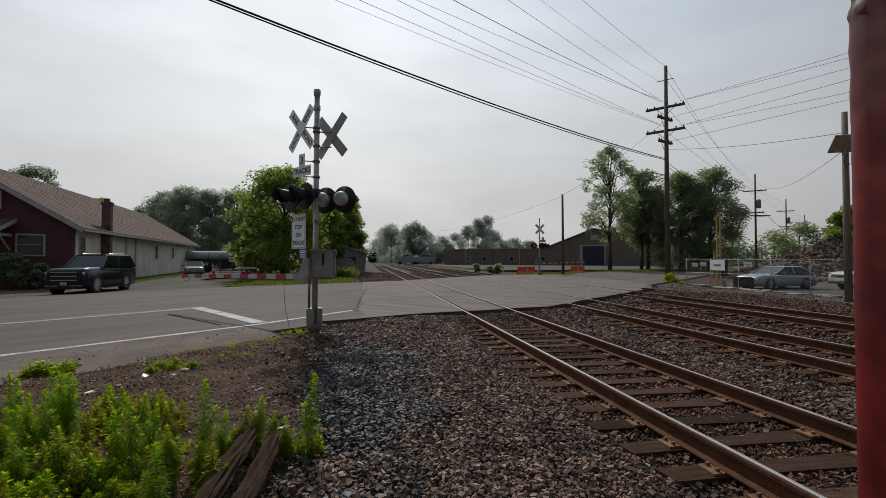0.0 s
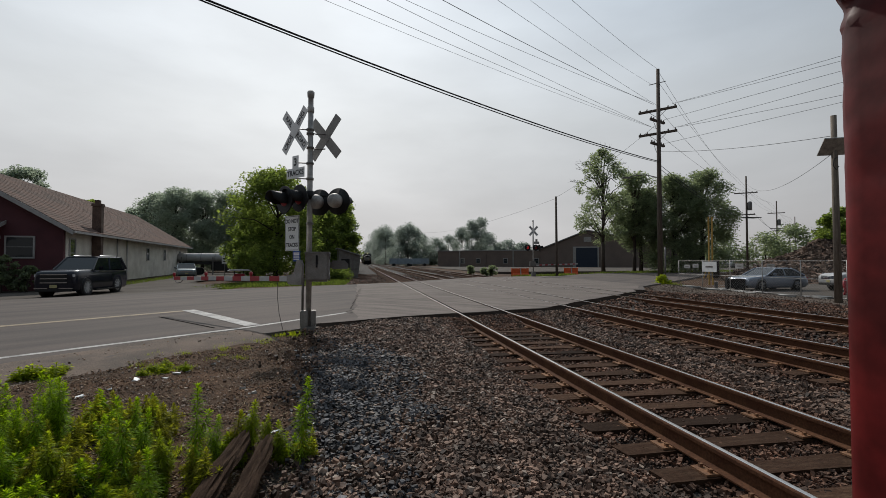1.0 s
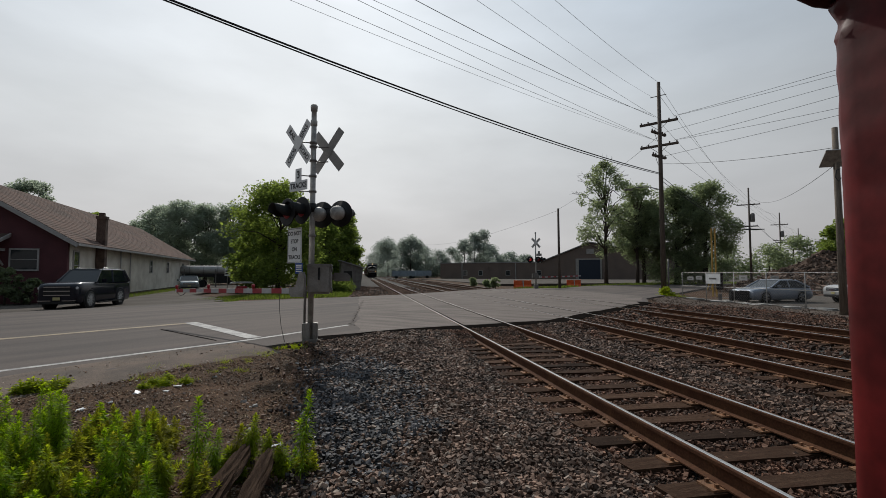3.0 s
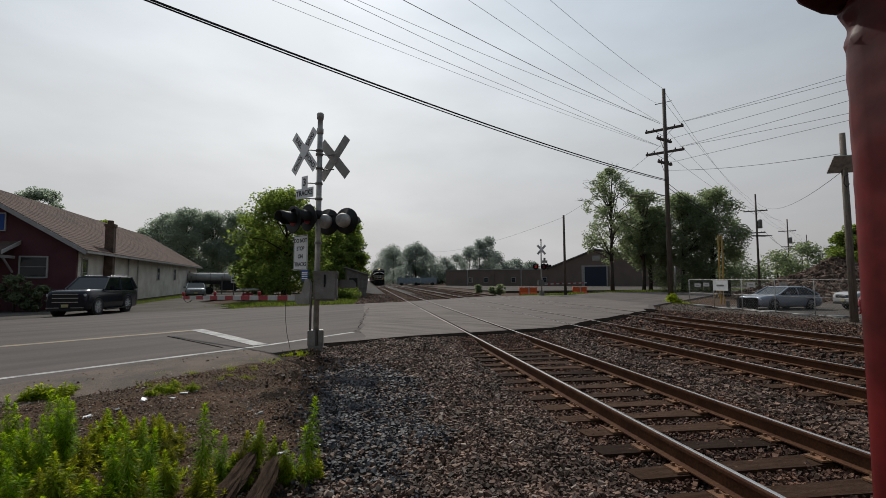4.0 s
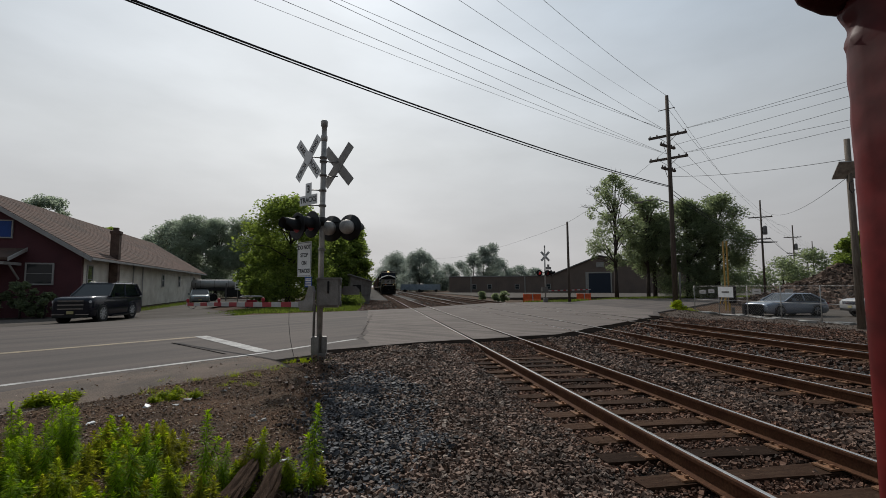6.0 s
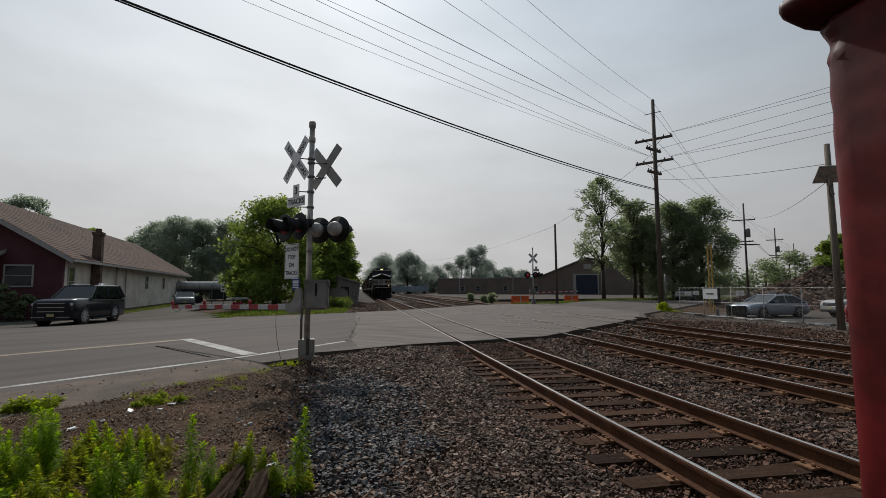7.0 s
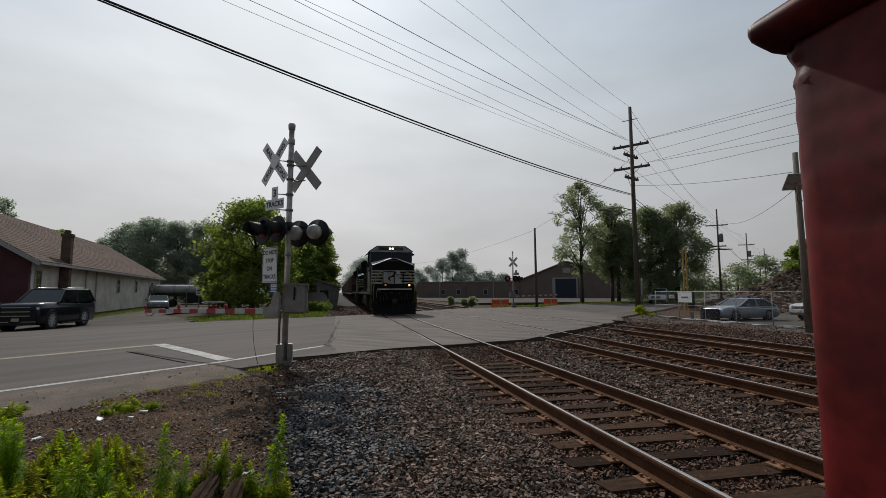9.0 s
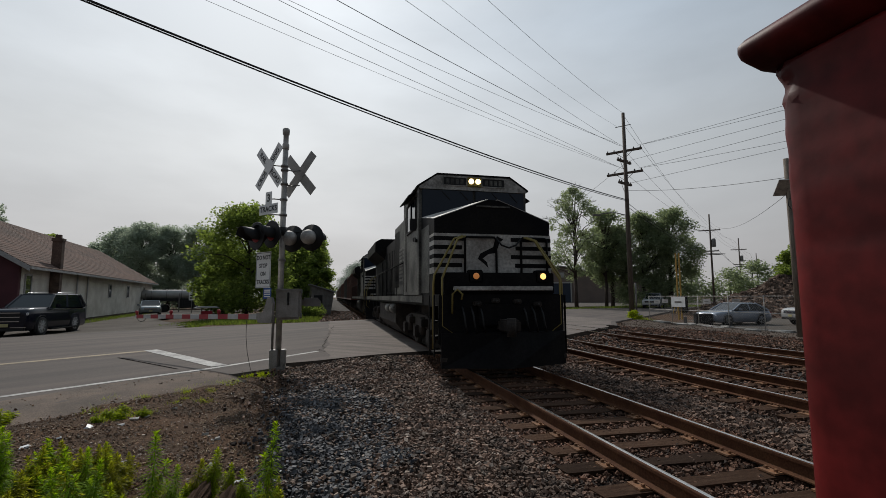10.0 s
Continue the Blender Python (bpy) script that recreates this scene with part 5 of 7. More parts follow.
def paint(name, col, metal=0.3, coat=0.35):
    m = mat(name, col, 0.22, metal, var=0.08, scale=2, fine=20, bump=0, spec=0.3 if coat > 0.2 else 0.1)
    m.node_tree.nodes["Principled BSDF"].inputs["Coat Weight"].default_value = coat
    return m


def vehicle(name, m, L, W, H, wheels, belt, hood, cab, roof, pm, label, category="car", clear=0.22, wr=0.36, bed=None, rails=False, rim=None):
    """A road vehicle; local +y is forward. wheels: y of the axles; cab: y of windscreen foot and rear foot; roof: y of the roof's front and back."""
    th = empty(name, m, label, category)
    hw = W / 2
    f, b = L / 2, -L / 2
    st = [(f, hood - 0.34, 0.84, clear + 0.22), (f - 0.03, hood - 0.20, 0.90, clear + 0.12), (f - 0.12, hood - 0.08, 0.95, clear + 0.04), (f - 0.45, hood - 0.01, 0.985, clear),
          (cab[0], belt + 0.02, 1.0, clear), ((cab[0] + cab[1]) / 2, belt, 1.0, clear), (cab[1] + 0.02, belt, 0.995, clear)]
    if bed:
        st += [(cab[1] - 0.02, bed, 0.995, clear), (b + 0.3, bed, 0.985, clear)]
    st += [(b + 0.18, (bed or belt) - 0.03, 0.975, clear + 0.02), (b + 0.05, (bed or belt) - 0.12, 0.95, clear + 0.1), (b, (bed or belt) - 0.34, 0.92, clear + 0.2)]
    if rails:                                    # tall blunt front
        st[:4] = [(f, hood - 0.24, 0.80, clear + 0.16), (f - 0.04, hood - 0.13, 0.88, clear + 0.08), (f - 0.14, hood - 0.06, 0.94, clear + 0.02), (f - 0.50, hood - 0.01, 0.985, clear)]
    bm = bmesh.new()
    rings = []
    for y, zt, w, zb in st:
        h = zt - zb
        half = [(0.90, zb), (0.985, zb + 0.10 * h), (1.0, zb + 0.40 * h), (0.985, zb + 0.72 * h), (0.955, zb + 0.90 * h), (0.88, zt - 0.01), (0.60, zt)]
        rings.append([bm.verts.new((hw * w * x, y, z)) for x, z in half] + [bm.verts.new((-hw * w * x, y, z)) for x, z in half[::-1]])
    for p, q in zip(rings, rings[1:]):
        for i in range(len(p)):
            bm.faces.new((p[i], p[(i + 1) % len(p)], q[(i + 1) % len(q)], q[i])).smooth = True
    bm.faces.new(rings[0]), bm.faces.new(rings[-1][::-1])
    bmesh.ops.recalc_face_normals(bm, faces=bm.faces[:])
    part("body", bm, pm, th)
    for wy in wheels:
        for s in (-1, 1):
            b2 = bmesh.new()
            lathe(b2, [(wr + 0.075, -0.2), (wr + 0.075, 0.0), (wr + 0.05, 0.012), (wr + 0.03, -0.03)], 26, pose(s * (hw - 0.012), wy, wr + 0.01, 0, s * 90, 0))
            part("wheel_arch", b2, M_BLACK, th, "dark wheel arch")
    # cabin of glass under a painted roof with pillars
    bw, tw = hw * 0.94, hw * (0.75 if rails else 0.80)
    base = [(-bw, cab[1]), (bw, cab[1]), (bw, cab[0]), (-bw, cab[0])]
    top = [(-tw, roof[1]), (tw, roof[1]), (tw, roof[0]), (-tw, roof[0])]
    bm = bmesh.new()
    prism(bm, base, "z", belt - 0.02, H - 0.05, taper=top)
    part("cabin_glass", bm, M_CARGLASS, th, "dark tinted windows")
    bm = bmesh.new()
    prism(bm, [(x * 1.03, y + (0.03 if y > 0 else -0.03)) for x, y in top], "z", H - 0.065, H, taper=[(x * 0.86, y * 0.93) for x, y in top])
    bmesh.ops.bevel(bm, geom=[e for e in bm.edges], offset=0.02, segments=2, affect="EDGES")
    part("roof", bm, pm, th)
    if rails:                                    # painted rear quarters
        for s in (-1, 1):
            b2 = bmesh.new()
            prism(b2, [(s * (bw - 0.05), cab[1] - 0.01), (s * (bw + 0.012), cab[1] - 0.01), (s * (bw + 0.012), cab[1] + 0.42), (s * (bw - 0.05), cab[1] + 0.42)], "z", belt - 0.02, H - 0.05, taper=[(s * (tw - 0.05), roof[1] - 0.01), (s * (tw + 0.012), roof[1] - 0.01), (s * (tw + 0.012), roof[1] + 0.20), (s * (tw - 0.05), roof[1] + 0.20)])
            bmesh.ops.recalc_face_normals(b2, faces=b2.faces[:])
            part("rear_quarter", b2, pm, th)
    z0, z1 = belt - 0.01, H - 0.05
    for s in (-1, 1):
        for yb, yt, r in ((cab[0], roof[0], 0.045), (cab[1], roof[1], 0.07), ((cab[0] + cab[1]) / 2 + 0.05, (roof[0] + roof[1]) / 2 + 0.05, 0.045)) + ((((cab[1] * 3 + cab[0]) / 4, (roof[1] * 3 + roof[0]) / 4, 0.05),) if L > 5 and not bed else ()):
            b2 = bmesh.new()
            tube(b2, (s * bw, yb, z0), (s * tw, yt, z1), r, r, 6)
            part("pillar", b2, pm, th)
        b2 = bmesh.new()
        box(b2, s * (hw + 0.02), s * (hw + 0.2), cab[0] - 0.55, cab[0] - 0.40, belt + 0.0, belt + 0.16, 0.02)
        part("wing_mirror", b2, pm, th)
        b2 = bmesh.new()
        box(b2, s * hw * 0.52, s * hw * 0.90, f - 0.16, f - 0.03, hood - 0.34, hood - 0.20, 0.02)
        part("headlight", b2, M_HEADLAMP, th, "clear headlight")
        b2 = bmesh.new()
        box(b2, s * hw * 0.62, s * hw * 0.93, b - 0.005, b + 0.1, belt - 0.35, belt - 0.12, 0.02)
        part("tail_light", b2, M_ARM_R, th, "red tail light")
        b2 = bmesh.new()
        box(b2, s * (hw * 0.972), s * (hw * 0.985), cab[1] + 0.3, cab[0] - 0.5, belt - 0.12, belt - 0.09)
        part("door_handle_strip", b2, M_CHROME, th)
    b2 = bmesh.new()
    box(b2, -hw * 0.62, hw * 0.62, f - 0.10, f + 0.005, clear + 0.38, hood - 0.18, 0.02)
    gr = part("grille", b2, M_BLACK, th, "dark grille")
    for k in range(3):
        b2 = bmesh.new()
        z = clear + 0.44 + k * (hood - clear - 0.66) / 2
        box(b2, -hw * 0.60, hw * 0.60, f + 0.002, f + 0.014, z - 0.018, z + 0.018)
        part("grille_bar", b2, M_CHROME, gr, "chrome grille bar")
    b2 = bmesh.new()
    box(b2, -hw * 0.82, hw * 0.82, f - 0.08, f + 0.03, clear + 0.02, clear + 0.15, 0.02)
    part("bumper", b2, M_BLACK, th, "black lower bumper")
    b2 = bmesh.new()
    box(b2, -0.15, 0.15, f + 0.012, f + 0.028, clear + 0.20, clear + 0.34)
    part("number_plate", b2, M_PLATEBAR, th, "plain yellow plate")
    if rails:
        for s in (-1, 1):
            b2 = bmesh.new()
            box(b2, s * hw * 0.25, s * hw * 0.86, f - 0.03, f + 0.035, clear + 0.16, clear + 0.19, 0.006)
            part("bumper_trim", b2, M_CHROME, th, "chrome bumper trim")
            b2 = bmesh.new()
            box(b2, s * (hw - 0.06), s * (hw + 0.10), cab[1] + 0.75, cab[0] - 0.1, clear - 0.02, clear + 0.05, 0.02)
            part("running_board", b2, M_BLACK, th, "black running board")
        for s in (-1, 1):
            b2 = bmesh.new()
            path_tube(b2, [(s * tw * 0.9, roof[0] - 0.3, H), (s * tw * 0.9, roof[0] - 0.4, H + 0.05), (s * tw * 0.9, roof[1] + 0.3, H + 0.05), (s * tw * 0.9, roof[1] + 0.2, H)], 0.018, 6)
            part("roof_rail", b2, M_CHROME, th, "bright roof rail")
    for wy in wheels:
        for s in (-1, 1):
            wm = pose(s * (hw - 0.10), wy, wr, 0, s * 90, 0)
            b2 = bmesh.new()
            lathe(b2, [(wr * 0.62, -0.11), (wr * 0.95, -0.11), (wr, -0.08), (wr, 0.08), (wr * 0.95, 0.11), (wr * 0.66, 0.115), (wr * 0.62, 0.09)], 26, wm)
            w = part("wheel", b2, M_TYRE, th, "black tyre")
            b2 = bmesh.new()
            lathe(b2, [(wr * 0.74, 0.02), (wr * 0.73, 0.105), (wr * 0.68, 0.12), (wr * 0.62, 0.07), (wr * 0.2, 0.08), (wr * 0.06, 0.085)], 20, wm)
            for a in range(10 if rails else 5):
                box(b2, -0.02, 0.02, wr * 0.1, wr * 0.68, 0.07, 0.115, 0, wm @ pose(0, 0, 0, 0, 0, a * (36 if rails else 72)))
            part("rim", b2, rim or M_RIM, w, "dark alloy rim" if rim else "bright alloy rim")
    return th


def vehicles():
    vehicle("suv", pose(-14.06, 27.1, -0.14, 0, 0, 180), 4.95, 1.86, 1.94, (1.50, -1.36), 1.27, 1.29, (0.98, -2.42), (0.20, -2.14), paint("black_car_paint", (0.004, 0.006, 0.015), 0.0, 0.22), "parked black full-size SUV with chrome grille and roof rails", "SUV", 0.25, 0.43, rails=True)
    vehicle("sedan", pose(26.15, 26.0, -0.33, 0, 0, 92), 4.6, 1.9, 1.42, (1.36, -1.36), 0.93, 0.86, (0.95, -1.98), (0.10, -1.05), paint("silver_blue_car_paint", (0.25, 0.28, 0.33), 0.4), "parked silver-blue fastback sedan behind the fence", "car", 0.15, 0.34, rim=M_SIGN_BACK)
    vehicle("small_car", pose(-17.6, 52.0, -0.14, 0, 0, 200), 4.5, 1.8, 1.45, (1.35, -1.3), 0.95, 0.92, (1.0, -1.9), (0.3, -1.1), paint("pale_silver_car_paint", (0.22, 0.25, 0.26)), "parked pale silver compact car on the driveway", "car", 0.2, 0.33)
    vehicle("pickup_truck", pose(31.5, 23.45, -0.35, 0, 0, 75), 5.6, 2.0, 1.9, (1.75, -1.75), 1.15, 1.12, (1.0, -0.9), (0.4, -0.7), paint("white_car_paint", (0.36, 0.36, 0.36), 0.0), "parked white pickup truck in the yard", "pickup truck", 0.34, 0.40, bed=1.32)
    return vehicle("pickup_truck", pose(60, 60, -0.0), 5.7, 2.0, 1.9, (1.8, -1.75), 1.15, 1.12, (1.0, -0.9), (0.4, -0.7), paint("dull_white_car_paint", (0.42, 0.42, 0.42), 0.0), "white pickup truck driving up to the crossing", "pickup truck", 0.3, 0.39, bed=1.12)


# ---- the train ----
M_LOCO = mat("dirty_black_loco_paint", (0.006, 0.006, 0.007), 0.65, 0.0, var=0.35, scale=1.5, fine=18, bump=0.1, tint=(0.012, 0.011, 0.011), spec=0.1)
M_LOCO_BROW = mat("weathered_skylit_cab_panel", (0.40, 0.385, 0.36), 0.6, var=0.4, scale=3.0, fine=20, bump=0.1, tint=(0.20, 0.19, 0.175), spec=0.3)
# dust grey, lifted further to hold the skylight on the locomotive's sides
M_LOCO_GREY = mat("dusty_skylit_loco_paint", (0.155, 0.152, 0.136), 0.6, var=0.5, scale=1.2, fine=20, bump=0.1, tint=(0.026, 0.025, 0.024), spec=0.3)
M_LOCO_W = mat("dirty_white_loco_paint", (0.50, 0.48, 0.45), 0.55, var=0.35, scale=2.4, fine=16, bump=0.05, tint=(0.28, 0.265, 0.245))
M_GRAB = mat("yellow_handrail_paint", (0.25, 0.195, 0.055), 0.55, var=0.15, bump=0)
M_TRUCKIRON = mat("grimy_truck_iron", (0.024, 0.020, 0.018), 0.85, 0.1, var=0.4, scale=3, fine=30, bump=0.3, tint=(0.055, 0.045, 0.038))
M_HEADLIT = glow_mat("lit_headlight", (1.0, 0.74, 0.36), 3.4)
M_HEADLIT2 = glow_mat("lit_ditch_light", (1.0, 0.58, 0.18), 1.7)
M_AMBER = glow_mat("dim_ditch_light", (0.45, 0.17, 0.05), 0.5)
M_CABGLASS = glass_mat("cab_glass", (0.012, 0.020, 0.034), 0.06, 0.35)
M_CAR_RUST = mat("rust_brown_wagon_paint", (0.13, 0.06, 0.045), 0.8, var=0.35, scale=0.9, fine=14, bump=0.15, tint=(0.085, 0.05, 0.042), rand=0.25)
M_CAR_GREY = mat("dark_grey_wagon_paint", (0.07, 0.068, 0.065), 0.8, var=0.35, scale=0.9, fine=14, bump=0.15, tint=(0.11, 0.085, 0.07), rand=0.25)


def wheelset(parent, y, r=0.53):
    bm = bmesh.new()
    for s in (-1, 1):
        lathe(bm, [(r + 0.03, -0.07), (r + 0.03, -0.045), (r, -0.04), (r - 0.01, 0.06), (r * 0.8, 0.06), (r * 0.75, 0.02), (r * 0.3, 0.03), (r * 0.25, 0.09)], 24, pose(s * 0.75, 0, 0, 0, s * 90, 0))
        for k in range(5):
            a = k * math.tau / 5
            tube(bm, (s * 0.80, 0.3 * math.cos(a), 0.3 * math.sin(a)), (s * 0.83, 0.3 * math.cos(a), 0.3 * math.sin(a)), 0.045, n=6)
    tube(bm, (-0.7, 0, 0), (0.7, 0, 0), 0.09, n=12)
    w = part("wheelset", bm, M_TRUCKIRON, parent, "steel wheelset")
    w.matrix_basis = pose(0, y, r)
    return w


def loco_truck(parent, yc):
    bm = bmesh.new()
    for s in (-1, 1):
        prism(bm, [(yc - 2.5, 0.55), (yc - 2.3, 0.9), (yc - 1.2, 1.05), (yc + 1.2, 1.05), (yc + 2.3, 0.9), (yc + 2.5, 0.55), (yc + 2.2, 0.45), (yc + 1.2, 0.72), (yc + 0.5, 0.5), (yc - 0.5, 0.5), (yc - 1.2, 0.72), (yc - 2.2, 0.45)], "x", s * 0.98, s * 1.12)
        for dy in (-2.0, 0, 2.0):
            box(bm, s * 1.05, s * 1.24, yc + dy - 0.2, yc + dy + 0.2, 0.36, 0.72, 0.03)
        for dy in (-1.0, 1.0):
            tube(bm, (s * 1.14, yc + dy, 0.5), (s * 1.14, yc + dy, 1.0), 0.11, n=10)
            box(bm, s * 1.1, s * 1.3, yc + dy - 0.5, yc + dy - 0.15, 0.75, 0.95, 0.02)
    box(bm, -0.9, 0.9, yc - 0.6, yc + 0.6, 0.6, 1.3)
    part("truck_frame", bm, M_TRUCKIRON, parent, "grimy cast truck frame with springs")
    return [wheelset(parent, yc + dy) for dy in (-2.0, 0, 2.0)]


def locomotive(first=True):
    th = empty("locomotive", pose(3.674, 300, 0.012), "black six-axle diesel locomotive with white striped nose and lit headlights" if first else "black six-axle diesel locomotive, second in the train", "locomotive", "locomotives")
    wheels = loco_truck(th, 4.7) + loco_truck(th, 17.3)
    W = 1.5
    # frame, walkway and steps
    bm = bmesh.new()
    box(bm, -1.45, 1.45, 0.45, 21.9, 1.35, 1.62, 0.02)
    box(bm, -0.6, 0.6, 0.3, 21.6, 0.95, 1.4)
    part("underframe", bm, M_LOCO, th)
    bm = bmesh.new()
    for s in (-1, 1):
        box(bm, s * 1.455, s * 1.475, 2.2, 21.5, 1.42, 1.60)
    part("sill_stripe", bm, M_LOCO_GREY, th, "pale dusty sill stripe")
    bm = bmesh.new()
    box(bm, -1.12, 1.16, 0.30, 0.46, 1.70, 1.79, 0.01)
    part("front_sill", bm, M_LOCO_W, th, "dirty white front sill")
    # plow and pilot
    bm = bmesh.new()
    prism(bm, [(-1.42, 0.28), (0, -0.12), (1.42, 0.28), (1.42, 0.4), (-1.42, 0.4)], "z", 0.08, 0.80, taper=[(-1.42, 0.30), (0, 0.12), (1.42, 0.30), (1.42, 0.4), (-1.42, 0.4)])
    part("snow_plow", bm, M_LOCO, th, "black steel plow")
    bm = bmesh.new()
    box(bm, -1.45, 1.45, 0.38, 0.52, 0.55, 1.62, 0.02)
    part("pilot", bm, M_LOCO, th, "black pilot plate")
    for s in (-1, 1):
        for k in range(4):
            b = bmesh.new()
            box(b, s * 1.0, s * 1.52, 0.53, 0.95, 0.35 + k * 0.33, 0.39 + k * 0.33)
            part("step", b, M_LOCO, th)
        for ya in (0.46, 0.96):
            b = bmesh.new()
            box(b, s * 1.522, s * 1.545, ya, ya + 0.06, 0.3, 1.6)
            part("step_stringer", b, M_LOCO, th)
    bm = bmesh.new()
    box(bm, -0.16, 0.16, -0.25, 0.4, 0.82, 1.08, 0.04)
    tube(bm, (-0.09, -0.3, 0.75), (-0.09, -0.3, 1.12), 0.10, n=10)
    part("coupler", bm, M_TRUCKIRON, th, "grimy coupler")
    for k, x in enumerate((-0.95, -0.75, -0.55, 0.45, 0.65, 0.85)):
        b = bmesh.new()
        path_tube(b, [(x, 0.36, 1.35), (x, 0.2, 1.2), (x + 0.02, 0.15, 0.95), (x + 0.08, 0.2, 0.8)], 0.022, 6)
        part("air_hose", b, M_BLACK, th)
    for x, z in ((-0.62, 1.42), (-0.2, 1.48), (0.3, 1.46), (0.78, 1.40)):
        b = bmesh.new()
        box(b, x - 0.09, x + 0.09, 0.26, 0.38, z - 0.05, z + 0.05, 0.02)
        tube(b, (x, 0.30, z), (x, 0.16, z - 0.03), 0.03, n=8)
        part("coupling_cock", b, M_TRUCKIRON, th, "grimy iron coupling cock")
    b = bmesh.new()
    path_tube(b, [(-1.18, 0.32, 1.2), (-1.18, 0.28, 1.62), (-1.08, 0.26, 1.72), (-0.96, 0.28, 1.62), (-0.98, 0.3, 1.5)], 0.02, 7)
    part("uncoupling_lever", b, M_GRAB, th, "dull yellow uncoupling lever")
    for s in (-1, 1):
        b = bmesh.new()
        box(b, s * 1.28, s * 1.44, 0.27, 0.37, 0.20, 0.30, 0.01)
        part("plow_tip", b, M_TRUCKIRON, th)
    # nose: gabled top, black band over white band with black bars
    y0, y1, hw = 0.95, 2.55, 1.43
    nose = [(-hw, 1.62), (hw, 1.62), (hw, 3.34), (0.12, 3.84), (-0.12, 3.84), (-hw, 3.34)]
    bm = bmesh.new()
    prism(bm, nose, "y", y0, y1, taper=[(-hw, 1.62), (hw, 1.62), (hw, 3.62), (0.12, 3.98), (-0.12, 3.98), (-hw, 3.62)])
    nz = part("nose", bm, M_LOCO, th, "black short hood with gabled top")
    # sky glare on the hood slopes, laid on as thin white sheets
    b = bmesh.new()
    prism(b, [(-hw - 0.004, 3.35), (-0.12, 3.85), (-0.12, 3.865), (-hw - 0.004, 3.365)], "y", y0 + 0.01, y1, taper=[(-hw - 0.004, 3.63), (-0.12, 3.99), (-0.12, 4.005), (-hw - 0.004, 3.645)])
    prism(b, [(hw + 0.004, 3.35), (0.12, 3.85), (0.12, 3.865), (hw + 0.004, 3.365)], "y", y0 + 0.01, y1, taper=[(hw + 0.004, 3.63), (0.12, 3.99), (0.12, 4.005), (hw + 0.004, 3.645)])
    part("hood_top_glare", b, M_LOCO_W, nz, "sloping hood top with its sky glare painted white")
    b = bmesh.new()
    box(b, -hw - 0.01, hw + 0.01, y0 - 0.012, y0 + 0.5, 2.10, 3.02)
    part("white_band", b, M_LOCO_W, nz, "dirty white painted band")
    for s in (-1, 1):
        for k in range(4):
            z = 2.24 + k * 0.205
            b = bmesh.new()
            xa, xb = (-hw - 0.016, -0.72 - (0.0 if k % 2 else 0.06)) if s < 0 else (0.42 + (0.1 if k == 0 else 0.0) + (0.12 if k == 2 else 0), hw + 0.016)
            box(b, xa, xb, y0 - 0.018, y0 + 0.46, z, z + 0.095)
            part("black_bar", b, M_LOCO, nz)
    # paler sheets on the black nose sides: dust plus painted skylight
    for s in (-1, 1):
        b = bmesh.new()
        box(b, s * (hw - 0.02), s * (hw + 0.007), y0 + 0.53, y1 - 0.05, 1.66, 3.30)
        part("nose_side", b, M_LOCO_GREY, nz, "dusty nose side, paled for skylight")
    # plain dark emblem shape
    b = bmesh.new()
    prism(b, [(0.08, 2.98), (0.24, 2.90), (0.14, 2.84), (0.10, 2.70), (0.02, 2.58), (-0.14, 2.55), (-0.28, 2.45), (-0.18, 2.36), (-0.14, 2.22), (-0.24, 2.32), (-0.40, 2.44), (-0.34, 2.56), (-0.16, 2.65), (-0.02, 2.72), (0.02, 2.86)], "y", y0 - 0.017, y0 - 0.010)
    part("emblem", b, M_LOCO, nz, "plain dark emblem")
    for xa, xb, zb in ((-0.72, 0.04, 1.62), (0.66, 1.32, 1.62)):     # two railed panels with a chain between
        b = bmesh.new()
        path_tube(b, [(xa, y0 - 0.06, zb), (xa, y0 - 0.06, 2.88), (xa + 0.04, y0 - 0.06, 2.94), (xb - 0.04, y0 - 0.06, 2.94), (xb, y0 - 0.06, 2.88), (xb, y0 - 0.06, zb)], 0.028, 7)
        part("front_railing", b, M_LOCO, th, "black front railing")
    b = bmesh.new()
    path_tube(b, [(0.04, y0 - 0.06, 2.92), (0.16, y0 - 0.1, 2.76), (0.34, y0 - 0.1, 2.70), (0.52, y0 - 0.1, 2.77), (0.66, y0 - 0.06, 2.92)], 0.022, 6)
    part("safety_chain", b, M_BLACK, th)
    b = bmesh.new()
    box(b, -0.42, 0.42, y0 - 0.02, y0 - 0.004, 3.66, 3.70)
    part("nose_grab", b, M_LOCO_GREY, th)
    # cab
    cab = [(-1.53, 1.62), (1.53, 1.62), (1.53, 4.48), (1.02, 4.80), (-1.02, 4.80), (-1.53, 4.48)]
    bm = bmesh.new()
    prism(bm, [(x * 0.985, z) for x, z in cab], "y", 2.5, 5.1)
    cb = part("cab", bm, M_LOCO_GREY, th, "dusty dark cab")
    b = bmesh.new()
    prism(b, [(-1.56, 4.48), (-1.02, 4.84), (1.02, 4.84), (1.56, 4.48), (1.56, 4.44), (1.02, 4.79), (-1.02, 4.79), (-1.56, 4.44)], "y", 2.42, 5.2)
    part("cab_roof", b, M_LOCO, cb, "black cab roof")
    # weathered brow, its colour raised for the sky it catches
    b = bmesh.new()
    prism(b, [(-1.50, 4.40), (1.50, 4.40), (1.50, 4.46), (1.02, 4.785), (-1.02, 4.785), (-1.50, 4.46)], "y", 2.425, 2.455)
    part("brow", b, M_LOCO_BROW, cb, "dirty panel over the windscreen, paled for skylight")
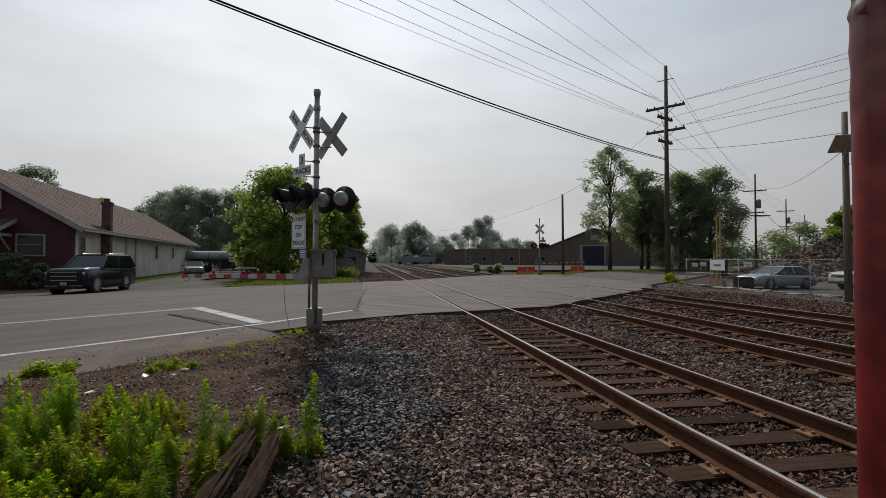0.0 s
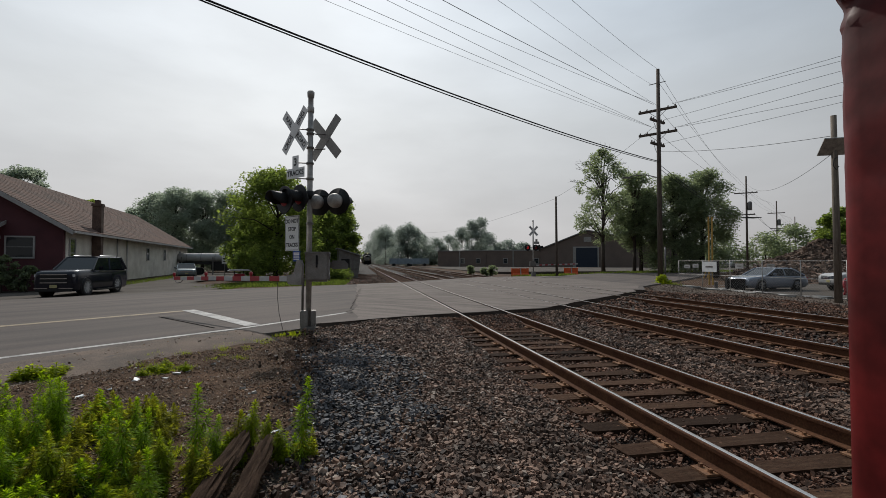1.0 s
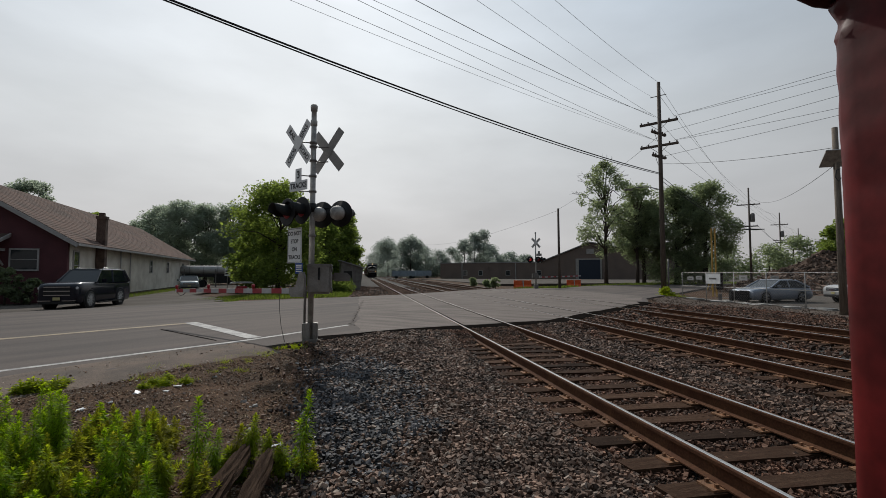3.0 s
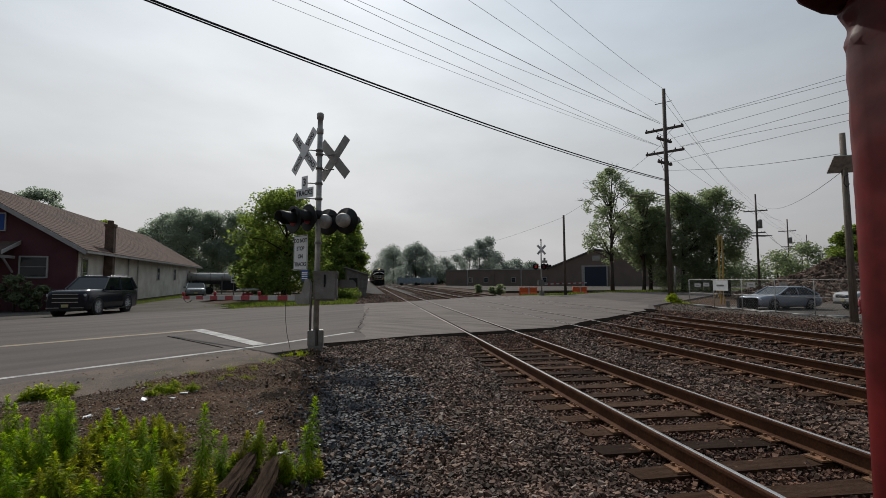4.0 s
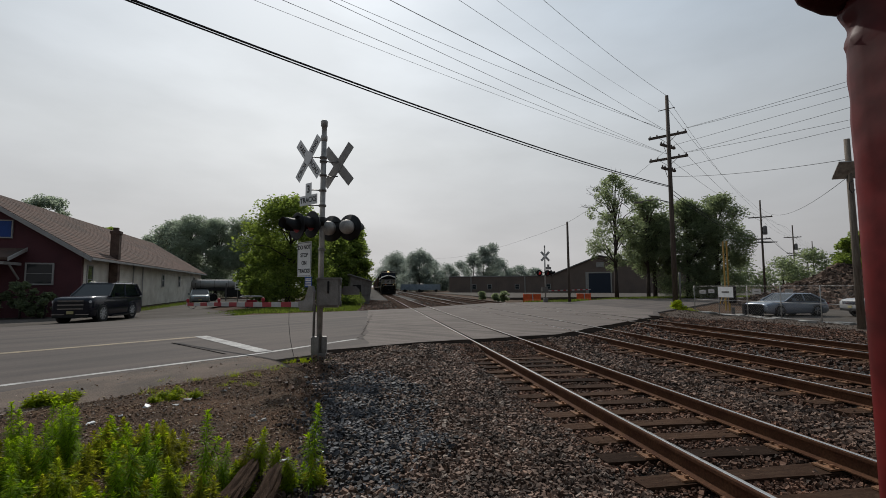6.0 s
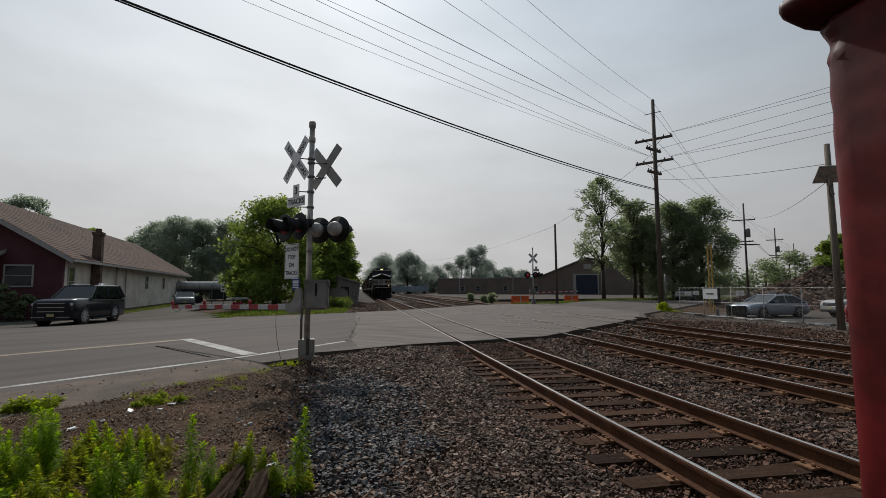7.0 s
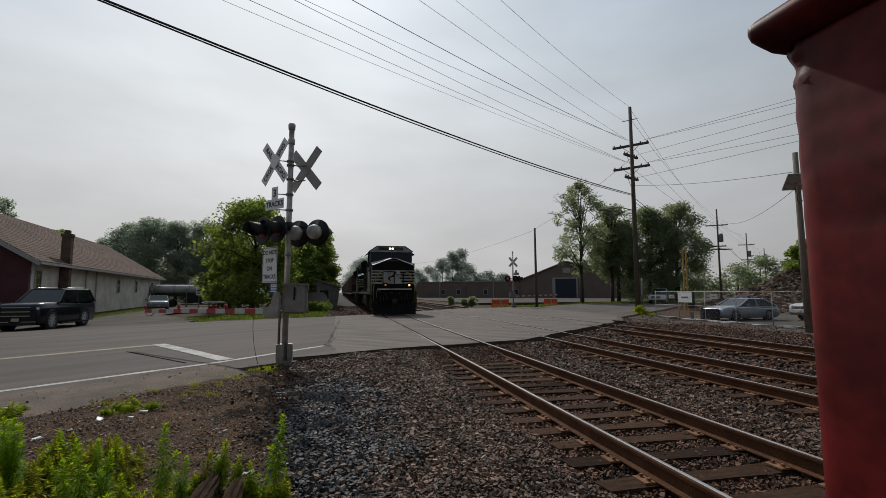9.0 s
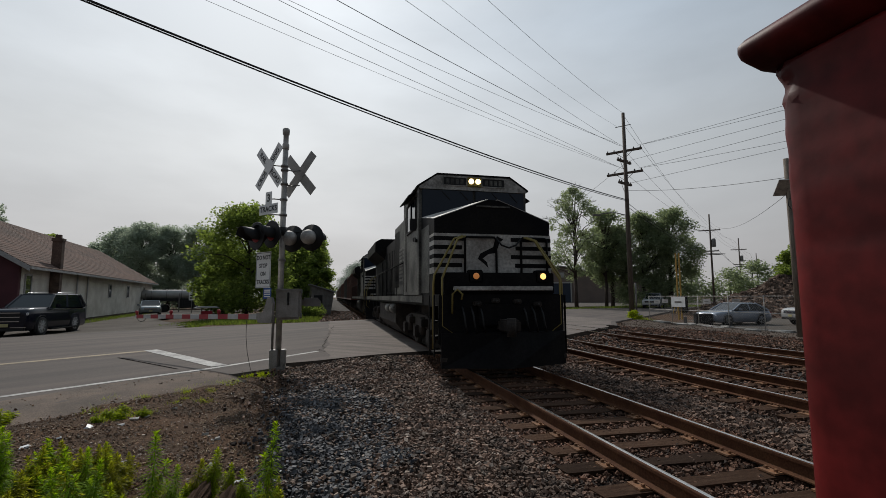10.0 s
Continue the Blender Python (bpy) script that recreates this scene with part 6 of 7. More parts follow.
    for xa, xb in ((-1.43, -0.03), (0.03, 1.43)):
        b = bmesh.new()
        box(b, xa, xb, 2.44, 2.505, 3.58, 4.39, 0.02)
        part("windscreen", b, M_CABGLASS, cb, "dark windscreen")
    b = bmesh.new()
    for x in (-0.9, -0.4, 0.5, 1.0):
        tube(b, (x, 2.43, 4.36), (x + 0.22, 2.43, 4.14), 0.012, n=5)
    part("wipers", b, M_BLACK, cb)
    for s in (-1, 1):
        for ya, yb in ((2.85, 3.5), (3.62, 4.3)):
            b = bmesh.new()
            box(b, s * 1.50, s * 1.525, ya, yb, 3.45, 4.18, 0.0)
            part("side_window", b, M_CABGLASS, cb, "dark side window")
        b = bmesh.new()
        prism(b, [(s * 1.5, 4.42), (s * 1.74, 4.27), (s * 1.74, 4.24), (s * 1.5, 4.38)], "y", 2.75, 4.4)
        part("window_visor", b, M_LOCO, cb)
        b = bmesh.new()
        box(b, s * 1.55, s * 1.72, 2.62, 2.66, 3.3, 3.62, 0.01)
        part("mirror", b, M_BLACK, cb)
        for y, z, r in ((2.72, 3.05, 0.05), (2.95, 3.10, 0.06)):
            b = bmesh.new()
            tube(b, (s * 1.5, y, z), (s * 1.58, y, z), r, n=10)
            part("side_lamp", b, M_BLACK, cb)
        b = bmesh.new()
        for ya, yb, za, zb in ((2.80, 4.36, 3.38, 3.44), (2.80, 4.36, 4.18, 4.24), (2.80, 2.86, 3.44, 4.18), (3.52, 3.60, 3.44, 4.18), (4.30, 4.36, 3.44, 4.18)):
            box(b, s * 1.505, s * 1.545, ya, yb, za, zb)
        part("window_surround", b, M_LOCO, cb, "black side window surround")
        for k in range(2):
            b = bmesh.new()
            box(b, s * 1.505, s * 1.515, 4.46 + k * 0.3, 4.49 + k * 0.3, 1.7, 4.0)
            part("panel_seam", b, M_LOCO, cb)
        # number board with plain bars
        b = bmesh.new()
        box(b, s * 0.22, s * 0.86, 2.42, 2.50, 4.52, 4.74, 0.01)
        nb = part("number_board", b, M_BLACK, cb, "dark number board")
        b = bmesh.new()
        for xa, xb, za, zb in ((0.20, 0.88, 4.505, 4.525), (0.20, 0.88, 4.735, 4.755), (0.20, 0.22, 4.525, 4.735), (0.86, 0.88, 4.525, 4.735)):
            box(b, s * xa, s * xb, 2.405, 2.42, za, zb)
        part("board_rim", b, M_LOCO_BROW, nb)
        for k in range(4):
            b = bmesh.new()
            x = s * 0.54 + (k - 1.5) * 0.13
            box(b, x - 0.04, x + 0.04, 2.412, 2.42, 4.56, 4.70)
            part("number_bar", b, M_LOCO_GREY, nb)
    b = bmesh.new()
    box(b, -0.2, 0.2, 2.38, 2.50, 4.50, 4.76, 0.02)
    hl = part("headlight_box", b, M_GRAB if first else M_LOCO, cb, "yellow-edged headlight box" if first else "")
    for x in (-0.095, 0.095):
        b = bmesh.new()
        lathe(b, [(0.075, 0), (0.075, 0.012), (0.05, 0.025), (0.01, 0.03)], 18, pose(x, 2.385, 4.64, 90, 0, 0))
        part("headlight", b, M_HEADLIT if first else M_CABGLASS, hl, "lit warm headlight" if first else "unlit headlight")
    for x, mm in ((-0.58, M_AMBER), (1.02, M_HEADLIT2)):
        b = bmesh.new()
        box(b, x - 0.16, x + 0.16, 0.5, 0.72, 1.88, 2.16, 0.02)
        dl = part("ditch_light", b, M_LOCO, th, "black ditch light box")
        b = bmesh.new()
        lathe(b, [(0.07, 0), (0.07, 0.012), (0.04, 0.026), (0.01, 0.03)], 18, pose(x, 0.5, 2.02, 90, 0, 0))
        part("lamp", b, mm if first else M_CABGLASS, dl)
    b = bmesh.new()
    box(b, -1.3, 1.3, 0.52, 0.95, 1.62, 2.10, 0.02)
    part("porch_plate", b, M_LOCO, th)
    # corner handrails
    for s in (-1, 1):
        b = bmesh.new()
        path_tube(b, [(s * 1.53, 0.62, 0.45), (s * 1.53, 0.60, 1.85), (s * 1.50, 0.62, 2.05), (s * 1.0, 0.80, 2.88), (s * 0.78, 0.86, 2.95)], 0.024, 7)
        part("corner_handrail", b, M_GRAB, th, "yellow corner handrail")
        b = bmesh.new()
        path_tube(b, [(s * 1.16, 0.40, 0.80), (s * 1.38, 0.40, 0.95), (s * 1.38, 0.40, 1.95), (s * 0.94, 0.74, 2.86), (s * 0.72, 0.86, 2.95)], 0.024, 7)
        part("corner_handrail", b, M_GRAB, th, "yellow corner handrail")
        b = bmesh.new()
        path_tube(b, [(s * 1.46, 5.4, 2.65), (s * 1.46, 21.4, 2.65)], 0.02, 6)
        for k in range(11):
            tube(b, (s * 1.46, 5.4 + k * 1.6, 1.6), (s * 1.46, 5.4 + k * 1.6, 2.65), 0.018, n=5)
        part("side_handrail", b, M_LOCO, th)
    # long hood
    bm = bmesh.new()
    box(bm, -1.38, 1.38, 5.1, 8.2, 1.62, 4.15, 0.04)
    part("equipment_hood", bm, M_LOCO_GREY, th, "wide dusty equipment hood")
    for k in range(2):
        for s in (-1, 1):
            b = bmesh.new()
            for j in range(9):
                box(b, s * 1.385, s * 1.40, 5.5 + k * 0.75, 6.05 + k * 0.75, 2.1 + j * 0.13, 2.17 + j * 0.13)
            part("louvre", b, M_GREYBOX, th, "pale louvre slats")
    for j in range(4):
        for s in (-1, 1):
            b = bmesh.new()
            box(b, s * 1.382, s * 1.395, 7.0 + j * 0.29, 7.2 + j * 0.29, 1.9, 3.9)
            part("door_seam", b, M_LOCO, th)
    bm = bmesh.new()
    box(bm, -0.95, 0.95, 8.2, 20.9, 1.62, 4.2, 0.06)
    for j in range(14):
        for s in (-1, 1):
            box(bm, s * 0.94, s * 0.975, 8.5 + j * 0.62, 8.95 + j * 0.62, 1.8, 3.7, 0.01)
    part("engine_hood", bm, M_LOCO, th, "black engine hood with doors")
    bm = bmesh.new()
    prism(bm, [(-1.5, 3.95), (-1.0, 3.55), (1.0, 3.55), (1.5, 3.95), (1.5, 4.45), (1.2, 4.62), (-1.2, 4.62), (-1.5, 4.45)], "y", 15.2, 20.6)
    part("radiator_wings", bm, M_LOCO, th, "black overhanging radiator section")
    bm = bmesh.new()
    box(bm, -0.7, 0.7, 9.5, 12.5, 4.2, 4.5, 0.05)
    box(bm, -0.4, 0.4, 12.9, 14.0, 4.2, 4.62, 0.05)
    part("roof_hatches", bm, M_LOCO, th)
    bm = bmesh.new()
    prism(bm, [(-1.35, 1.3), (-1.35, 0.6), (-1.1, 0.28), (1.1, 0.28), (1.35, 0.6), (1.35, 1.3)], "y", 8.0, 13.9)
    part("fuel_tank", bm, M_TRUCKIRON, th, "dusty fuel tank")
    for s in (-1, 1):
        for k in range(2):
            b = bmesh.new()
            tube(b, (s * 1.25, 8.1 + k * 1.5, 1.12), (s * 1.25, 9.4 + k * 1.5, 1.12), 0.2, n=14)
            part("air_reservoir", b, M_LOCO_GREY, th, "dusty grey air tank")
    return th, wheels


def wagon(k):
    grey = k % 3 == 1
    pm = M_CAR_GREY if grey else M_CAR_RUST
    th = empty("freight_wagon", pose(3.674, 300, 0.012), "dark grey ribbed freight wagon" if grey else "rust-brown ribbed freight wagon", "freight wagon", "freight wagons")
    L, H = 16.6, 4.45 if k % 2 else 4.2
    bm = bmesh.new()
    box(bm, -1.46, 1.46, 0.5, L, 1.35, H, 0.03)
    part("body", bm, pm, th)
    for s in (-1, 1):
        for j in range(14):
            b = bmesh.new()
            y = 0.6 + j * (L - 0.8) / 13
            box(b, s * 1.455, s * 1.55, y - 0.06, y + 0.06, 1.35, H)
            part("side_rib", b, pm, th)
    bm = bmesh.new()
    box(bm, -1.56, 1.56, 0.4, L + 0.1, H - 0.12, H + 0.05, 0.02)
    box(bm, -1.56, 1.56, 0.4, L + 0.1, 1.2, 1.42, 0.02)
    part("top_chord", bm, pm, th)
    bm = bmesh.new()
    for yc in (2.4, L - 1.9):
        for s in (-1, 1):
            prism(bm, [(yc - 1.3, 0.45), (yc - 0.6, 0.85), (yc + 0.6, 0.85), (yc + 1.3, 0.45), (yc + 0.5, 0.3), (yc - 0.5, 0.3)], "x", s * 0.98, s * 1.1)
        box(bm, -0.9, 0.9, yc - 0.4, yc + 0.4, 0.6, 1.25)
    box(bm, -0.3, 0.3, -0.1, L + 0.6, 0.85, 1.15)
    part("truck_frame", bm, M_TRUCKIRON, th)
    return th, [wheelset(th, y, 0.46) for y in (1.5, 3.3, L - 2.8, L - 1.0)]


# ---- buildings ----
M_REDWALL = mat("dark_red_painted_siding", (0.112, 0.038, 0.046), 0.75, var=0.2, scale=1.2, fine=20, bump=0.15, tint=(0.088, 0.031, 0.038))
M_SIDING = mat("cream_white_siding", (0.70, 0.665, 0.60), 0.75, var=0.12, scale=0.8, fine=18, bump=0.1, tint=(0.53, 0.49, 0.43))
M_SHINGLE = mat("brown_roof_shingle", (0.135, 0.088, 0.072), 0.95, spec=0.12, var=0.3, scale=0.7, fine=14, bump=0.5, dist=0.02, tint=(0.095, 0.07, 0.06))
M_TRIM = mat("off_white_trim", (0.42, 0.41, 0.40), 0.7, var=0.15, scale=2, fine=30, bump=0.05)
M_BRICK = mat("dark_brown_brick", (0.14, 0.095, 0.075), 0.9, var=0.35, scale=2, fine=22, bump=0.5, tint=(0.07, 0.045, 0.038))
M_WINGLASS = glass_mat("window_glass", (0.03, 0.035, 0.04), 0.05)
M_WAREHOUSE = mat("brown_warehouse_block", (0.17, 0.13, 0.11), 0.85, var=0.2, scale=0.5, fine=10, bump=0.1, tint=(0.14, 0.11, 0.095))
M_METALROOF = mat("pale_metal_roof", (0.30, 0.30, 0.30), 0.6, 0.2, var=0.15, scale=0.5, bump=0.05)
M_TRAILER = mat("pale_blue_grey_trailer_skin", (0.27, 0.33, 0.38), 0.6, var=0.2, scale=1.5, fine=20, bump=0.05)
M_NAVY = mat("dark_blue_door", (0.02, 0.03, 0.05), 0.6, var=0.2, bump=0.05)
M_ORANGE = mat("orange_barrier_plastic", (0.75, 0.12, 0.03), 0.55, var=0.15, scale=3, bump=0.05)
M_YELLOWWOOD = mat("yellow_timber_post", (0.45, 0.28, 0.07), 0.8, var=0.2, scale=3, fine=30, bump=0.2)
M_CONCRETE = mat("pale_concrete", (0.34, 0.33, 0.31), 0.9, var=0.2, scale=2, fine=30, bump=0.3)


def window_unit(th, m, w, h, name="window"):
    b = bmesh.new()
    for x0, x1, z0, z1 in ((-w / 2, w / 2, h - 0.09, h), (-w / 2, w / 2, 0, 0.09), (-w / 2, -w / 2 + 0.08, 0.09, h - 0.09), (w / 2 - 0.08, w / 2, 0.09, h - 0.09)):
        box(b, x0, x1, -0.05, 0.03, z0, z1)
    fr = part("window_frame", b, M_TRIM, th, "off-white window frame")
    fr.matrix_basis = m
    b = bmesh.new()
    box(b, -w / 2 + 0.08, w / 2 - 0.08, -0.02, 0.0, 0.09, h / 2)
    part("pane", b, M_WINGLASS, fr)
    b = bmesh.new()
    box(b, -w / 2 + 0.08, w / 2 - 0.08, -0.02, 0.0, h / 2 + 0.03, h - 0.09)
    part("pane", b, M_WINGLASS, fr)
    b = bmesh.new()
    box(b, -w / 2 + 0.06, w / 2 - 0.06, -0.035, 0.0, h / 2, h / 2 + 0.03)
    part("glazing_bar", b, M_TRIM, fr)


def red_building():
    """Long gabled building; local x runs along the gable front to its right corner at 0, local y runs back along the side wall."""
    a = math.degrees(math.atan2(-(-23.0 + 17.1), 68.0 - 30.8))
    th = empty("gabled_building", pose(-17.1, 30.8, -0.13, 0, 0, a), "long gabled building with dark red front, cream siding and brown roof", "building")
    Lb, Wb, He, Hr = 37.7, 12.0, 3.72, 7.5
    bm = bmesh.new()
    prism(bm, [(-Wb, -0.3), (0, -0.3), (0, He), (-Wb / 2, Hr - 0.1), (-Wb, He)], "y", 0.0, 0.25)
    part("front_wall", bm, M_REDWALL, th, "dark red gable wall")
    bm = bmesh.new()
    box(bm, -0.25, -0.003, 0.25, Lb, -0.3, He)
    box(bm, -Wb, -Wb + 0.25, 0.25, Lb, -0.3, He)
    prism(bm, [(-Wb, -0.3), (0, -0.3), (0, He), (-Wb / 2, Hr - 0.1), (-Wb, He)], "y", Lb, Lb + 0.25)
    part("side_wall", bm, M_SIDING, th, "cream side wall")
    # lap siding boards
    for k in range(23):
        b = bmesh.new()
        z = 0.15 + k * 0.15
        prism(b, [(0.0, z), (0.028, z), (0.006, z + 0.148), (0.0, z + 0.148)], "y", 0.28, Lb)
        part("siding_board", b, M_SIDING, th)
    b = bmesh.new()
    box(b, -0.02, 0.01, 0.2, Lb, -0.25, 0.15)
    part("foundation", b, M_BRICK, th, "dark foundation strip")
    for x0, x1, z0, z1 in ((0.62, -Wb / 2, He - 0.36, Hr), (-Wb - 0.62, -Wb / 2, He - 0.36, Hr)):
        bm = bmesh.new()
        pr = [(x0, z0), (x1, z1), (x1, z1 + 0.16), (x0, z0 + 0.16)]
        prism(bm, pr, "y", -0.45, Lb + 0.5)
        rf = part("roof", bm, M_SHINGLE, th, "brown shingle roof slope")
        b = bmesh.new()
        prism(b, [(x0, z0 - 0.13), (x1, z1 - 0.13), (x1, z1 + 0.14), (x0, z0 + 0.14)], "y", -0.49, -0.452)
        part("rake_board", b, M_TRIM, rf, "off-white rake board")
        if x0 > 0:
            b = bmesh.new()
            box(b, x0 - 0.02, x0 + 0.08, -0.45, Lb + 0.5, z0 - 0.02, z0 + 0.12)
            part("gutter", b, M_TRIM, rf, "off-white gutter")
            n = 26
            for k in range(n):
                b = bmesh.new()
                f = k / n
                xa, za = x0 + (x1 - x0) * f, z0 + 0.16 + (z1 - z0) * f
                xb, zb = x0 + (x1 - x0) * (k + 1) / n, z0 + 0.16 + (z1 - z0) * (k + 1) / n
                prism(b, [(xa, za + 0.004), (xa, za + 0.022), (xb, zb + 0.006), (xb, zb + 0.004)], "y", -0.45, Lb + 0.5)
                part("shingle_course", b, M_SHINGLE, rf)
    bm = bmesh.new()
    box(bm, 0.03, 0.55, 4.2, 4.68, -0.3, 5.55, 0.01)
    box(bm, -0.02, 0.60, 4.15, 4.73, 5.4, 5.6, 0.01)
    box(bm, 0.12, 0.42, 4.3, 4.58, 5.6, 5.85, 0.01)
    part("chimney", bm, M_BRICK, th, "dark brown brick chimney")
    R = pose(0, 0, 0, 0, 0, 90)
    for y, w, h, z in ((1.1, 0.9, 1.85, 1.25), (18.2, 0.9, 1.25, 1.7), (25.0, 0.9, 1.25, 1.7), (33, 0.9, 1.25, 1.7)):
        window_unit(th, pose(0.035, y, z) @ R, w, h)
    for y in (9.2, 11.6):
        b = bmesh.new()
        tube(b, (0.10, y, 0.1), (0.10, y, He - 0.3), 0.05, n=8)
        part("downpipe", b, M_TRIM, th)
    window_unit(th, pose(-2.05, -0.03, 1.85), 1.4, 1.3)
    b = bmesh.new()
    box(b, -7.2, -3.5, -0.08, -0.01, 4.62, 5.55, 0.02)
    sg = part("wall_sign", b, M_BLUE, th, "blue wall sign with white frame")
    b = bmesh.new()
    for x0, x1, z0, z1 in ((-7.2, -3.5, 5.55, 5.62), (-7.2, -3.5, 4.55, 4.62), (-3.5, -3.43, 4.55, 5.62)):
        box(b, x0, x1, -0.1, -0.005, z0, z1)
    part("sign_frame", b, M_TRIM, sg)
    for x in (-4.95, -4.55, -4.25):
        b = bmesh.new()
        box(b, x - 0.13, x + 0.13, -0.09, -0.082, 4.93, 5.22)
        part("writing_bar", b, M_TRIM, sg)
    # porch roof over the door
    b = bmesh.new()
    prism(b, [(-0.003, 4.0), (-1.8, 3.35), (-1.8, 3.22), (-0.003, 3.86)], "x", -8.0, -2.75)
    pr = part("porch_roof", b, M_SHINGLE, th, "brown lean-to porch roof")
    b = bmesh.new()
    prism(b, [(-0.003, 4.03), (-1.86, 3.36), (-1.86, 3.16), (-0.003, 3.82)], "x", -2.748, -2.70)
    part("porch_rake", b, M_TRIM, pr, "off-white porch rake board")
    b = bmesh.new()
    box(b, -8.0, -2.95, -1.75, -1.62, 2.98, 3.14)
    box(b, -3.1, -2.95, -1.62, -0.005, 2.98, 3.14)
    part("porch_beam", b, M_TRIM, pr, "off-white porch beam")
    b = bmesh.new()
    tube(b, (-3.02, -0.06, 2.2), (-3.02, -1.1, 3.0), 0.06, n=6)
    part("porch_brace", b, M_TRIM, pr)
    b = bmesh.new()
    box(b, -6.3, -5.3, -0.06, -0.005, 0.0, 2.05, 0.01)
    part("door", b, M_NAVY, th, "dark front door")
    # shrubs along the front
    rng = random.Random(77)
    mb = pose(-17.1, 30.8, 0, 0, 0, a)
    for x, y, h, r in ((-2.2, -1.5, 1.9, 1.0), (-3.8, -1.7, 1.7, 1.0), (-1.2, -1.2, 1.3, 0.7)):
        p = mb @ Vector((x, y, 0))
        tree(p.x, p.y, h, r, rng.randrange(999), L_HAZED, 1800, 0.11, 0.05, 0.05, 14, label="dark leafy shrub before the red wall")


def warehouse():
    # flat-roofed block and gabled hall behind the far lot
    A, B = Vector((20.9, 122.6, 0)), Vector((44.3, 108.5, 0))
    d = (B - A)
    yaw = math.degrees(math.atan2(d.y, d.x))
    L = d.length
    th = empty("warehouse", pose(A.x, A.y, 0, 0, 0, yaw), "low brown industrial warehouse with a gabled hall", "warehouse")
    bm = bmesh.new()
    box(bm, 0, L, 0, 18, -0.5, 4.05)
    w = part("wall", bm, M_WAREHOUSE, th)
    b = bmesh.new()
    box(b, -0.15, L + 0.05, -0.15, 18, 4.05, 4.25)
    part("roof_edge", b, M_METALROOF, th, "pale metal roof edge")
    for k in range(1, 4):
        b = bmesh.new()
        x = L * k / 4 - 1.0 + 0.3 * k
        box(b, x - 0.12, x + 0.12, -0.12, -0.003, -0.3, 4.05)
        part("pilaster", b, M_CONCRETE if k != 2 else M_WAREHOUSE, th)
    for x in (7.0, 11.2, 18.4, 26.2):
        window_unit(th, pose(x, -0.03, 0.85), 1.15, 1.3)
    bm = bmesh.new()
    g0, g1 = L + 0.05, L + 34
    gm = (g0 + g1) / 2 - 6
    prism(bm, [(g0, -0.5), (g1, -0.5), (g1, 4.2), (gm, 8.6), (g0, 4.4)], "y", -0.4, 26)
    part("hall_wall", bm, M_WAREHOUSE, th, "brown gable wall")
    for xa, za, xb, zb in ((g0 - 0.4, 4.25, gm, 8.7), (g1 + 0.4, 4.1, gm, 8.7)):
        b = bmesh.new()
        prism(b, [(xa, za), (xb, zb), (xb, zb + 0.22), (xa, za + 0.22)], "y", -0.8, 26.4)
        part("hall_roof", b, M_METALROOF, th, "grey metal roof")
    b = bmesh.new()
    box(b, g0 + 8.4, g0 + 13.3, -0.5, -0.41, 0, 4.6)
    part("roller_door", b, M_NAVY, th, "dark blue roller door")
    b = bmesh.new()
    box(b, g0 + 7.7, g0 + 8.4, -0.55, -0.41, 0, 4.9)
    box(b, g0 + 13.3, g0 + 13.6, -0.55, -0.41, 0, 4.9)
    box(b, g0 + 8.4, g0 + 13.3, -0.55, -0.41, 4.6, 4.9)
    part("door_surround", b, M_CONCRETE, th, "pale door surround")
    b = bmesh.new()
    box(b, g0 + 10.2, g0 + 11.9, -0.5, -0.41, 6.0, 7.2)
    part("gable_vent", b, M_CONCRETE, th)
    # pale trailers beside it
    for k, x in enumerate((8.5, 13.5)):
        t = empty("box_trailer", pose(x + 3, 128 + k * 3, 0, 0, 0, -8), "pale blue-grey box trailer parked by the trees", "trailer", "parked trailers")
        b = bmesh.new()
        box(b, -3.2, 3.2, -1.2, 1.2, 0.6, 2.2, 0.05)
        part("body", b, M_TRAILER, t)
        for wx in (-2, 2):
            for s in (-1, 1):
                b = bmesh.new()
                tube(b, (wx, s * 1.0, 0.45), (wx, s * 1.2, 0.45), 0.45, n=14)
                part("wheel", b, M_TYRE, t)


def shed():
    th = empty("lineside_shed", pose(-1.0, 46.4, -0.15, 0, 0, 6), "small grey leaning metal shed beside the railway", "shed")
    b = bmesh.new()
    prism(b, [(-0.95, 0), (0.9, 0), (1.2, 2.2), (-0.92, 2.86)], "y", 0, 3.0)
    part("wall_panel", b, M_GREYBOX, th, "dark grey metal walls")
    b = bmesh.new()
    prism(b, [(-1.1, 2.93), (1.34, 2.17), (1.34, 2.24), (-1.1, 3.0)], "y", -0.25, 3.3)
    part("roof", b, M_METALROOF, th, "pale sloping metal roof")
    b = bmesh.new()
    box(b, -0.7, 0.1, -0.04, -0.003, 0.05, 1.9)
    part("door", b, M_BLACK, th)


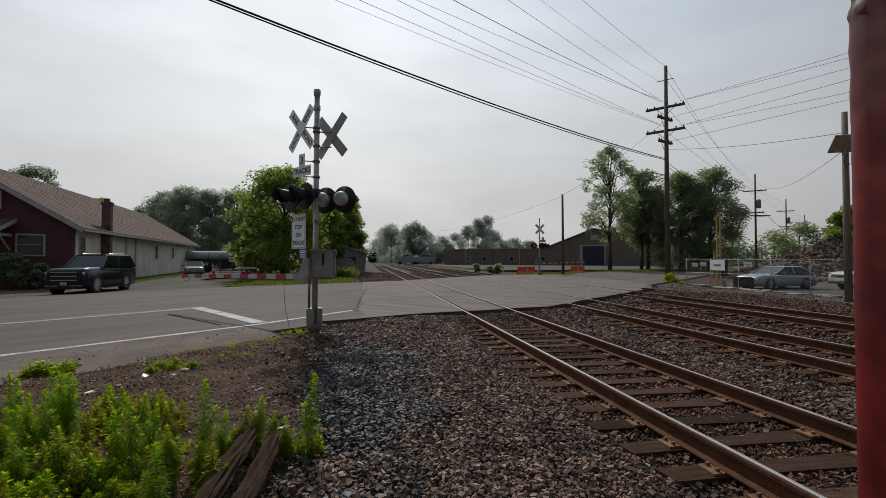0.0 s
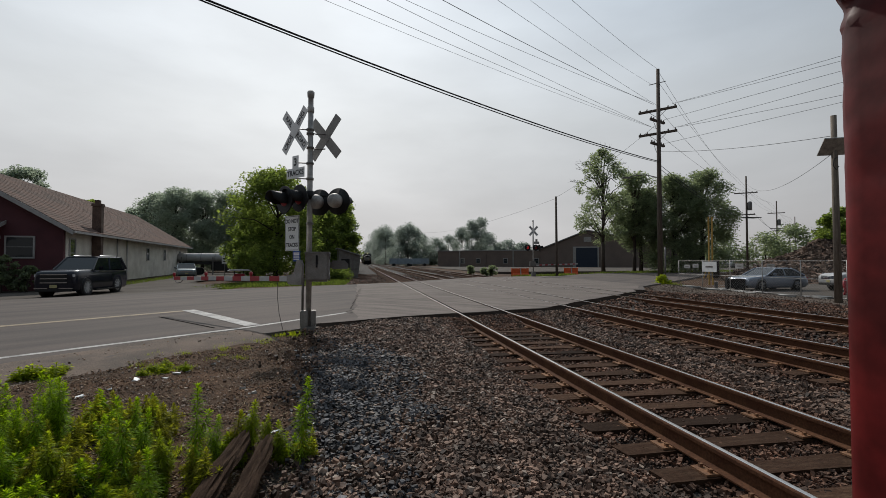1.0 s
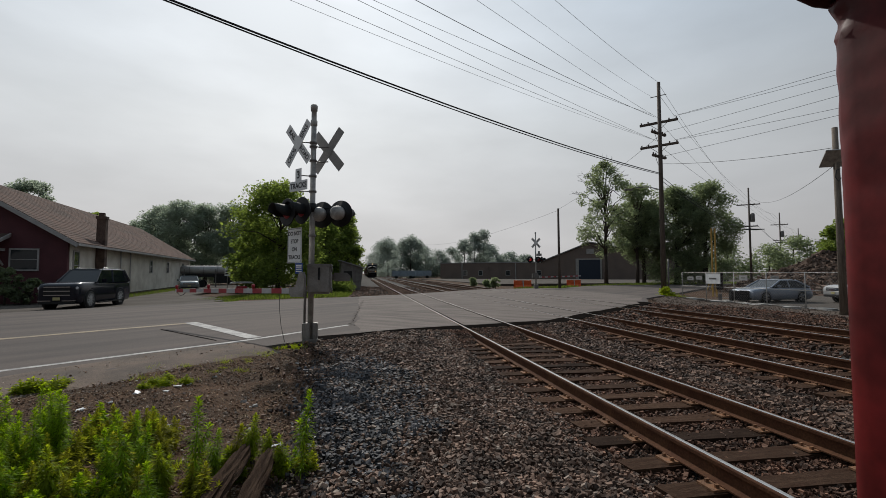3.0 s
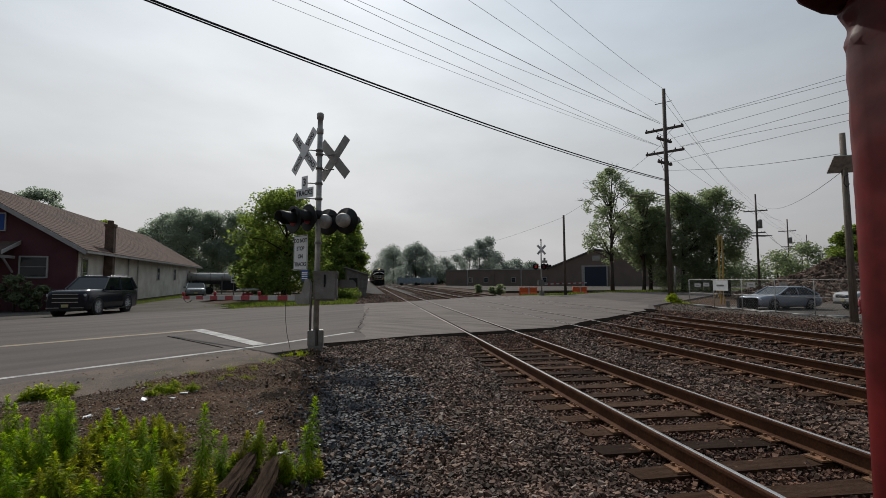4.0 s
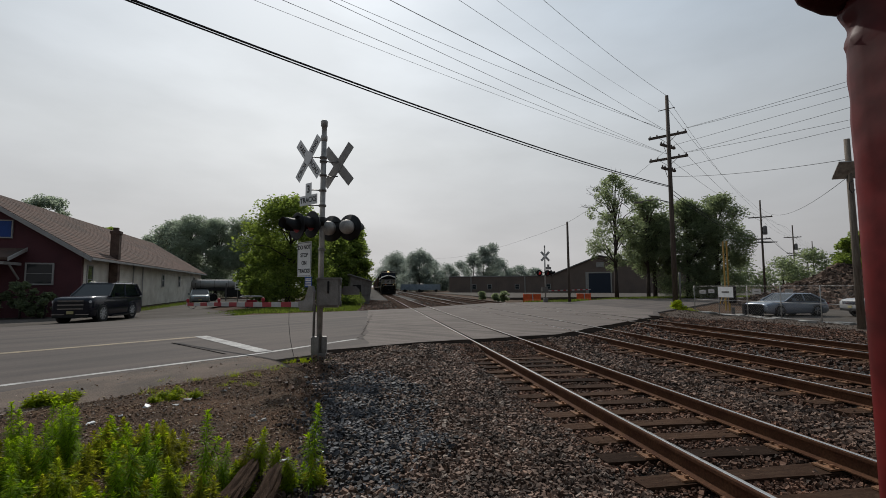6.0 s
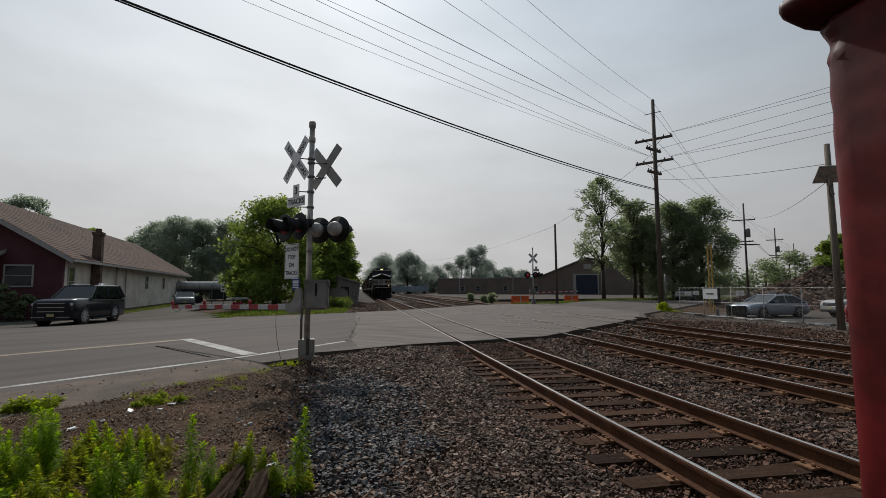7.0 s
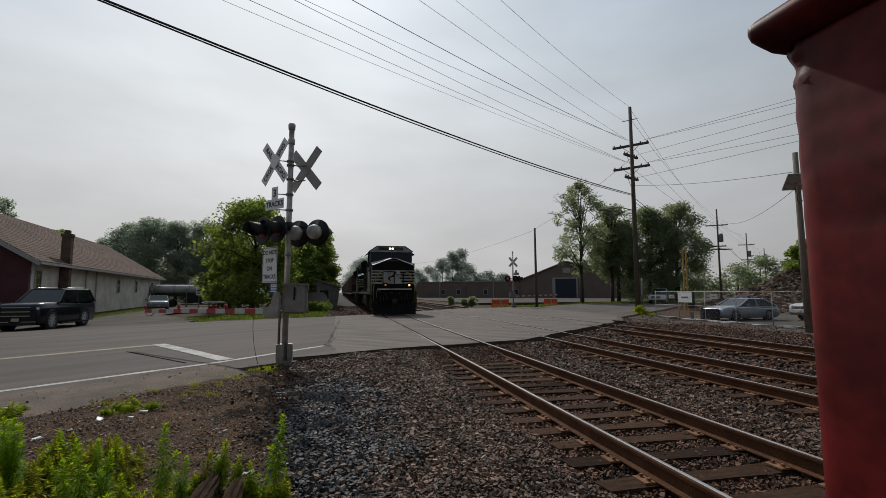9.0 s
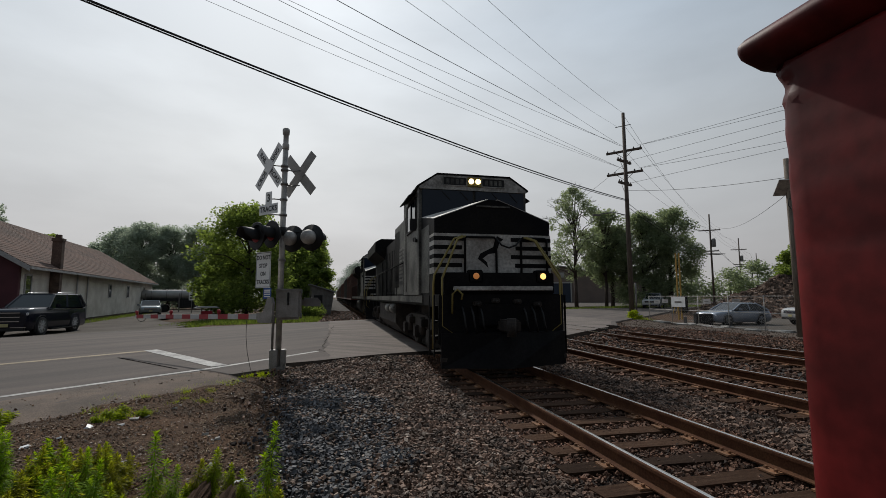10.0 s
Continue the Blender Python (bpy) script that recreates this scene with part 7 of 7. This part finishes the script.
def tank_trailer():
    th = empty("tank_trailer", pose(-18.7, 63.0, -0.13, 0, 0, 8), "long dull silver tank trailer over dark running gear", "tank trailer")
    b = bmesh.new()
    lathe(b, [(0.1, -3.5), (0.42, -3.46), (0.56, -3.3), (0.56, 3.1), (0.42, 3.26), (0.1, 3.3)], 24, pose(0, 0, 2.1, 0, 90, 0))
    tank = part("tank", b, M_TRIM, th, "dull silver cylindrical tank")
    for x in (-2.4, -0.8, 0.8, 2.4):
        b = bmesh.new()
        lathe(b, [(0.575, -0.03), (0.575, 0.03)], 24, pose(x, 0, 2.1, 0, 90, 0))
        part("tank_band", b, M_GREYBOX, tank)
    b = bmesh.new()
    path_tube(b, [(0.7, -0.2, 2.65), (0.7, -0.2, 2.86), (3.2, -0.2, 2.86), (3.2, -0.2, 2.6)], 0.035, 6)
    part("top_rail", b, M_TRIM, tank, "pale top rail")
    b = bmesh.new()
    box(b, -3.2, 3.2, -0.7, 0.7, 1.25, 1.6, 0.04)
    box(b, 0.4, 3.4, -0.75, 0.75, 0.45, 1.3, 0.06)
    part("running_gear", b, M_BLACK, th, "dark frame and lockers")
    for x in (-2.9, 0.6, 3.1):
        b = bmesh.new()
        box(b, x - 0.06, x + 0.06, -0.85, -0.72, -0.1, 2.2)
        part("post", b, M_GREYBOX, th)
    for x in (-2.3, -1.1):
        for sy in (-1, 1):
            b = bmesh.new()
            tube(b, (x, sy * 0.7, 0.42), (x, sy * 0.98, 0.42), 0.5, n=16)
            part("wheel", b, M_TYRE, th)


def lot_clutter():
    c = empty("covered_cart", pose(-9.9, 41.4, -0.13, 0, 0, 20), "small red garden cart under a white canopy", "cart")
    b = bmesh.new()
    box(b, -0.4, 0.4, -0.35, 0.35, 0.28, 0.62, 0.04)
    part("body", b, M_ARM_R, c, "red cart body")
    b = bmesh.new()
    prism(b, [(-0.9, 0.86), (0.9, 0.86), (0.7, 0.98), (-0.7, 0.98)], "y", -0.5, 0.5)
    part("canopy", b, M_TRIM, c, "white canopy")
    for sx in (-0.35, 0.35):
        b = bmesh.new()
        tube(b, (sx, 0, 0.6), (sx, 0, 0.87), 0.025, n=6)
        part("canopy_post", b, M_BLACK, c)
        for sy in (-0.38, 0.38):
            b = bmesh.new()
            tube(b, (sx, sy - 0.05, 0.16), (sx, sy + 0.05, 0.16), 0.17, n=14)
            part("wheel", b, M_TYRE, c)
    s = empty("yard_sign", pose(-15.2, 57.0, -0.13), "small white sign board on a post", "sign")
    b = bmesh.new()
    box(b, -0.3, 0.3, -0.02, 0.02, 1.4, 2.3)
    part("board", b, M_SIGN_W, s)
    b = bmesh.new()
    tube(b, (0, 0.05, -0.1), (0, 0.05, 2.2), 0.04, n=8)
    part("post", b, M_GREYBOX, s)
    for z in (1.65, 1.95):
        b = bmesh.new()
        box(b, -0.2, 0.2, -0.03, -0.021, z - 0.08, z + 0.08)
        part("writing_bar", b, M_INK, s)


def far_signal():
    th = empty("crossing_signal", pose(17.0, 43.6, -0.05), "distant grey crossing signal mast with crossbuck and lit red lights", "crossing signal", "crossing signals")
    b = bmesh.new()
    tube(b, (0, 0, 0), (0, 0, 5.5), 0.07, 0.065, 12)
    part("mast", b, M_GALV, th)
    b = bmesh.new()
    lathe(b, [(0.06, 5.4), (0.075, 5.45), (0.075, 5.6), (0.03, 5.65)], 10)
    part("finial", b, M_GALV, th)
    crossbuck(th, pose(0, -0.12, 4.55, 0, 0, 0))
    b = bmesh.new()
    box(b, 0.05, 0.6, -0.1, -0.09, 3.25, 3.5)
    box(b, 0.2, 0.42, -0.1, -0.09, 3.5, 3.75)
    part("tracks_sign", b, M_SIGN_BACK, th)
    b = bmesh.new()
    tube(b, (-0.75, -0.05, 2.95), (0.75, -0.05, 2.95), 0.03, n=8)
    part("light_arm", b, M_BLACK, th)
    signal_head(th, pose(-0.62, -0.12, 2.9, 0, 0, 0), M_REDLIT)
    signal_head(th, pose(0.22, -0.12, 2.9, 0, 0, 0), M_REDLENS)
    signal_head(th, pose(0.62, -0.05, 2.9, 0, 0, 40), M_REDLENS)
    b = bmesh.new()
    box(b, -0.35, 0.2, -0.2, 0.25, 1.05, 1.55, 0.04)
    part("gate_mechanism", b, M_GREYBOX, th)
    b = bmesh.new()
    box(b, -0.2, 0.2, -0.2, 0.2, 0, 0.45, 0.02)
    part("base_casting", b, M_GREYBOX, th)
    for k in range(15):
        b = bmesh.new()
        box(b, 0.4 + k * 0.4, 0.8 + k * 0.4, -0.012, 0.012, -0.055, 0.055)
        o = part("arm_stripe", b, M_ARM_R if k % 2 else M_ARM_W, th)
        o.matrix_basis = pose(0, 0, 1.15, 0, -1.0, 22)


def barrier(x, y, yaw, w):
    th = empty("plastic_barrier", pose(x, y, ground_z(x, y) - 0.02, 0, 0, yaw), "orange plastic water-filled road barrier", "barrier", "orange barriers")
    b = bmesh.new()
    prism(b, [(-0.28, 0), (0.28, 0), (0.26, 0.25), (0.12, 0.5), (0.10, 1.0), (-0.10, 1.0), (-0.12, 0.5), (-0.26, 0.25)], "x", -w / 2, w / 2)
    part("body", b, M_ORANGE, th)
    for s in (-1, 1):
        b = bmesh.new()
        tube(b, (s * (w / 2 + 0.03), 0, 0), (s * (w / 2 + 0.03), 0, 1.05), 0.05, n=8)
        part("hinge_post", b, M_ORANGE, th)
    b = bmesh.new()
    box(b, -0.06, 0.06, -0.30, -0.285, 0.0, 1.0, 0, pose(0, 0, 0, -10, 0, 0))
    part("reflector", b, M_TRIM, th, "pale reflector strip")


def yard():
    """Fence, notices, timber posts, rubble heap and clutter beyond the tracks."""
    x0, y0, y1, gz = 22.5, 18.0, 29.6, -0.33
    th = empty("chain_link_fence", pose(x0, y0, gz), "galvanised chain-link fence with steel posts", "fence")
    L = y1 - y0
    n = 5
    for k in range(n + 1):
        b = bmesh.new()
        tube(b, (0, L * k / n, -0.2), (0, L * k / n, 1.9), 0.024, n=8)
        part("post", b, M_GALV, th)
    for z in (1.86, 0.95, 0.08):
        b = bmesh.new()
        tube(b, (0, 0, z), (0, L, z), 0.016, n=6)
        part("rail", b, M_GALV, th)
    verts, faces = [], []
    step = 0.16
    k = 0
    y = -1.8
    while y < L:
        for sgn in (1, -1):
            ya, yb = (y, y + 1.8) if sgn > 0 else (y + 1.8, y)
            za, zb = 0.06, 1.86
            ca, cb = max(0, min(L, ya)), max(0, min(L, yb))
            if abs(cb - ca) > 0.05:
                fa, fb = (ca - ya) / (yb - ya), (cb - ya) / (yb - ya)
                p, q = Vector((0, ca, za + (zb - za) * fa)), Vector((0, cb, za + (zb - za) * fb))
                nrm = Vector((0, -(q - p).z, (q - p).y)).normalized() * 0.0022
                i = len(verts)
                verts += [tuple(p - nrm), tuple(q - nrm), tuple(q + nrm), tuple(p + nrm)]
                faces.append((i, i + 1, i + 2, i + 3))
        y += step
    tagged(quick("mesh", verts, faces, M_GALV, th), "woven wire mesh", kind="stuff")
    for ya, yb, z, h, mt, lb in ((8.0, 9.25, 1.15, 0.66, M_SIGN_W, "white notice board"), (10.4, 11.0, 1.35, 0.25, M_TRIM, "small white notice"), (9.6, 10.15, 1.4, 0.25, M_TRIM, "small white notice"), (5.9, 6.5, 1.4, 0.3, M_TRIM, "small white notice"), (3.8, 4.3, 1.5, 0.2, M_SIGN_BACK, "grey notice")):
        b = bmesh.new()
        box(b, -0.05, -0.03, ya, yb, z, z + h)
        nt = part("notice", b, mt, th, lb)
        b = bmesh.new()
        box(b, -0.058, -0.051, ya + (yb - ya) * 0.25, ya + (yb - ya) * 0.75, z + h * 0.42, z + h * 0.58)
        part("writing_bar", b, M_GREYBOX, nt)
    for s in range(2):
        b = bmesh.new()
        t = empty("timber_post", pose(26.9 + s * 0.22, 31.9 - s * 0.1, gz), "tall yellow timber post with a brace", "post", "timber posts")
        box(b, -0.045, 0.045, -0.045, 0.045, -0.2, 5.3, 0.006)
        part("post", b, M_YELLOWWOOD, t)
        b = bmesh.new()
        tube(b, (0, 0, 1.9), (-0.42, 0.1, 0.5), 0.03, n=6)
        part("brace", b, M_YELLOWWOOD, t)
    t = empty("control_cabinet", pose(23.1, 26.8, gz, 0, 0, 50), "dark grey steel control cabinet behind the fence", "cabinet")
    b = bmesh.new()
    box(b, -0.22, 0.22, -0.2, 0.2, 0.75, 1.9, 0.02)
    part("body", b, M_TRUCKIRON, t)
    b = bmesh.new()
    box(b, -0.1, 0.1, -0.1, 0.1, -0.1, 0.5)
    part("pedestal", b, M_GREYBOX, t)
    t = empty("steel_box", pose(23.6, 25.8, gz, 0, 0, 60), "black steel storage box behind the fence", "box")
    b = bmesh.new()
    box(b, -0.35, 0.35, -0.5, 0.5, 0.12, 0.74, 0.03)
    part("body", b, M_BLACK, t)
    for sx in (-0.28, 0.28):
        for sy in (-0.45, 0.45):
            b = bmesh.new()
            box(b, sx - 0.05, sx + 0.05, sy - 0.05, sy + 0.05, -0.05, 0.13)
            part("foot", b, M_BLACK, t)
    t = empty("hose_coil", pose(26.5, 21.3, -0.35, 0, 0, 35), "coil of red hose standing behind the fence", "hose")
    b = bmesh.new()
    path_tube(b, [(0.36 * math.cos(a), 0.03 * math.sin(a * 3), 0.45 + 0.42 * math.sin(a)) for a in (k * math.tau / 24 for k in range(25))], 0.075, 8)
    part("coil", b, M_ARM_R, t)
    rng = random.Random(9)
    for k in range(11):
        y = rng.uniform(17.5, 30)
        b = bmesh.new()
        sx, sy = rng.uniform(0.12, 0.28), rng.uniform(0.2, 0.7)
        box(b, -sx, sx, -sy, sy, 0, rng.uniform(0.06, 0.16), 0.02)
        for v in b.verts:
            v.co += Vector((rng.uniform(-.04, .04), rng.uniform(-.04, .04), rng.uniform(-.02, .02)))
        o = part("broken_slab", b, M_CONCRETE)
        x = rng.uniform(21.6, 23.0)
        o.matrix_basis = pose(x, y, ground_z(x, y) - 0.04, 0, 0, rng.uniform(-30, 30))
        tagged(o, "broken pale concrete slab lying by the fence", "slab", "broken slabs")
    # rubble heap
    cx, cy = 44.0, 37.0
    def hz(x, y):
        r = math.hypot((x - cx) / 9.0, (y - cy) / 7.5)
        return max(-0.4, 3.6 * (1 - r) + noise.noise((x * 0.5, y * 0.5, 2)) * 0.6 - 0.2)
    xs, ys = spread((33, 0.6), (56, 1)), spread((28, 0.6), (47, 1))
    m = mat("rubble_dirt", (0.13, 0.07, 0.045), 0.95, var=0.4, scale=0.7, fine=8, bump=0.8, dist=0.05, tint=(0.10, 0.075, 0.06))
    core = tagged(grid_mesh("rubble_heap", xs, ys, hz, m), "large heap of brown earth and broken rubble", "rubble heap")
    g = np.random.default_rng(4)
    base = np.array([(x, y, z) for z in (-1, 1) for y in (-1, 1) for x in (-1, 1)], float)
    quads = np.array([(0, 2, 3, 1), (4, 5, 7, 6), (0, 1, 5, 4), (1, 3, 7, 5), (3, 2, 6, 7), (2, 0, 4, 6)])
    pts = []
    while len(pts) < 9000:
        x, y = g.uniform(34, 55), g.uniform(28.5, 46)
        z = hz(x, y)
        if z > -0.35:
            pts.append((x, y, z))
    pts = np.array(pts)
    vs = base[None] * (0.5 + 0.6 * g.random((len(pts), 8, 3))) * (0.04 + 0.17 * g.random((len(pts), 1, 1)) ** 3) * (0.5 + g.random((len(pts), 1, 3)))
    vs = vs + pts[:, None]
    fs = (quads[None] + 8 * np.arange(len(pts))[:, None, None]).reshape(-1, 4)
    mm = mat("broken_rubble", (0.15, 0.105, 0.08), 0.9, var=0.3, scale=1, fine=10, bump=0.3, island=0.8)
    o = quick("rubble", vs.reshape(-1, 3).tolist(), fs.tolist(), mm, core)
    tagged(o, "broken concrete and brick pieces", kind="stuff")
    barrier(17.3, 48.3, 4, 1.9)
    barrier(25.8, 53.6, 0, 1.7)
    for x, y, h in ((13.4, 55.0, 1.0), (14.6, 49.5, 1.1), (13.9, 50.5, 0.8)):
        tree(x, y, h, 0.5, int(x * 10), L_HAZED, 2600, 0.06, 0.03, 0.05, 20, airy=2.0, label="small dark bush beside the tracks")


def old_timber():
    """Two split, rotten lengths of tie among the weeds."""
    rng = random.Random(8)
    for a, b_, w in (((-0.99, 4.42, 0.0), (-1.02, 3.0, -0.05), 0.072), ((-0.77, 4.36, -0.02), (-0.80, 2.95, -0.05), 0.060)):
        bm = bmesh.new()
        a, b_ = Vector(a), Vector(b_)
        d = (b_ - a).normalized()
        side = d.cross(Vector((0, 0, 1)))
        rows = []
        N = 30
        for i in range(41):
            f = i / 40
            p = a.lerp(b_, f) + Vector((noise.noise((f * 3.0, w * 30, 1.0)) * 0.03, 0, 0.02 + noise.noise((f * 4.0, w * 50, 2.0)) * 0.02))
            row = []
            for j in range(N):
                an = j / N * math.tau
                groove = noise.noise((j * 2.7, f * 0.7, w * 40)) * 0.55 + noise.noise((j * 5.3, f * 5.0, w * 10)) * 0.28
                r = w * (0.85 + groove) * (0.35 + 0.65 * min(1, 9 * f + 0.4 * noise.noise((j * 2.1, 1, 1)), 8 * (1.02 - f)))
                row.append(bm.verts.new(p + side * r * math.cos(an) + Vector((0, 0, r * math.sin(an) * 0.9)) + d * noise.noise((j * 2.3, 0.3, 3)) * 0.09))
            rows.append(row)
        for p, q in zip(rows, rows[1:]):
            for j in range(N):
                bm.faces.new((p[j], p[(j + 1) % N], q[(j + 1) % N], q[j]))
        bm.faces.new(rows[0]), bm.faces.new(rows[-1][::-1])
        bmesh.ops.recalc_face_normals(bm, faces=bm.faces[:])
        tagged(part("rotten_timber", bm, M_ROT), "split rotten brown timber lying in the weeds", "timber", "rotten timbers")


M_ROT = mat("rotten_wood", (0.040, 0.022, 0.014), 0.95, spec=0.1, var=0.5, scale=6, fine=50, bump=0.9, dist=0.02, stretch=(6, 1, 6), tint=(0.085, 0.052, 0.034))


def litter():
    rng = random.Random(15)
    for k in range(70):
        x, y = rng.uniform(-4.5, -0.3), rng.uniform(3.2, 10.6)
        if x * V.x + y * V.y > 8.2 or x < -0.95 * y:
            continue
        b = bmesh.new()
        s = rng.uniform(0.012, 0.05)
        box(b, -s, s, -s * 0.6, s * 0.6, 0, s * rng.uniform(0.2, 0.8))
        for v in b.verts:
            v.co += Vector((rng.uniform(-.3, .3), rng.uniform(-.3, .3), rng.uniform(-.1, .1))) * s
        o = part("litter_scrap" if k % 3 == 0 else "pebble", b, M_SIGN_W if k % 3 == 0 else M_CONCRETE)
        o.matrix_basis = pose(x, y, ground_z(x, y) + rough(x, y) - 0.03, rng.uniform(-15, 15), rng.uniform(-15, 15), rng.uniform(0, 360))
        tagged(o, "small scrap of white litter on the dirt" if k % 3 == 0 else "pale pebble on the dirt", "litter" if k % 3 == 0 else "pebble", "scraps on the dirt")


# ---- what moves ----
SPEED, NOSE = 21.3, 9.3          # metres a second; where the train's nose stands at the end


def motions():
    y = NOSE
    for th, wheels, length, radius in TRAIN:
        walk(th, [(t, pose(3.674, y + SPEED * (10 - t), 0.012)) for t in (0.0, 2.5, 5.0, 7.5, 10.0)])
        for w in wheels:
            p = w.matrix_basis.translation.copy()
            turn = math.degrees(SPEED / FPS / radius)
            walk(w, [(k / FPS, pose(p.x, p.y, p.z, turn * k, 0, 0)) for k in range(301)])
        y += length
    walk(TRUCK, [(t, pose(*on_road(s, 11.6, 0.0), 0, 0, ROAD_YAW + 90)) for t, s in ((0.0, 119), (2.5, 99), (4.0, 86.5), (5.0, 78.5), (6.0, 71.0), (6.5, 68.6), (7.5, 66.2), (8.5, 65.2), (10.0, 65.2))])


ground()
ballast_bed()
gravel_strip()
road()
tracks()
red_building()
warehouse()
shed()
tank_trailer()
lot_clutter()
crossing_signal()
far_signal()
poles_and_wires()
red_post()
yard()
TRUCK = vehicles()
TRAIN = [(*locomotive(True), 22.4, 0.53), (*locomotive(False), 22.4, 0.53)] + [(*wagon(k), 17.3, 0.46) for k in range(12)]
trees()
old_timber()
weeds()
litter()
ballast_stones()
motions()
